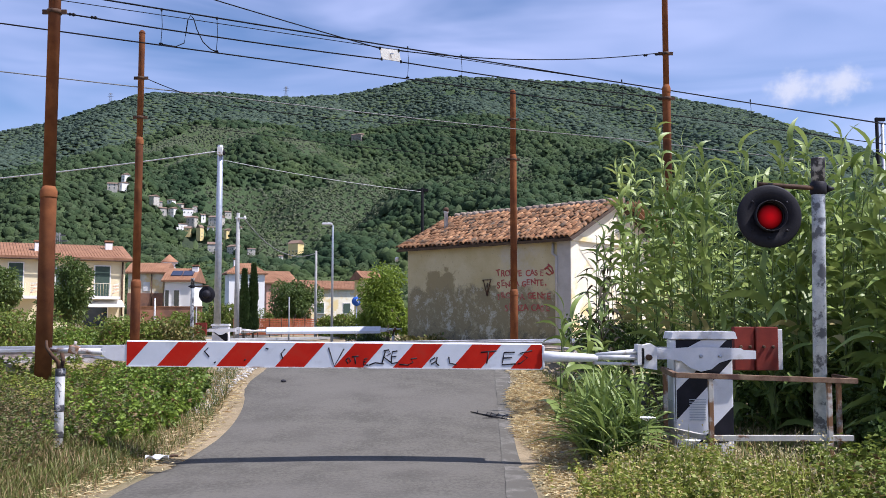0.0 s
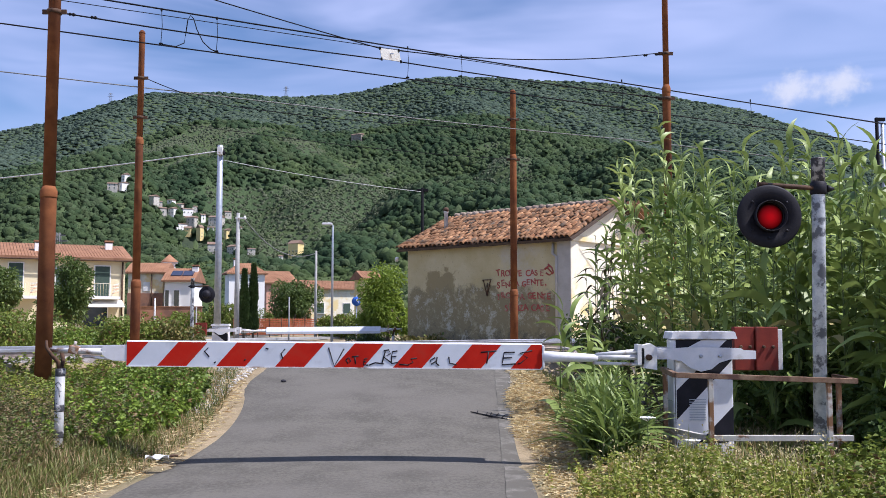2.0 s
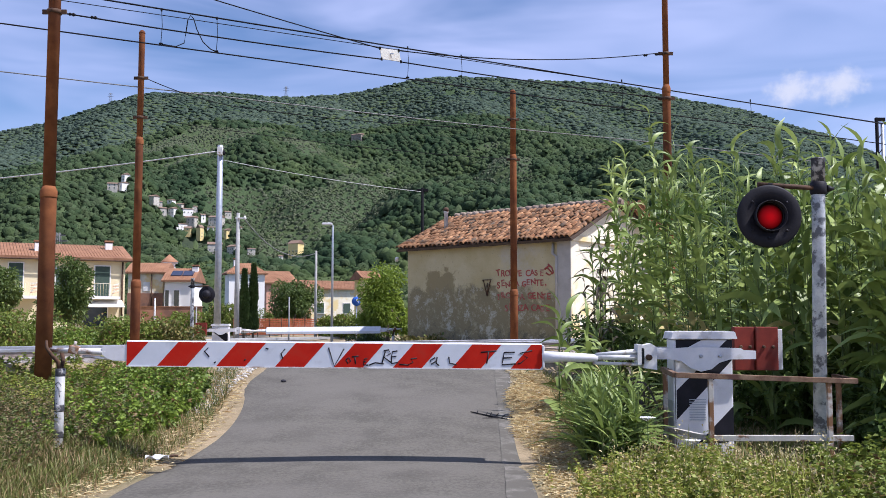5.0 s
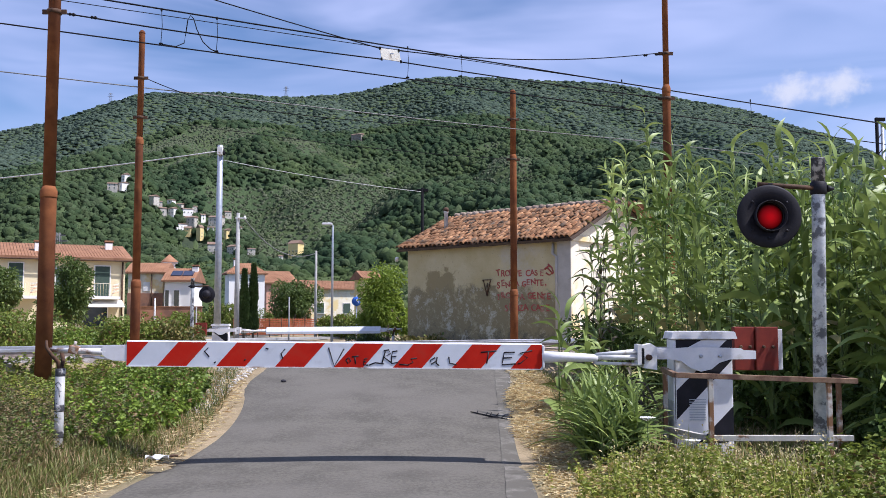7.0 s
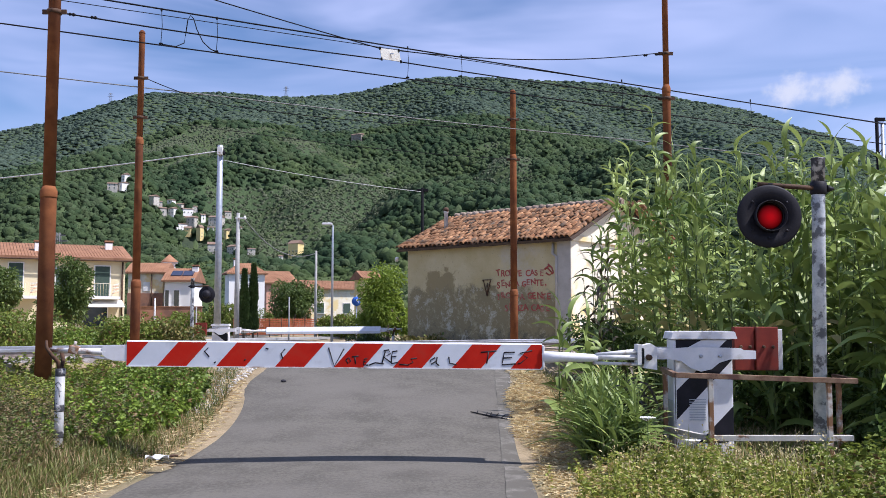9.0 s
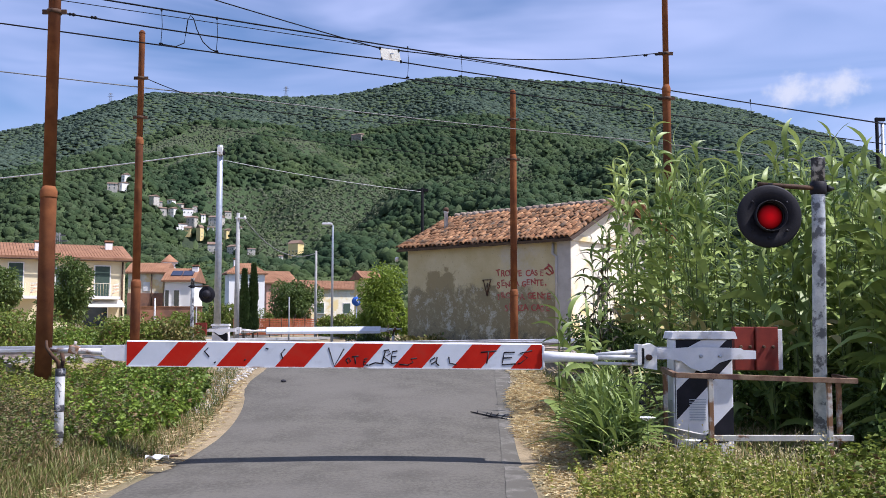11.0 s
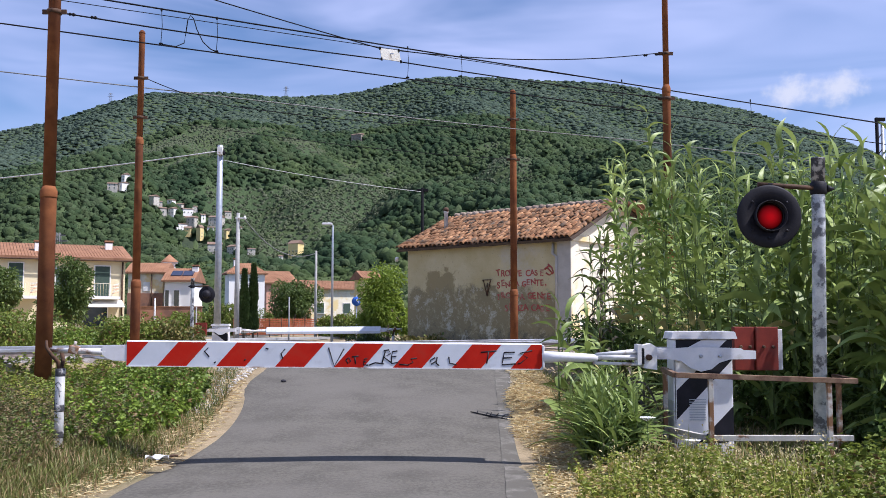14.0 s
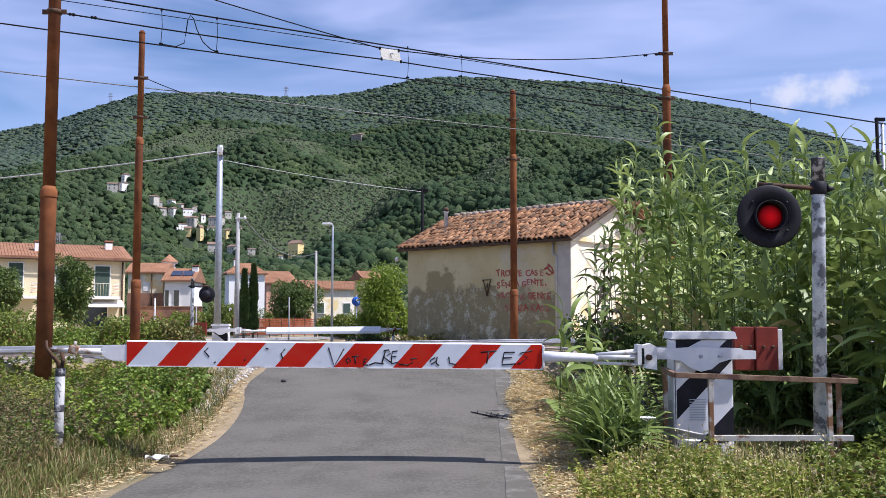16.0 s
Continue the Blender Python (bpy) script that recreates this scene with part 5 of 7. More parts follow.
h = tall[k] * rng.uniform(0.6, 1.05, len(k))
weeds("verge_weeds", p, h, 30, 0.062, M["weed"], "yellow-green flowering weeds on the verge", rng)
# seed stalks standing above them
M["seed_head"] = foliage("seed_head", (0.42, 0.36, 0.15), (0.60, 0.52, 0.28), None, 0, 0.3)
q = scatter(800, 1.25, 6.3, 6.6, 8.8, rng, lambda x, y: off_road(0.4)(x, y) & (x < 0.435 * y))
hq = (0.2 + 0.42 * rng.random(len(q)) ** 1.6) * (1 - 0.55 * step(q[:, 1], 7.4, 8.5))
tagged(new("seed_stalks", blade_mesh("seed_stalks", q, hq, rng.uniform(0.006, 0.011, len(q)), M["weed"], rng, 0.35)), "thin stalks standing above the weeds", "weeds", kind="stuff")
k = np.repeat(np.arange(len(q)), 4)
at = q[k] + np.stack([rng.normal(0, 0.03, len(k)), rng.normal(0, 0.03, len(k)), hq[k] * rng.uniform(0.72, 1.0, len(k))], -1)
d = rng.normal(size=(len(k), 3)) * 0.5 + np.array([0, 0, 1])
tagged(new("seed_heads", leaf_mesh("seed_heads", at, d, rng.uniform(0.02, 0.045, len(k)), rng.uniform(0.010, 0.02, len(k)), M["seed_head"], rng)), "pale seed heads of the verge weeds", "weeds", kind="stuff")
# low leafy weeds where the verge runs under the reeds
edge_rng = np.random.default_rng(61)
p = scatter(330, 2.8, 5.4, 6.5, 9.2, edge_rng, lambda x, y: (x > 0.41 * y) & (x < 0.58 * y))
weeds("shade_weeds", p, 0.14 + 0.2 * edge_rng.random(len(p)), 44, 0.085, M["hedge"], "low dark green weeds at the foot of the reeds", edge_rng, 0.5)
p = scatter(900, -13, -4.4, 11.5, 19, edge_rng, lambda x, y: off_road(1.2)(x, y) & (across(x, y) < -1.25) & (across(x, y) > -2.2))
weeds("ballast_weeds", p, 0.08 + 0.13 * edge_rng.random(len(p)), 34, 0.07, M["hedge"], "low green weeds creeping over the ballast", edge_rng, 0.5)
# left: brambles and dry weeds
p = scatter(900, -8.5, -2.9, 9.6, 16.0, rng, lambda x, y: off_road(0.5)(x, y) & (across(x, y) < -2.6) & (x - 0.35 * (y - 10) > -7.2) & ~((x < -4.4) & (y < 12.2)))
weeds("bramble_patch", p, (0.28 + 0.34 * rng.random(len(p))) * (1 - 0.65 * step(-p[:, 0], 4.6, 5.6)) * (0.45 + 0.75 * (0.5 + 0.5 * np.sin(2.3 * p[:, 0] + 1.1 * p[:, 1]) * np.cos(2.6 * p[:, 1] - 0.9 * p[:, 0]))), 60, 0.095, M["bramble"], "fresh green bramble patch on the bank", rng, 0.5)
# rounded bramble bushes standing out of the patch
for k in range(18):
    y = 10.9 + 3.4 * ((k * 0.618) % 1)
    x = -(0.235 + 0.115 * ((k * 0.414 + 0.1) % 1)) * y
    x = min(x, float(road_mid(y) - road_half(y)) - 0.85)
    shrub("bramble_bush", pose(x, y, float(land(x, y)) - 0.05), 0.34 + 0.05 * (k % 4), 0.34, 0.36 + 0.06 * (k % 5), M["bramble"], "low rounded bright green bramble bush on the bank", 1300, 0.062, 300 + k)
p = scatter(1100, -7.5, -3.4, 7.6, 12.4, rng, lambda x, y: off_road(0.7)(x, y) & ~at_post(x, y))
weeds("dry_weeds", p, 0.22 + 0.3 * rng.random(len(p)), 36, 0.05, M["dry_weed"], "brown withered weeds on the bank", rng, 0.4)

p = scatter(3800, -12, -3.8, 11.5, 18, rng, lambda x, y: off_road(1.0)(x, y) & (across(x, y) < -1.75) & (across(x, y) > -5.5))
weeds("bank_weeds", p, 0.10 + 0.2 * rng.random(len(p)), 36, 0.07, M["weed"], "low green weeds below the track", rng, 0.5)

p = scatter(2600, -13, -4.2, 12.0, 18.5, rng, lambda x, y: off_road(1.2)(x, y) & (across(x, y) < -1.9) & (across(x, y) > -3.6))
weeds("track_weeds", p, 0.14 + 0.24 * rng.random(len(p)), 30, 0.075, M["hedge"], "green weeds at the foot of the ballast", rng, 0.5)
p = scatter(30000, -6.6, -2.7, 6.6, 10.2, rng, lambda x, y: (x < road_mid(y) - road_half(y) - 0.35) & ~at_post(x, y))
tagged(new("bank_grass", blade_mesh("bank_grass", p, rng.uniform(0.08, 0.26, len(p)), rng.uniform(0.007, 0.014, len(p)), M["grass"], rng, 1.1)), "tangled green and dry grass on the bank", "grass", kind="stuff")
p = scatter(16000, -4.6, -2.4, 6.6, 15.0, rng, lambda x, y: (x < road_mid(y) - road_half(y) - 0.10) & (x > road_mid(y) - road_half(y) - 0.75))
tagged(new("edge_grass", blade_mesh("edge_grass", p, rng.uniform(0.04, 0.17, len(p)), rng.uniform(0.006, 0.012, len(p)), M["grass"], rng, 1.2)), "low green and dry grass at the road edge", "grass", kind="stuff")
M["dry_hedge"] = foliage("dry_hedge", (0.11, 0.095, 0.03), (0.22, 0.19, 0.06), (0.10, 0.13, 0.03), 0.35, 0.25)

# shrub band behind the track
for k, (x, y, sx, h, mat) in enumerate(((-16.0, 26, 2.4, 1.9, "bramble"), (-13.2, 26.5, 1.6, 1.9, "hedge"), (-11.3, 27, 1.3, 1.3, "hedge"), (-10.1, 26.5, 1.3, 1.5, "bramble"), (-8.9, 26.6, 0.9, 1.5, "hedge"), (-8.05, 27, 0.8, 1.35, "dry_hedge"), (-19.5, 28, 3.0, 2.2, "hedge"), (-12, 31, 3.0, 1.5, "hedge"), (-15.5, 31, 2.6, 1.7, "bramble"))):
    shrub("hedge_shrub", pose(x, y, float(land(x, y)) - 0.05), sx, 1.3, h, M[mat], "bushy green shrub beside the railway", 5200, 0.11, 40 + k)

# leafy block added for an unidentified low dark shape behind the far barrier
shrub("low_dark_block", pose(-3.2, 38.0, float(land(-3.2, 38.0)) - 0.05), 1.1, 0.6, 1.0, M["cypress"], "low dark leafy block beyond the crossing", 4200, 0.10, 61)
for k, (x, y, sx) in enumerate(((-7.3, 60.5, 0.9), (-6.1, 58.5, 1.0), (-4.9, 57.0, 0.9))):
    shrub("garden_shrub", pose(x, y, float(land(x, y)) - 0.05), sx, 0.8, 1.7, M["hedge"], "leafy green garden shrub before the yellow houses", 3600, 0.17, 70 + k)
shrub("roadside_shrub", pose(-0.7, 30.6, float(land(-0.7, 30.6)) - 0.05), 0.9, 0.7, 0.95, M["dry_hedge"], "straggling brown-green shrub by the far barrier", 3000, 0.16, 62)

for k, (x, y, sx, h) in enumerate(((-18.2, 74.0, 1.6, 2.9), (-16.2, 72.0, 1.3, 2.2), (-19.6, 70.0, 1.2, 1.9), (-14.6, 80.0, 1.4, 2.6))):
    shrub("garden_hedge", pose(x, y, float(land(x, y)) - 0.05), sx, 0.9, h, M["hedge"], "dark green garden hedge before the white house", 4200, 0.20, 90 + k)
M["garden_leaf"] = foliage("garden_leaf", (0.055, 0.095, 0.022), (0.15, 0.20, 0.05), None, 0, 0.3)

# trees round the houses
tree("garden_tree", pose(-28.2, 57.5, 0, 0, 0, 20), 5.3, 1.65, 0.14, M["garden_leaf"], "round dark garden tree before the cream house", 8000, 0.22, 3, clumps=34, low=0.08)
tree("garden_tree", pose(-23.0, 56, 0), 5.35, 1.6, 0.14, M["garden_leaf"], "dark bushy garden tree", 8000, 0.22, 4, clumps=34, low=0.08)
tree("house_tree", pose(-2.25, 36.9, 0), 3.4, 1.25, 0.10, M["fresh_leaf"], "fresh green tree beside the old house", 9000, 0.14, 5, low=0.1)
tree("garden_tree", pose(-12.2, 75, 0), 4.4, 2.3, 0.12, M["garden_leaf"], "spreading dark tree behind the road", 8000, 0.22, 6, low=0.18)


def cypress(x, y, h, r, seed):
    """A slim pointed crown of dense upright sprays."""
    g = np.random.default_rng(seed)
    ob = thing("cypress", pose(x, y, 0), "slim dark cypress beside the road", "tree", "cypresses by the road")
    part("trunk", tube([(0, 0, -0.2), (0, 0, h * 0.8)], [0.09, 0.03], 7), M["bark"], ob)
    n = 7000
    t = g.random(n) ** 0.8
    wide = r * np.minimum(1.0, 5 * t + 0.35) * (1 - t) ** 0.75 * (0.85 + 0.3 * np.sin(9 * t + seed))
    a = g.uniform(0, math.tau, n)
    q = wide * np.sqrt(g.uniform(0.35, 1.0, n))
    p = np.stack([q * np.cos(a), q * np.sin(a), 0.2 + t * (h - 0.2)], -1)
    d = np.stack([np.cos(a), np.sin(a), np.full(n, 1.8)], -1) + 0.4 * g.normal(size=(n, 3))
    c = new("crown", leaf_mesh("crown", p, d, g.uniform(0.16, 0.32, n), g.uniform(0.07, 0.13, n), M["cypress"], g, 0.0))
    c.parent = ob


cypress(-13.55, 62.0, 4.5, 0.42, 3)
cypress(-13.0, 62.4, 4.9, 0.40, 8)


# ---- reeds ----
def reed_leaf(length, width, curl, seed, material="reed_leaf"):
    """A long strap leaf, arched and pointed, growing along +x."""
    r = random.Random(seed)
    bm = bmesh.new()
    prev = None
    n = 5
    rise, turned = r.uniform(0.80, 1.25), r.uniform(-0.8, 0.8)
    for k in range(n + 1):
        t = k / n
        x = length * (t * math.cos(rise) + 0.34 * t * t)
        z = length * (t * math.sin(rise) - curl * t * t)
        w = width * (0.55 + 0.45 * math.sin(math.pi * min(t * 1.5, 0.5))) * (1 - t ** 2.2)
        tw = turned + 0.5 * t
        c = Vector((x, 0, z))
        s = Vector((0, math.cos(tw), math.sin(tw)))
        cur = [bm.verts.new(c - s * w / 2 + Vector((0, 0, 0.12 * w))), bm.verts.new(c), bm.verts.new(c + s * w / 2 + Vector((0, 0, 0.12 * w)))]
        if prev:
            for a in (0, 1):
                bm.faces.new((prev[a], prev[a + 1], cur[a + 1], cur[a])).smooth = True
        prev = cur
    me = bpy.data.meshes.new("leaf")
    bm.to_mesh(me)
    bm.free()
    me.materials.append(M[material])
    return me


LEAVES = [reed_leaf(0.44 + 0.035 * k, 0.086 + 0.010 * (k % 3), 0.42 + 0.09 * ((k * 3) % 7), k) for k in range(7)]
BROAD = [reed_leaf(0.52 + 0.04 * k, 0.105 + 0.010 * (k % 3), 0.45 + 0.11 * ((k * 3) % 6), 20 + k) for k in range(6)]
SLIM = [reed_leaf(0.42 + 0.04 * k, 0.040 + 0.005 * (k % 3), 0.25 + 0.09 * ((k * 3) % 5), 40 + k) for k in range(5)]
DRY_SHADE = [reed_leaf(0.36 + 0.04 * k, 0.05 + 0.006 * (k % 2), 1.0 + 0.12 * k, 60 + k, "dry_shade_leaf") for k in range(4)]
STEMS = {}


def reed_stem(height, bend):
    key = (round(height, 1), round(bend, 2))
    if key not in STEMS:
        h = key[0]
        pts, rs = [], []
        n = 12
        for k in range(n + 1):
            t = k / n
            pts.append((key[1] * t * t * h, 0, h * t - (0.15 if k == 0 else 0)))
            rs.append(0.013 * (1 - 0.75 * t))
        STEMS[key] = mesh_of("reed", tube(pts, rs, 6), M["reed_stem"])
    return STEMS[key]


REEDS = []


def reed(x, y, height, seed, single_leaves, kind=None):
    """One giant reed: a jointed stem with leaves in two ranks, closer together towards the tip."""
    r = random.Random(seed)
    h = round(height, 1)
    bend = r.choice((0.0, 0.03, 0.06, 0.09))
    ob = new("giant_reed", reed_stem(h, bend))
    z = float(land(x, y))
    ob.matrix_basis = pose(x, y, z, 0, 0, r.uniform(0, 360))
    tagged(ob, "tall green giant reed with long arching leaves", "reed", "reeds of the thicket")
    spin = r.uniform(0, 360)
    kind = kind or LEAVES
    n = max(9, int(h * 7.4))
    rest = None if single_leaves else bmesh.new()
    for k in range(n):
        t = 0.03 + 0.97 * (k / (n - 1)) ** 0.9
        size = 1.12 if t < 0.6 else (1.0 if t < 0.85 else 0.78)
        if t < 0.3 and r.random() < 0.12:
            continue
        at = Vector((bend * t * t * h, 0, h * t))
        up = 0 if t < 0.72 else -34 * (t - 0.72) / 0.28
        m = Matrix.Translation(at) @ Euler((0, radians(up + r.gauss(0, 9)), radians(spin + 180 * (k % 2) + r.gauss(0, 24)))).to_matrix().to_4x4() @ Matrix.Scale(size * r.uniform(0.8, 1.15), 4)
        me = r.choice(kind)
        if single_leaves:
            lf = new("leaf", me)
            lf.parent, lf.matrix_basis = ob, m
        else:
            tmp = me.copy()
            tmp.transform(m)
            rest.from_mesh(tmp)
            bpy.data.meshes.remove(tmp)
    if rest:
        me = bpy.data.meshes.new("leaves")
        rest.to_mesh(me)
        rest.free()
        me.materials.append(kind[0].materials[0])
        lf = new("leaves", me)
        lf.parent = ob
    REEDS.append((ob, x, y, z, h, seed))


rr = random.Random(21)
made = 0
while made < 178:
    if made < 45:                              # low sprouts beside the road
        y = rr.uniform(9.7, 11.6)
        x = rr.uniform(1.72, 2.25) + 0.05 * (y - 9.7)
        top = rr.uniform(0.35, 0.62) + 0.35 * max(0.0, x - 1.95)
    elif made < 58:                            # the thicket's near corner
        y = rr.uniform(9.5, 10.4)
        x = 0.49 * y + rr.uniform(0.0, 0.9)
        top = rr.uniform(1.6, 3.1)
    else:
        side = 0.176 + 0.335 * rr.random()     # how far right of the road, as seen along it
        y = max(10.0, 3.4 / side) + 3.6 * rr.random() ** 1.3
        x = side * y
        if y > 19.2:
            continue
        if x < 3.4 or (x < 4.4 and y < 10.9) or (y > 17.5 and x > 3.8):
            continue
        if side < 0.232 and rr.random() > 0.38:       # open towards the gable
            continue
        roof = EYE + (0.166 + (0.018 if side > 0.255 else 0) + (0.012 if side > 0.37 else 0) + (0.022 if rr.random() < 0.16 else 0)) * y                  # the thicket's top
        top = (roof - 0.30) * (rr.uniform(0.78, 1.0) if rr.random() < 0.65 else rr.uniform(0.4, 0.8))
        top *= 0.80 + 0.20 * min(1.0, (side - 0.176) / 0.07)
    leafage = SLIM if made < 45 or (made > 57 and 0.262 < x / y < 0.345 and rr.random() < 0.6) else (BROAD if y < 11.2 and x > 3.6 else LEAVES)
    reed(x, y, top, 100 + made, y < 11.5, leafage)
    made += 1
for k, (x, y, h) in enumerate(((1.48, 11.6, 1.3), (1.62, 11.9, 1.2), (1.75, 12.4, 1.3), (1.95, 12.2, 1.1), (2.1, 13.0, 1.3), (2.3, 13.6, 1.2), (2.2, 12.4, 0.9), (2.75, 16.2, 2.2), (3.0, 16.8, 2.7))):
    reed(x, y, h, 700 + k, True)
for k in range(9):                            # tall reeds at the thicket's far end, before the gable
    y = rr.uniform(15.2, 18.6)
    side = rr.uniform(0.180, 0.238)
    reed(side * y, y, (EYE + 0.165 * y - 0.1) * rr.uniform(0.72, 1.0), 800 + k, False)
for k, (side, y, h) in enumerate(((0.262, 15.0, 4.0), (0.266, 15.6, 3.7), (0.254, 15.3, 3.6), (0.39, 11.0, 3.2), (0.397, 11.3, 3.1), (0.383, 11.6, 3.0), (0.333, 12.5, 3.4), (0.338, 12.2, 3.2), (0.44, 10.5, 3.15), (0.446, 10.9, 3.0), (0.29, 13.5, 3.5), (0.296, 13.9, 3.3), (0.197, 17.5, 3.8), (0.202, 17.9, 3.6), (0.47, 10.2, 2.9))):
    reed(side * y, y, h + (0.55 if k < 3 else 0.28), 960 + k, False)       # the tallest plumes
for k in range(12):                            # shoots at the edge of the cut straw
    y = rr.uniform(8.7, 9.7)
    reed(rr.uniform(1.45, 1.95), y, rr.uniform(0.35, 0.6), 980 + k, True, SLIM)
for k in range(38):                            # drooping tufts beside the straw
    y = rr.uniform(8.9, 10.6)
    reed(rr.uniform(1.42, 1.95), y, rr.uniform(0.3, 0.62), 1200 + k, True, SLIM)
for k in range(22):                            # unseen reeds added beyond the near corner to cast shade on it
    y = rr.uniform(8.8, 11.6)
    reed(rr.uniform(0.53, 0.66) * y, y, rr.uniform(2.2, 3.6), 900 + k, False, BROAD)
for k in range(7):                             # and at its near corner
    y = rr.uniform(9.3, 9.9)
    reed(0.470 * y + rr.uniform(0.0, 0.5), y, rr.uniform(1.6, 2.8), 850 + k, True)


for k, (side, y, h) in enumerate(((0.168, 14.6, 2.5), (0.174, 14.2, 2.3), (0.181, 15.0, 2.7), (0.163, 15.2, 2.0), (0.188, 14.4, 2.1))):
    reed(side * y, y, h, 1100 + k, False, DRY_SHADE)       # near-black leaves paint the backlit shade at the thicket's edge
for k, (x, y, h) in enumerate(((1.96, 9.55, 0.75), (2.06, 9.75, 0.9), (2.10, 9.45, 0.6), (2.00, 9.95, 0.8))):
    reed(x, y, h, 1150 + k, True, DRY_SHADE)               # withered stalks beside the barrier's hinge

# dark bushes added in the gaps, standing in for the shade under the reeds
for k, (x, y, sx, h) in enumerate(((3.5, 16.4, 0.8, 1.3), (4.3, 15.2, 0.9, 1.4), (3.3, 18.2, 0.7, 1.2), (5.0, 13.4, 1.0, 1.3), (4.6, 11.7, 0.9, 1.1), (5.6, 11.0, 1.0, 1.2), (5.2, 9.6, 0.8, 0.9), (4.75, 9.0, 0.5, 0.6), (5.0, 8.4, 0.5, 0.45))):
    shrub("thicket_filler", pose(x, y, float(land(x, y)) - 0.05), sx, 0.7, h, M["dark_leaf"], "dark leafy filler for the shade in the reed thicket", 2600, 0.10, 400 + k)

# ---- far woods on the hill ----
def woodland(name, dark, pale, tint, lit):
    """Mixed woods: dark oak, paler olive groves and the hazed ridge, each crown a little different."""
    m = bpy.data.materials.new(name)
    m.use_nodes = True
    n, l = m.node_tree.nodes, m.node_tree.links
    p = n["Principled BSDF"]
    co = n.new("ShaderNodeTexCoord")

    def spots(kind, scale, detail):
        t = n.new(kind)
        t.inputs["Scale"].default_value, t.inputs["Detail"].default_value = scale, detail
        l.new(co.outputs["Object"], t.inputs["Vector"])
        return t

    def ranged(socket, lo, hi, a=0.0, b=1.0):
        r = n.new("ShaderNodeMapRange")
        for key, value in (("From Min", lo), ("From Max", hi), ("To Min", a), ("To Max", b)):
            r.inputs[key].default_value = value
        l.new(socket, r.inputs["Value"])
        return r.outputs["Result"]

    def mixed(fac, a, b):
        x = n.new("ShaderNodeMix")
        x.data_type = "RGBA"
        for key, v in (("Factor", fac), ("A", a), ("B", b)):
            if isinstance(v, tuple):
                x.inputs[key].default_value = (*v, 1)
            else:
                l.new(v, x.inputs[key])
        return x.outputs["Result"]

    wide, middle, fine = spots("ShaderNodeTexNoise", 0.0042, 3), spots("ShaderNodeTexNoise", 0.02, 4), spots("ShaderNodeTexNoise", 0.6, 3)
    each = n.new("ShaderNodeNewGeometry").outputs["Random Per Island"]
    c = mixed(ranged(wide.outputs["Fac"], 0.40, 0.60), dark, pale)
    c = mixed(ranged(middle.outputs["Fac"], 0.46, 0.72), c, tint)
    c = mixed(ranged(each, 0.40, 0.0, 0.0, 0.5), c, dark)
    c = mixed(ranged(each, 0.60, 1.0, 0.0, 0.6), c, lit)
    c = mixed(ranged(fine.outputs["Fac"], 0.45, 0.75, 0.0, 0.5), c, (0.014, 0.028, 0.014))
    l.new(c, p.inputs["Base Color"])
    p.inputs["Roughness"].default_value, p.inputs["Specular IOR Level"].default_value = 0.9, 0.05
    relief = n.new("ShaderNodeBump")
    relief.inputs["Strength"].default_value, relief.inputs["Distance"].default_value = 0.6, 1.2
    l.new(fine.outputs["Fac"], relief.inputs["Height"])
    l.new(relief.outputs["Normal"], p.inputs["Normal"])
    return m


M["woods"] = woodland("woods", (0.028, 0.050, 0.025), (0.050, 0.074, 0.033), (0.064, 0.092, 0.034), (0.070, 0.090, 0.048))
M["olive_grove"] = woodland("olive_grove", (0.068, 0.083, 0.050), (0.092, 0.108, 0.066), (0.082, 0.102, 0.052), (0.112, 0.124, 0.082))
# ridge trees: the blue haze of distance is put into this paler colour
M["hazed_woods"] = woodland("hazed_woods", (0.056, 0.083, 0.064), (0.072, 0.100, 0.073), (0.078, 0.107, 0.072), (0.086, 0.110, 0.084))
M["bushes"] = woodland("bushes", (0.048, 0.076, 0.036), (0.070, 0.098, 0.046), (0.085, 0.112, 0.045), (0.07, 0.09, 0.045))


def lump(level):
    """One low crown: a faceted dome."""
    bm = bmesh.new()
    bmesh.ops.create_icosphere(bm, subdivisions=level, radius=1.0)
    bmesh.ops.delete(bm, geom=[v for v in bm.verts if v.co.z < -0.5], context="VERTS")
    bm.verts.index_update()
    v = np.array([tuple(q.co) for q in bm.verts])
    f = np.array([[q.index for q in g.verts] for g in bm.faces])
    bm.free()
    return v, f


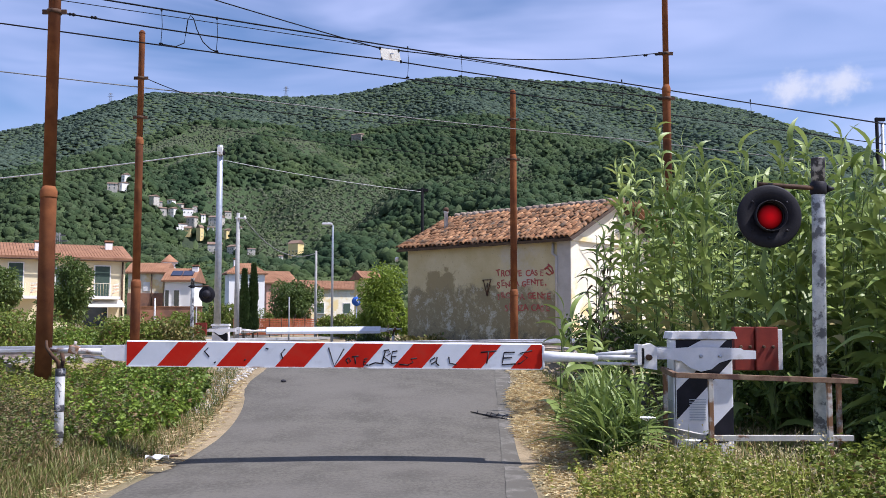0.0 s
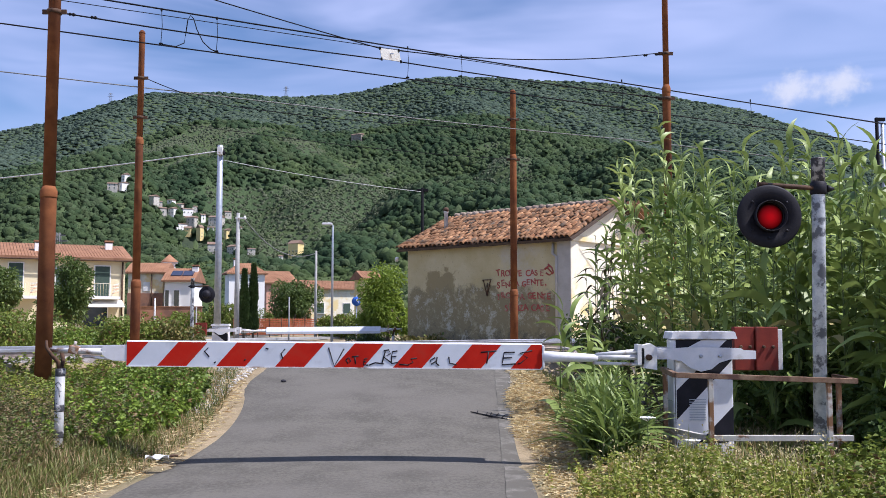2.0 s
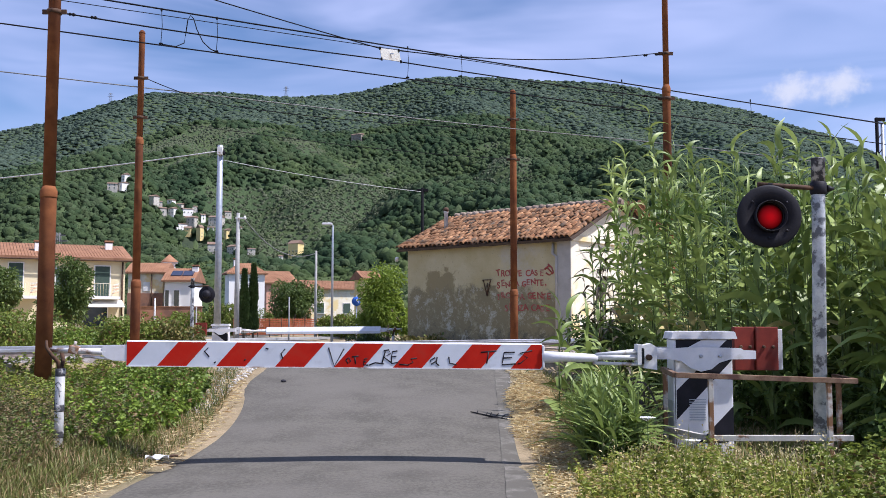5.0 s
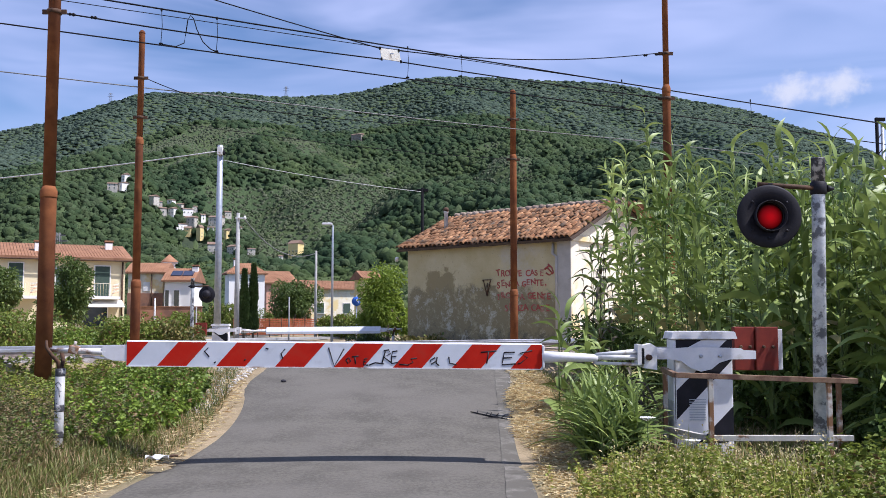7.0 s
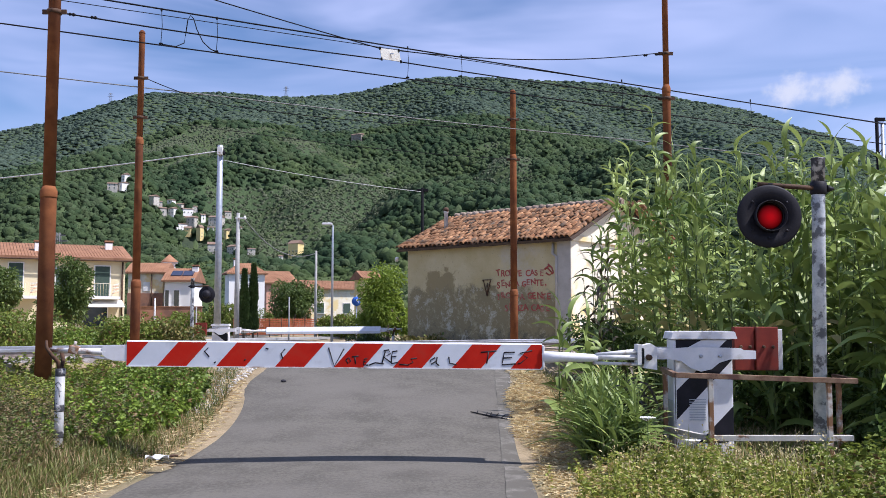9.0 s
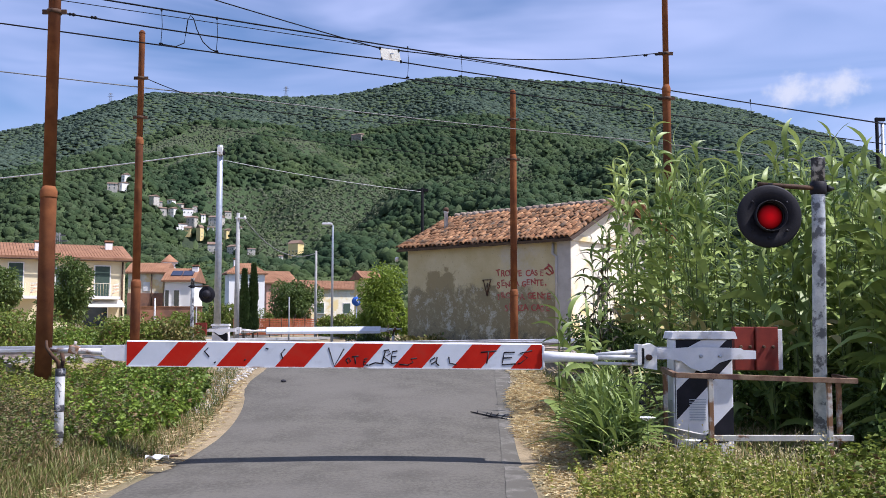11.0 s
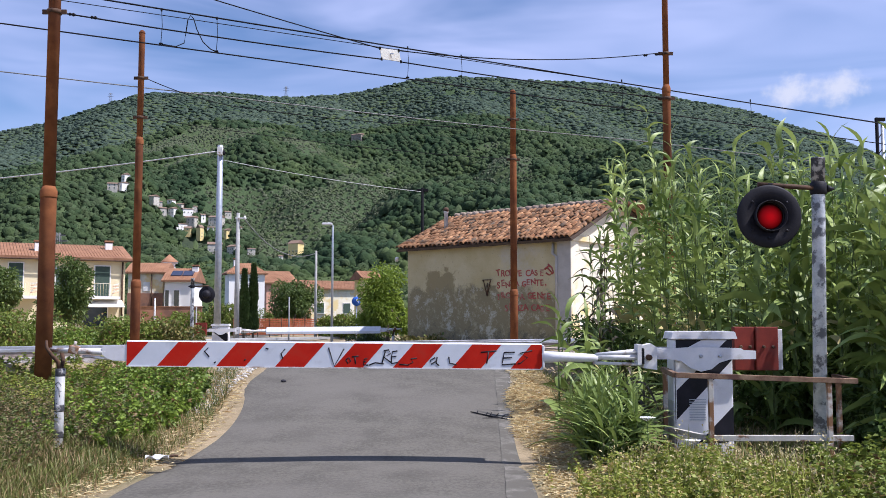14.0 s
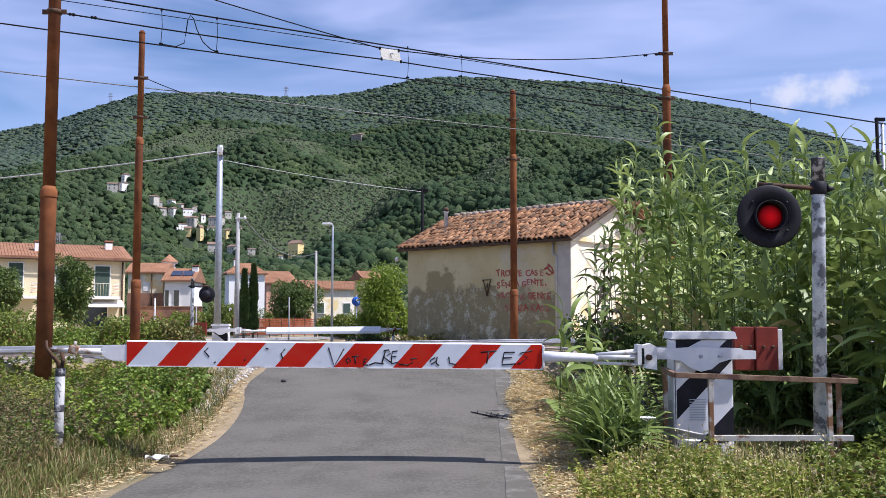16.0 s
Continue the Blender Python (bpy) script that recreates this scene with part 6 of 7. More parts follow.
def woods(name, n, y0, y1, label, rng, size, clear=None, material="woods", level=1, smooth=True):
    """Crowns over the hillside, as many as fill it."""
    v, f = lump(level)
    y = y0 + (y1 - y0) * rng.random(n) ** 0.70
    x = y * rng.uniform(-0.56, 0.56, n)
    if clear is not None:
        ok = clear(x, y)
        x, y = x[ok], y[ok]
        n = len(x)
    r = size[0] + (size[1] - size[0]) * rng.random(n) ** 2.3
    r = r * (0.8 + 0.3 * y / y1)
    a = rng.uniform(0, math.tau, n)
    z = land(x, y) + r * 0.25
    wob = 1 + 0.24 * rng.normal(size=(n, len(v), 1))
    q = v[None] * wob
    ca, sa = np.cos(a)[:, None], np.sin(a)[:, None]
    px = (q[..., 0] * ca - q[..., 1] * sa) * r[:, None] * rng.uniform(0.85, 1.2, (n, 1)) + x[:, None]
    py = (q[..., 0] * sa + q[..., 1] * ca) * r[:, None] + y[:, None]
    pz = q[..., 2] * r[:, None] * rng.uniform(0.55, 1.0, (n, 1)) + z[:, None]
    verts = np.stack([px, py, pz], -1).reshape(-1, 3)
    faces = (f[None] + (np.arange(n) * len(v))[:, None, None]).reshape(-1, 3)
    return tagged(new(name, raw_mesh(name, verts, faces, M[material], smooth)), label, "woods", kind="stuff")


# houses of the hill village: place, width, height, kind
UPPER_HOUSES = [(-307.6, 865.0, 129.6, 8.1, 8.1, 'white'), (-309.2, 842.0, 118.6, 10.5, 6.8, 'stone'), (-304.8, 847.0, 120.3, 11.6, 6.3, 'white'), (-295.7, 867.0, 123.8, 6.5, 5.4, 'stone'), (-281.2, 867.0, 109.4, 10.7, 7.6, 'stone'), (-276.5, 880.0, 107.4, 6.6, 5.5, 'stone'), (-266.9, 885.0, 99.7, 8.8, 7.7, 'white'), (-271.0, 875.0, 100.0, 7.6, 6.0, 'stone'), (-274.0, 904.0, 113.4, 7.3, 3.9, 'white'), (-254.5, 902.0, 102.2, 12.3, 6.2, 'white'), (-249.2, 886.0, 90.0, 14.3, 8.8, 'stone'), (-238.1, 898.0, 95.5, 5.6, 6.7, 'white'), (-225.7, 894.0, 90.7, 15.6, 9.5, 'stone'), (-252.6, 875.0, 85.0, 14.1, 5.5, 'white')]
LOWER_HOUSES = [(-244.9, 866.0, 77.0, 9.7, 7.5, 'ochre'), (-229.4, 861.0, 72.8, 6.4, 12.9, 'ochre'), (-225.7, 877.0, 81.9, 6.6, 5.4, 'white'), (-204.1, 847.0, 72.8, 6.8, 7.9, 'ochre'), (-199.0, 790.0, 53.7, 14.7, 11.7, 'stone'), (-180.9, 772.0, 52.8, 11.5, 8.7, 'stone'), (-163.4, 773.0, 54.7, 7.7, 3.8, 'stone'), (-133.1, 803.0, 51.3, 16.5, 14.9, 'ochre'), (-140.9, 788.0, 49.2, 4.5, 4.0, 'white'), (-126.1, 1301.0, 253.7, 19.0, 12.0, 'old'), (-220.6, 928.0, 102.5, 8.1, 5.8, 'stone'), (-265.1, 905.0, 108.5, 7.9, 5.1, 'stone'), (-250.2, 911.0, 107.2, 6.8, 4.5, 'stone'), (-201.8, 888.0, 83.4, 5.5, 5.0, 'stone')]
VILLAGE = UPPER_HOUSES + LOWER_HOUSES
wr = np.random.default_rng(31)


def clearing(x, y):
    ok = np.ones(len(x), dtype=bool)
    for hx, hy, hz, w, h, kind in VILLAGE:
        ok &= ~((np.abs(x - hx * y / hy) < w * 0.52 + 1) & (y > hy - (26 if kind == "ochre" else 7) * hy / 600) & (y < hy + 6))
    grove = np.sin(x / 61 + 1.3) * np.sin(y / 47 + x / 90)
    return ok & ((grove > -0.94) | (wr.random(len(x)) < 0.35))


def hashed(i, j, k):
    """A number from 0 to 1 for each grid cell."""
    h = (i.astype(np.int64) * 374761393 + j.astype(np.int64) * 668265263 + k * 974634777) & 0x7FFFFFFF
    h = ((h ^ (h >> 13)) * 1274126177) & 0x7FFFFFFF
    return ((h ^ (h >> 16)) & 0xFFFF) / 65535.0


def patchy(x, y, size, k):
    """Smooth value noise."""
    i, j = np.floor(x / size), np.floor(y / size)
    a, b = x / size - i, y / size - j
    a, b = a * a * (3 - 2 * a), b * b * (3 - 2 * b)
    return (hashed(i, j, k) * (1 - a) + hashed(i + 1, j, k) * a) * (1 - b) + (hashed(i, j + 1, k) * (1 - a) + hashed(i + 1, j + 1, k) * a) * b


GROVES = [(-95, 860, 95, 210), (-330, 1230, 150, 110), (-215, 960, 60, 60), (60, 1010, 60, 120), (190, 1210, 90, 70)]


def woodiness(x, y):
    """1 in the closed woods, 0 in the olive groves on the terraces."""
    grove = sum(np.exp(-((x - a) / w) ** 2 - ((y - b) / d) ** 2) for a, b, w, d in GROVES)
    return 1 - step(grove + 0.75 * (patchy(x, y, 60, 5) - 0.5) + 0.45 * (patchy(x, y, 24, 9) - 0.5), 0.36, 0.62)


def undergrowth(name, y0, y1, rows, cols, label):
    """The bushy floor of the woods, one uneven sheet over the hillside, open at the village."""
    yy = y0 * (y1 / y0) ** np.linspace(0, 1, rows)
    U, Y = np.meshgrid(np.linspace(-0.56, 0.56, cols), yy)
    X = U * Y
    H = 2.2 * patchy(X, Y, 7.0, 60) + 1.2 * patchy(X, Y, 3.1, 61) - 0.6 + woodiness(X, Y) * (1.2 + 3.0 * step(Y, 1250, 1450))
    H = np.where(clearing(X.ravel(), Y.ravel()).reshape(X.shape), H, -1.5)
    verts = np.stack([X, Y, land(X, Y) + H], -1).reshape(-1, 3)
    ids = np.arange(rows * cols).reshape(rows, cols)
    faces = np.stack([ids[:-1, :-1], ids[:-1, 1:], ids[1:, 1:], ids[1:, :-1]], -1).reshape(-1, 4)
    return tagged(new(name, raw_mesh(name, verts, faces, M["bushes"], True)), label, "woods", kind="stuff")


def crowns(name, y0, y1, cell, lobes, flat, fill, material, label, rng, sprays=0):
    """Tree crowns, a few uneven lobes each: large and dense in the oak woods, small and spaced in the olive groves."""
    v, f = lump(1)
    gx, gy = np.meshgrid(np.arange(-0.55 * y1, 0.55 * y1, cell), np.arange(y0, y1, cell))
    x = (gx + rng.uniform(-0.5, 0.5, gx.shape) * cell * 1.1).ravel()
    y = (gy + rng.uniform(-0.5, 0.5, gy.shape) * cell * 1.1).ravel()
    ok = np.abs(x) < 0.54 * y
    x, y = x[ok], y[ok]
    ok = clearing(x, y)
    x, y = x[ok], y[ok]
    wood = woodiness(x, y)
    r = cell * ((0.33 + 0.10 * rng.random(len(x))) * (1 - wood) + (fill + 0.42 * rng.random(len(x)) ** 1.6) * wood)
    k = np.repeat(np.arange(len(x)), lobes)
    n = len(k)
    first = (np.arange(n) % lobes == 0)
    side = rng.normal(size=(n, 3)) * np.array([0.42, 0.42, 0.25]) * np.where(first, 0.2, 1.0)[:, None] * r[k][:, None]
    size = r[k] * np.where(first, 1.0, rng.uniform(0.45, 0.8, n))
    at = np.stack([x, y, land(x, y) + (0.35 + 0.35 * wood) * r], -1)[k] + side + np.array([0, 0, 0.25]) * np.where(first, 0, 1)[:, None] * r[k][:, None]
    q = v[None] * (1 + 0.20 * rng.normal(size=(n, len(v), 1))) * size[:, None, None] * np.stack([rng.uniform(0.85, 1.2, n), rng.uniform(0.85, 1.2, n), flat * rng.uniform(0.75, 1.15, n)], -1)[:, None]
    faces = (f[None] + (np.arange(n) * len(v))[:, None, None]).reshape(-1, 3)
    me = raw_mesh(name, (q + at[:, None]).reshape(-1, 3), faces, M[material], True)
    if sprays:
        near = np.flatnonzero(y < 1000)
        c = np.repeat(near, np.where(y[near] < 800, sprays, sprays // 2))
        d = unit(rng.normal(size=(len(c), 3)))
        d[:, 2] = np.abs(d[:, 2]) * 1.2 - 0.2
        base = np.stack([x, y, land(x, y) + (0.42 + 0.35 * wood) * r], -1)[c] + d * (r[c] * rng.uniform(0.85, 1.2, len(c)))[:, None]
        s = rng.uniform(0.8, 1.6, len(c)) * y[c] / 800
        tagged(new("leafy_crowns", leaf_mesh("leafy_crowns", base, d + 0.7 * rng.normal(size=d.shape), s, s * rng.uniform(0.5, 0.9, len(c)), M[material], rng, 0.2)), "leafy outer twigs of the trees on the lower slope", "woods", kind="stuff")
    me.materials.append(M["olive_grove"])
    me.polygons.foreach_set("material_index", np.repeat((wood[k] < 0.45).astype(np.int32), len(f)))
    return tagged(new(name, me), label, "woods", kind="stuff")


undergrowth("undergrowth", 430, 2140, 220, 380, "bushy green undergrowth between the trees on the hill")
crowns("hill_woods", 500, 1400, 6.2, 2, 0.9, 0.52, "woods", "dense oak woods and olive groves covering the spur", wr, 22)
crowns("ridge_woods", 1400, 2150, 7.0, 1, 0.50, 0.68, "hazed_woods", "dense woods on the high ridge in a haze-paled green", wr)


def leafy_woods(name, n, per, y0, y1, label, rng, size, leaf, material):
    """Nearer woods: each crown a cluster of leaf sprays."""
    y = y0 + (y1 - y0) * rng.random(n) ** 0.6
    x = y * rng.uniform(-0.55, 0.55, n)
    ok = clearing(x, y)
    x, y = x[ok], y[ok]
    n = len(x)
    r = rng.uniform(*size, n)
    k = np.repeat(np.arange(n), per)
    d = unit(rng.normal(size=(len(k), 3)))
    d[:, 2] = np.abs(d[:, 2]) * 1.1 - 0.25
    wob = 0.65 + 0.4 * rng.random(len(k)) + 0.2 * np.sin(4 * d[:, 0] + 3 * d[:, 1] + k)
    v, f = lump(1)
    q = v[None] * (1 + 0.18 * rng.normal(size=(n, len(v), 1))) * (0.84 * r)[:, None, None] + np.stack([x, y, land(x, y) + 0.45 * r], -1)[:, None]
    tagged(new("inner_crowns", raw_mesh("inner_crowns", q.reshape(-1, 3), (f[None] + (np.arange(n) * len(v))[:, None, None]).reshape(-1, 3), M[material], True)), "dense inner crowns of the groves at the hill foot", "woods", kind="stuff")
    at = np.stack([x, y, land(x, y) + 0.5 * r], -1)[k] + d * (r[k] * wob)[:, None]
    out = d + 0.6 * rng.normal(size=d.shape)
    s = leaf * rng.uniform(0.7, 1.4, len(k)) * (0.6 + 0.8 * y[k] / y1)
    return tagged(new(name, leaf_mesh(name, at, out, s, s * rng.uniform(0.5, 0.8, len(k)), M[material], rng, 0.2)), label, "woods", kind="stuff")


M["grove"] = foliage("grove", (0.018, 0.038, 0.015), (0.084, 0.112, 0.044), (0.11, 0.13, 0.07), 0.06, 0.15, 0.9, 0.022, 0.05, 0.16)
leafy_woods("foot_woods", 4300, 26, 160, 560, "green trees and olive groves at the foot of the hill", wr, (1.8, 4.0), 0.85, "grove")
woods("grove_cores", 2600, 160, 560, "dense inner crowns of the groves at the hill foot", wr, (1.0, 2.3), clearing, "grove", 1, False)

# hill village
M["old_stone"] = surface("old_stone", (0.17, 0.15, 0.12), (0.28, 0.25, 0.21), 0.6, 0.95, 0, 0.3, 6, None)
M["old_tile"] = surface("old_tile", (0.15, 0.10, 0.072), (0.25, 0.17, 0.125), 1.2, 0.95, 0, 0.3, 9, None)
walls = {"white": M["white_wall"], "stone": M["stone_wall"], "ochre": M["ochre_wall"], "old": M["old_stone"]}
for k, (x, y, z, w, h, kind) in enumerate(VILLAGE):
    turn = (k * 53) % 100 - 42
    w, h = w * (0.66 if kind == "ochre" else 0.84), h * 0.98
    eave = h * 0.80
    wins = []
    for i in range(max(1, int(w / 3.4))):
        for j in range(1 if eave < 5 else 2):
            wins.append((-w / 2 + (i + 0.5) * w / max(1, int(w / 3.4)), 0.9 + j * 3.0, 0.9, 1.3, "shut"))
    building("hillside_house", x, y, turn, w, max(6.0, w * 0.8), eave, h, walls[kind], {"white": "small white house in the hill village", "stone": "grey stone house in the hill village", "ochre": "yellow house in the hill village", "old": "lone grey stone house high on the hill"}[kind], wins, z0=z + (3.0 if kind == "ochre" else 1.2), roof_mat=M["old_tile"])

# ---- one small fair-weather cloud ----
def cloud_material(name):
    m = bpy.data.materials.new(name)
    m.use_nodes = True
    n, l = m.node_tree.nodes, m.node_tree.links
    n.remove(n["Principled BSDF"])
    out, co = n["Material Output"], n.new("ShaderNodeTexCoord")
    tex = n.new("ShaderNodeTexNoise")
    tex.inputs["Scale"].default_value, tex.inputs["Detail"].default_value, tex.inputs["Roughness"].default_value = 0.011, 5.0, 0.6
    l.new(co.outputs["Object"], tex.inputs["Vector"])
    bow = n.new("ShaderNodeVectorMath")
    bow.operation = "MULTIPLY"
    bow.inputs[1].default_value = (1 / 138, 0, 1 / 88)
    l.new(co.outputs["Object"], bow.inputs[0])
    far = n.new("ShaderNodeVectorMath")
    far.operation = "LENGTH"
    l.new(bow.outputs["Vector"], far.inputs[0])
    dense = n.new("ShaderNodeMath")
    dense.operation = "MULTIPLY_ADD"
    dense.inputs[1].default_value = 2.1
    l.new(tex.outputs["Fac"], dense.inputs[0])
    less = n.new("ShaderNodeMath")
    less.operation = "MULTIPLY"
    less.inputs[1].default_value = -1.15
    l.new(far.outputs["Value"], less.inputs[0])
    l.new(less.outputs["Value"], dense.inputs[2])
    ramp = n.new("ShaderNodeMapRange")
    ramp.interpolation_type = "SMOOTHSTEP"
    ramp.inputs["From Min"].default_value, ramp.inputs["From Max"].default_value = 0.0, 1.0
    ramp.inputs["To Max"].default_value = 0.8
    l.new(dense.outputs["Value"], ramp.inputs["Value"])
    clear_air, white, mix = n.new("ShaderNodeBsdfTransparent"), n.new("ShaderNodeEmission"), n.new("ShaderNodeMixShader")
    white.inputs["Color"].default_value, white.inputs["Strength"].default_value = (0.93, 0.95, 1.0, 1), 0.62
    l.new(ramp.outputs["Result"], mix.inputs["Fac"])
    l.new(clear_air.outputs["BSDF"], mix.inputs[1])
    l.new(white.outputs["Emission"], mix.inputs[2])
    l.new(mix.outputs["Shader"], out.inputs["Surface"])
    return m


M["cloud"] = cloud_material("cloud")
CLOUD_AT = (1451.0, 3500.0, 902.0)
cloud = thing("cloud", pose(*CLOUD_AT, 0, 0, -22), "small white fair-weather cloud over the ridge", "cloud")
for x, z, turn, w, h in ((-72.0, 8.0, 0, 150.0, 98.0), (92.0, -12.0, 180, 135.0, 84.0)):
    bm = bmesh.new()
    bmesh.ops.create_grid(bm, x_segments=20, y_segments=12, size=1.0)
    for v in bm.verts:
        v.co = Vector((v.co.x * w * 1.3, 26 * (v.co.x ** 2 + v.co.y ** 2), v.co.y * h * 1.3))
    puff = part("puff", bm, M["cloud"], cloud)
    puff.matrix_basis = pose(x, 0, z, 0, turn, 0)

# ---- poles, lamps and cables beyond the crossing ----
def plain_pole(name, x, y, z0, top, r0, r1, material, label, category="pole"):
    ob = thing(name, pose(x, y, 0), label, category)
    part("shaft", lathe([(r0, z0), (r1, top - 0.02), (r1 * 0.7, top)], 14), material, ob)
    return ob


steel = plain_pole("utility_pole", -9.07, 36.6, -0.3, 8.38, 0.15, 0.115, M["galvanized"], "pale grey tapered steel utility pole")
part("base_collar", lathe([(0.19, -0.2), (0.19, 0.75), (0.15, 0.8)], 14), M["galvanized"], steel)
part("top_clamp", box((0.02, -0.1, 8.12), (0.22, 0.18, 0.33), None, 0.02), M["worn_white"], steel)
part("insulator", lathe([(0.03, 0), (0.07, 0.03), (0.07, 0.12), (0.03, 0.2)], 10, Matrix.Translation((0.16, -0.1, 7.95))), M["cable"], steel)
old = plain_pole("concrete_pole", -13.15, 58.0, -0.3, 8.05, 0.19, 0.11, M["concrete"], "weathered concrete utility pole")
part("crossbar", box((0.2, -0.1, 7.7), (0.7, 0.08, 0.08)), M["worn_white"], old)
part("insulator", lathe([(0.05, 0), (0.09, 0.05), (0.05, 0.25)], 8, Matrix.Translation((0.45, -0.1, 7.6))), M["worn_white"], old)
thin = plain_pole("utility_pole", -8.4, 60.0, -0.3, 5.75, 0.10, 0.075, M["concrete"], "thin grey utility pole by the road")
lamp = plain_pole("street_lamp", -5.85, 48.0, -0.3, 6.25, 0.075, 0.045, M["galvanized"], "slim grey street lamp with a flat white head", "street lamp")
part("lamp_arm", tube([(0, 0, 6.2), (-0.12, 0, 6.3), (-0.2, 0, 6.31)], 0.03, 8), M["galvanized"], lamp)
part("lamp_head", box((-0.3, 0, 6.32), (0.55, 0.26, 0.12), None, 0.04), M["white_paint"], lamp, "white lamp head")
dark = plain_pole("utility_pole", -0.98, 43.0, -0.3, 7.55, 0.075, 0.065, M["cable"], "dark iron pole behind the old house")
part("crossbar", box((0, 0, 7.42), (0.56, 0.12, 0.14), None, 0.02), M["cable"], dark)
post = plain_pole("small_post", -19.0, 60.0, -0.3, 2.6, 0.06, 0.06, M["worn_white"], "pale thin post by the garden")
for x, h in ((-13.6, 2.4), (-14.9, 2.0), (-9.3, 2.6)):
    plain_pole("fence_post", x, 55.0, -0.3, h, 0.05, 0.04, M["concrete"], "thin grey post by the road")


def hang(name, a, b, sag, r, material, label):
    wire(name, [a, b], r, material, label, sag, 20, "cable")


hang("overhead_cable", (-9.09, 36.5, 8.12), (-33.2, 37.3, 6.22), 0.38, 0.028, M["light_cable"], "pale twisted overhead cable to the steel pole")
hang("overhead_cable", (-8.93, 36.5, 7.75), (-1.0, 43.0, 7.35), 0.10, 0.014, M["light_cable"], "pale overhead cable from the steel pole to the dark pole")
hang("overhead_cable", (-12.8, 58.0, 7.75), (-8.4, 60.0, 5.6), 1.05, 0.03, M["pale_cable"], "slack pale cable between two poles")

# masts at the far end of the track
far_mast = plain_pole("lattice_mast", 13.06, 27.0, 0.0, 7.4, 0.055, 0.05, M["cable"], "dark twin steel mast of the railway")
part("second_leg", lathe([(0.055, 0.0), (0.05, 7.25)], 10, Matrix.Translation((0.19, 0.05, 0))), M["galvanized"], far_mast)
for k in range(14):
    part("brace", tube([(0, 0, 0.6 + 0.47 * k), (0.19, 0.05, 0.85 + 0.47 * k)], 0.014, 5), M["cable"], far_mast)
part("head_plate", box((0.1, 0.0, 7.34), (0.28, 0.1, 0.1)), M["cable"], far_mast)


def pylon(x, y, z, h, label):
    ob = thing("pylon", pose(x, y, z), label, "pylon", "pylons on the hill")
    b = h * 0.11
    for sx in (-1, 1):
        for sy in (-1, 1):
            part("leg", tube([(sx * b, sy * b, -2), (sx * b * 0.25, sy * b * 0.25, h)], h * 0.008, 4), M["pale_cable"], ob)
    for j in range(5):
        t0, t1 = j / 5, (j + 1) / 5
        w0, w1 = b * (1 - 0.75 * t0), b * (1 - 0.75 * t1)
        part("brace", tube([(-w0, -w0, h * t0), (w1, -w1, h * t1)], h * 0.006, 4), M["pale_cable"], ob)
        part("brace", tube([(w0, -w0, h * t0), (-w1, -w1, h * t1)], h * 0.006, 4), M["pale_cable"], ob)
    for t, w in ((0.72, 0.22), (0.84, 0.18), (0.95, 0.13)):
        part("arm", box((0, 0, h * t), (2 * h * w, h * 0.02, h * 0.018)), M["pale_cable"], ob)


pylon(-34.0, 80.0, 4.2, 4.6, "grey lattice aerial behind the apartment house")
pylon(-366, 2085, float(land(-366, 2085)), 32, "grey lattice pylon on the ridge")
pylon(-775, 2085, float(land(-775, 2085)), 30, "grey lattice pylon on the ridge")

# orange net fence, road signs, pale kerb of the bend
net = thing("safety_fence", pose(-11.5, 66.0, 0), "orange plastic mesh safety fence beside the road", "fence")
M["orange_net"] = surface("orange_net", (0.50, 0.13, 0.05), (0.62, 0.20, 0.09), 3, 0.8, 0, 0.1, 40, None)
for k in range(9):
    part("net_post", tube([(-3.6 + 0.85 * k, 0, -0.1), (-3.6 + 0.85 * k, 0, 1.35)], 0.03, 6), M["dark_rust"], net)
for j in range(9):
    part("net_strand", box((-0.2, 0, 0.15 + 0.13 * j), (7.0, 0.02, 0.085)), M["orange_net"], net)
for k in range(60):
    part("net_tie", box((-3.65 + 0.117 * k, 0, 0.7), (0.03, 0.03, 1.2)), M["orange_net"], net)
M["blue_sign"] = surface("blue_sign", (0.02, 0.09, 0.38), (0.03, 0.12, 0.45), 4, 0.4, 0, 0.0, 40, None)
sign = thing("road_sign", pose(-4.75, 50.0, 0), "round blue road sign with a white arrow", "sign")
part("post", lathe([(0.03, -0.2), (0.03, 2.6)], 10), M["galvanized"], sign)
part("disc", lathe([(0.01, 0), (0.26, 0), (0.26, 0.02), (0.01, 0.02)], 28, Matrix.Translation((0, -0.05, 2.25)) @ Euler((radians(90), 0, 0)).to_matrix().to_4x4()), M["blue_sign"], sign, "blue disc")
part("arrow", prism([(0.0, 2.27), (0.15, 2.13), (0.09, 2.29), (0.15, 2.35), (-0.04, 2.38), (-0.015, 2.33)], 1, -0.085, -0.071), M["white_paint"], sign, "white arrow")
bm = bmesh.new()
kerb = []
for k in range(24):
    t = k / 23
    kerb.append((-14.5 + 9.8 * t, 50.5 + 6.5 * t + 3 * math.sin(t * 2.2), 0.02))
for a, b in zip(kerb, kerb[1:]):
    a, b = Vector(a), Vector(b)
    add_box(bm, (a + b) / 2 + Vector((0, 0, 0.03)), ((b - a).length + 0.02, 1.0, 0.14), (b - a).to_track_quat("X", "Z").to_matrix())
single("pavement", bm, M["concrete"], "pale pavement edge along the bend", "pavement", "structure")


# ---- small things by the road ----
sr = np.random.default_rng(77)


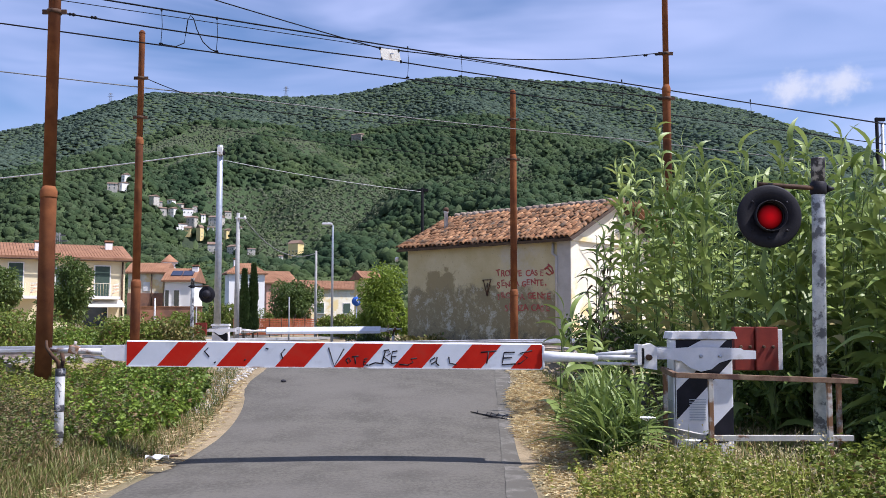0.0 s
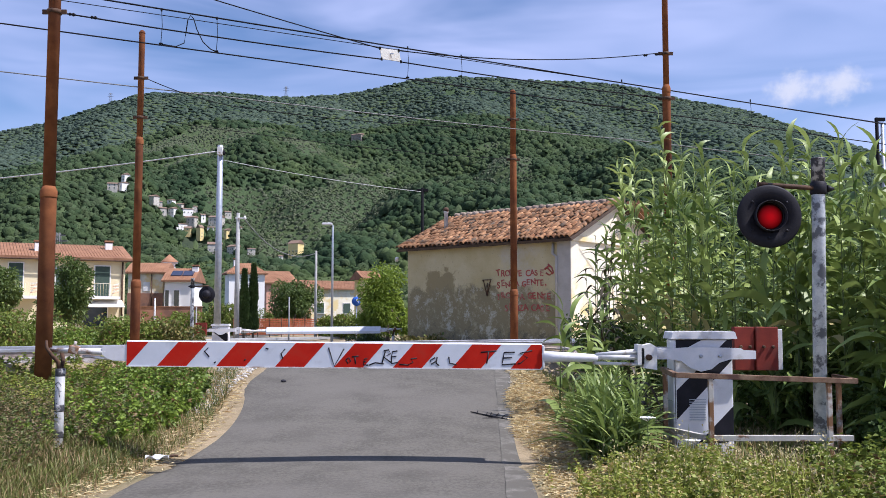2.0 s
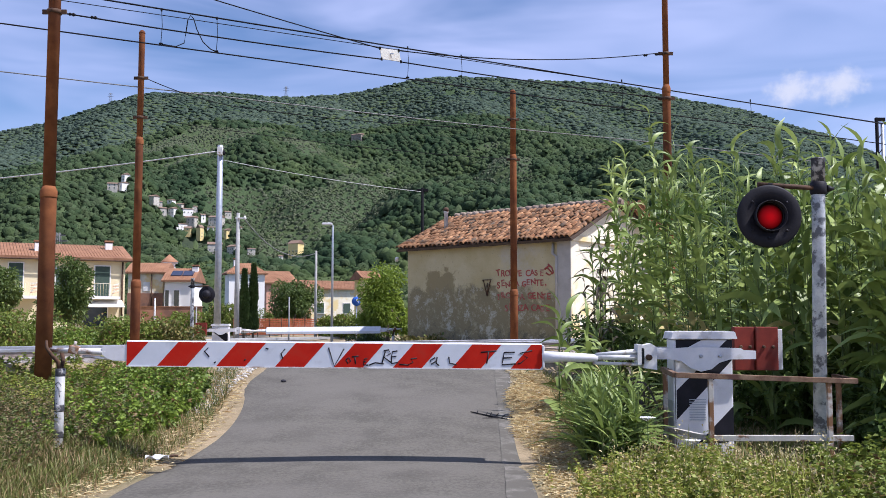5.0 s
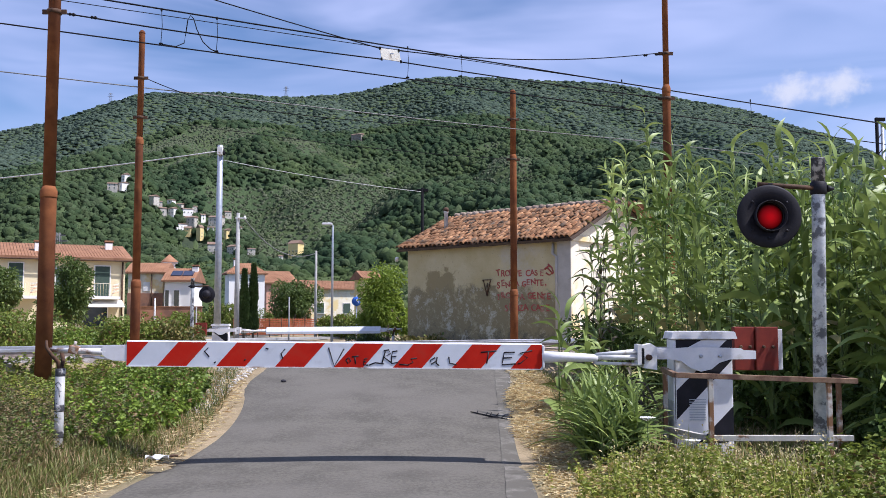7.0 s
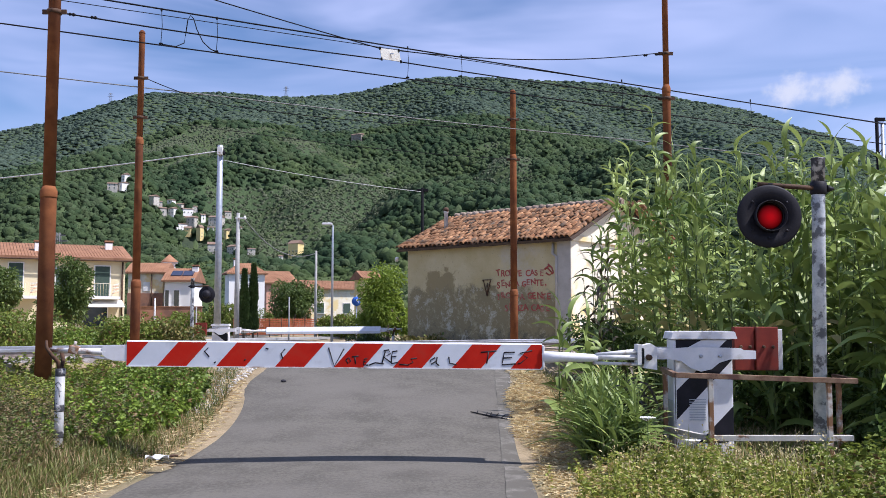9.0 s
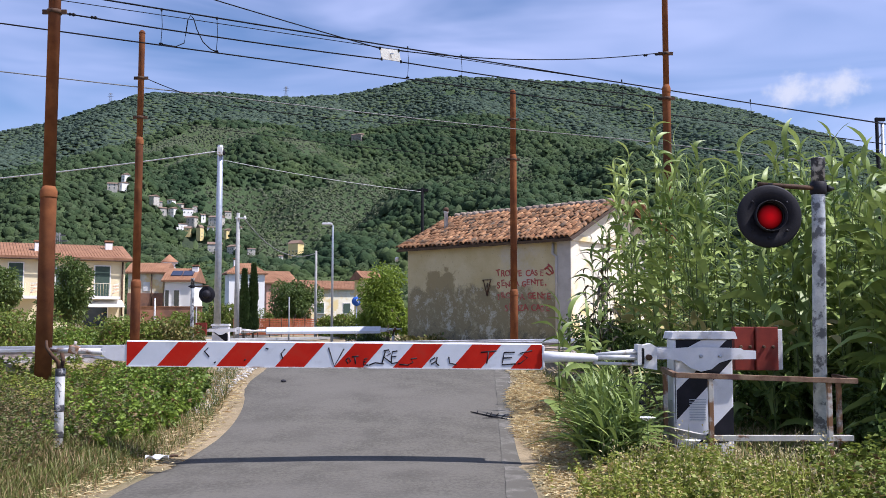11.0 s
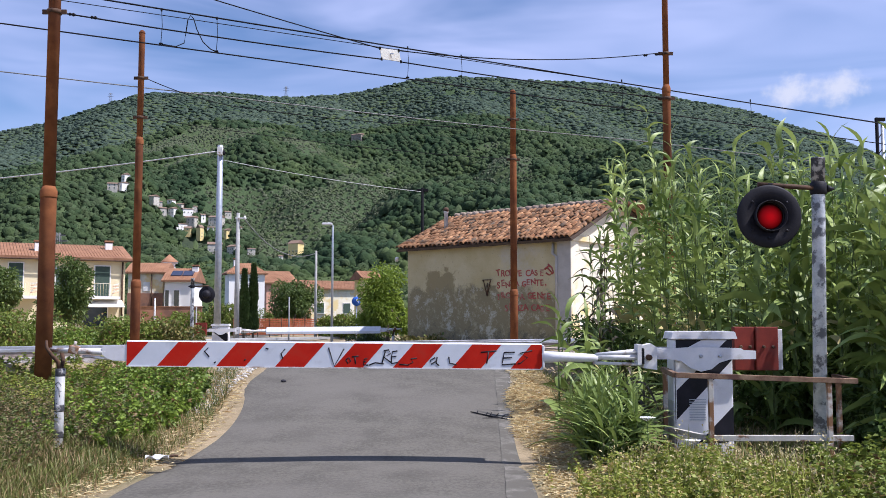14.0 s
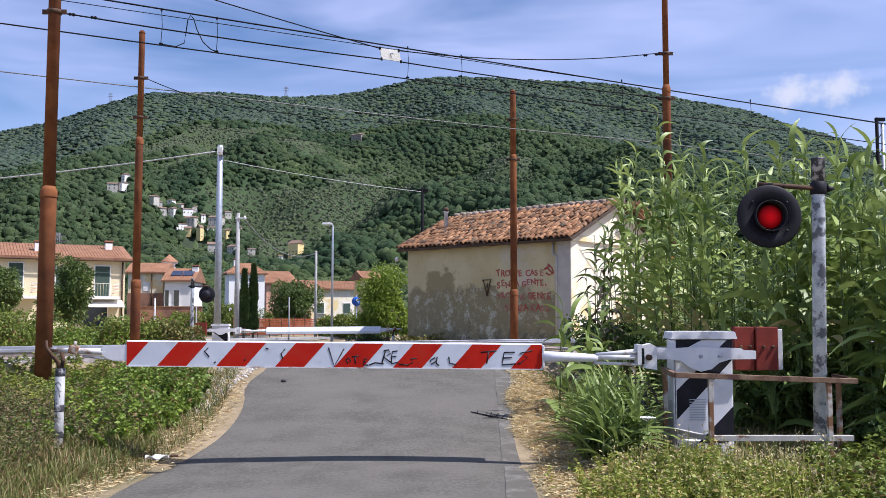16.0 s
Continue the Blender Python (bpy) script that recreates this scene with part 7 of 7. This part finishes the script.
def stones(name, x0, x1, y0, y1, n, size, material, label):
    """Loose angular stones lying on the ground."""
    v, f = lump(1)
    x, y = sr.uniform(x0, x1, n), sr.uniform(y0, y1, n)
    z = land(x, y) + 0.02
    r = size * sr.uniform(0.4, 1.3, n)
    q = v[None] * (1 + 0.2 * sr.normal(size=(n, len(v), 1))) * np.array([1, 0.8, 0.6])
    p = q * r[:, None, None] + np.stack([x, y, z], -1)[:, None, :]
    faces = (f[None] + (np.arange(n) * len(v))[:, None, None]).reshape(-1, 3)
    tagged(new(name, raw_mesh(name, p.reshape(-1, 3), faces, M[material])), label, "gravel", kind="stuff")


M["pale_stone"] = surface("pale_stone", (0.36, 0.34, 0.31), (0.56, 0.54, 0.50), 12, 0.95, 0, 0.5, 50, None)
stones("gravel", -3.72, -3.12, 11.9, 15.4, 900, 0.03, "pale_stone", "pale loose stones at the road edge")
stones("gravel", 1.0, 1.5, 8.5, 15.0, 260, 0.018, "pale_stone", "small stones among the straw")
scrap = thing("plastic_scrap", pose(-2.83, 9.12, 0.02, 0, 0, 12), "crumpled white plastic scrap at the road edge", "litter")
bm = bmesh.new()
bmesh.ops.create_grid(bm, x_segments=8, y_segments=4, size=0.5)
for v in bm.verts:
    v.co = Vector((v.co.x * 0.22, v.co.y * 0.10, 0.025 + 0.02 * math.sin(9 * v.co.x + 4 * v.co.y)))
bmesh.ops.solidify(bm, geom=bm.faces[:], thickness=0.006)
part("sheet", bm, M["white_paint"], scrap)
part("rim", tube([(0.12, 0.0, 0.02), (0.16, 0.02, 0.03), (0.19, 0.05, 0.02)], 0.012, 6), M["dark_rust"], scrap)
bm = bmesh.new()
bmesh.ops.create_icosphere(bm, subdivisions=2, radius=0.045)
for v in bm.verts:
    v.co *= 1 + 0.3 * noise.noise(v.co * 20)
    v.co.z *= 0.55
single("tar_lump", bm, M["black_paint"], "small black lump of tar on the asphalt", "debris", at=pose(-2.45, 14.05, road_z(-2.45, 14.05) + 0.015))
def wild_carrot(x, y, h, seed):
    """One stalk with a flat white flower head of many small florets."""
    r = random.Random(seed)
    z = float(land(x, y))
    ob = thing("wild_carrot", pose(x, y, z, 0, 0, 40 * seed), "white flower head on a thin stalk by the railing", "flower", "flowers by the railing")
    part("stalk", tube([(0, 0, -0.05), (0.02, 0.01, h * 0.5), (0, 0, h)], 0.005, 5), M["reed_stem"], ob)
    bm = bmesh.new()
    for k in range(46):
        a, q = 2.4 * k, 0.011 * math.sqrt(k)
        tip = Vector((q * math.cos(a), q * math.sin(a), h + 0.02 + 0.004 * r.random() - 0.9 * q * q))
        if k % 5 == 0:
            add_tube(bm, [(0, 0, h - 0.02), tip], 0.0022, 4)
        add_lathe(bm, [(0.003, -0.004), (0.010, 0.0), (0.007, 0.005)], 6, Matrix.Translation(tip))
    part("flower_head", bm, M["petal"], ob, "flat white flower head")


M["petal"] = surface("petal", (0.70, 0.70, 0.66), (0.80, 0.80, 0.76), 30, 0.7, 0, 0.0, 60, None)
wild_carrot(1.97, 8.85, 0.42, 1)
wild_carrot(2.36, 8.70, 0.20, 2)
# a dark dry twig lying on the asphalt
twig = thing("dry_twig", pose(0, 0, 0), "dark dry twig lying on the asphalt", "twig")
for pts in (((0.36, 11.95), (0.60, 11.75), (0.82, 11.62)), ((0.55, 11.78), (0.58, 11.95)), ((0.66, 11.70), (0.72, 11.92)), ((0.70, 11.68), (0.50, 11.62)), ((0.86, 11.66), (0.97, 11.72)), ((0.44, 11.88), (0.46, 12.06)), ((0.60, 11.75), (0.64, 11.98)), ((0.74, 11.66), (0.80, 11.86)), ((0.80, 11.63), (0.90, 11.78))):
    part("stem", tube([(x, y, road_z(x, y) + 0.012) for x, y in pts], [0.007] + [0.010] * (len(pts) - 2) + [0.004], 6), M["cable"], twig)


# ---- what moves ----
GUST = [0.0, 0.0, 0.0, 0.0, -0.2, -0.5, -0.9, -0.5, 1.2, 1.6, 1.9, 2.1, 2.3, 2.4, 2.4, 2.1, 2.1, 1.9, 1.5, 1.4, 1.3, 1.3, 1.3, 1.3, 1.5, 1.3, 1.5, 2.2, 2.2, 1.5, 1.2, 0.3, 0.1]


def sway(t, k):
    """The lean of a reed in degrees: the common gusts and a quiver of its own."""
    i = min(int(t / 0.5), len(GUST) - 2)
    g = GUST[i] + (GUST[i + 1] - GUST[i]) * (t / 0.5 - i)
    own = 0.35 * math.sin(2.6 * t + 1.9 * k) + 0.25 * math.sin(4.3 * t + 2.7 * k)
    return -(g * (0.8 + 0.4 * ((k * 0.37) % 1)) + own), 0.3 * math.sin(2.1 * t + 1.3 * k)


def motions():
    for ob, x, y, z, h, seed in REEDS:
        rest = ob.matrix_basis.to_3x3().to_4x4()
        rows = []
        for i in range(33):
            t = i * 0.5
            a, b = sway(t, seed)
            rows.append((t, Matrix.Translation((x, y, z)) @ Euler((radians(b), radians(a), 0)).to_matrix().to_4x4() @ rest))
        walk(ob, rows)
    # the cloud drifts slowly down towards the ridge
    x, y, z = CLOUD_AT
    walk(cloud, [(t, pose(x - 0.45 * t, y, z - 1.15 * t, 0, 0, -22)) for t in (0.0, 4.0, 8.0, 12.0, 16.0)])


motions()
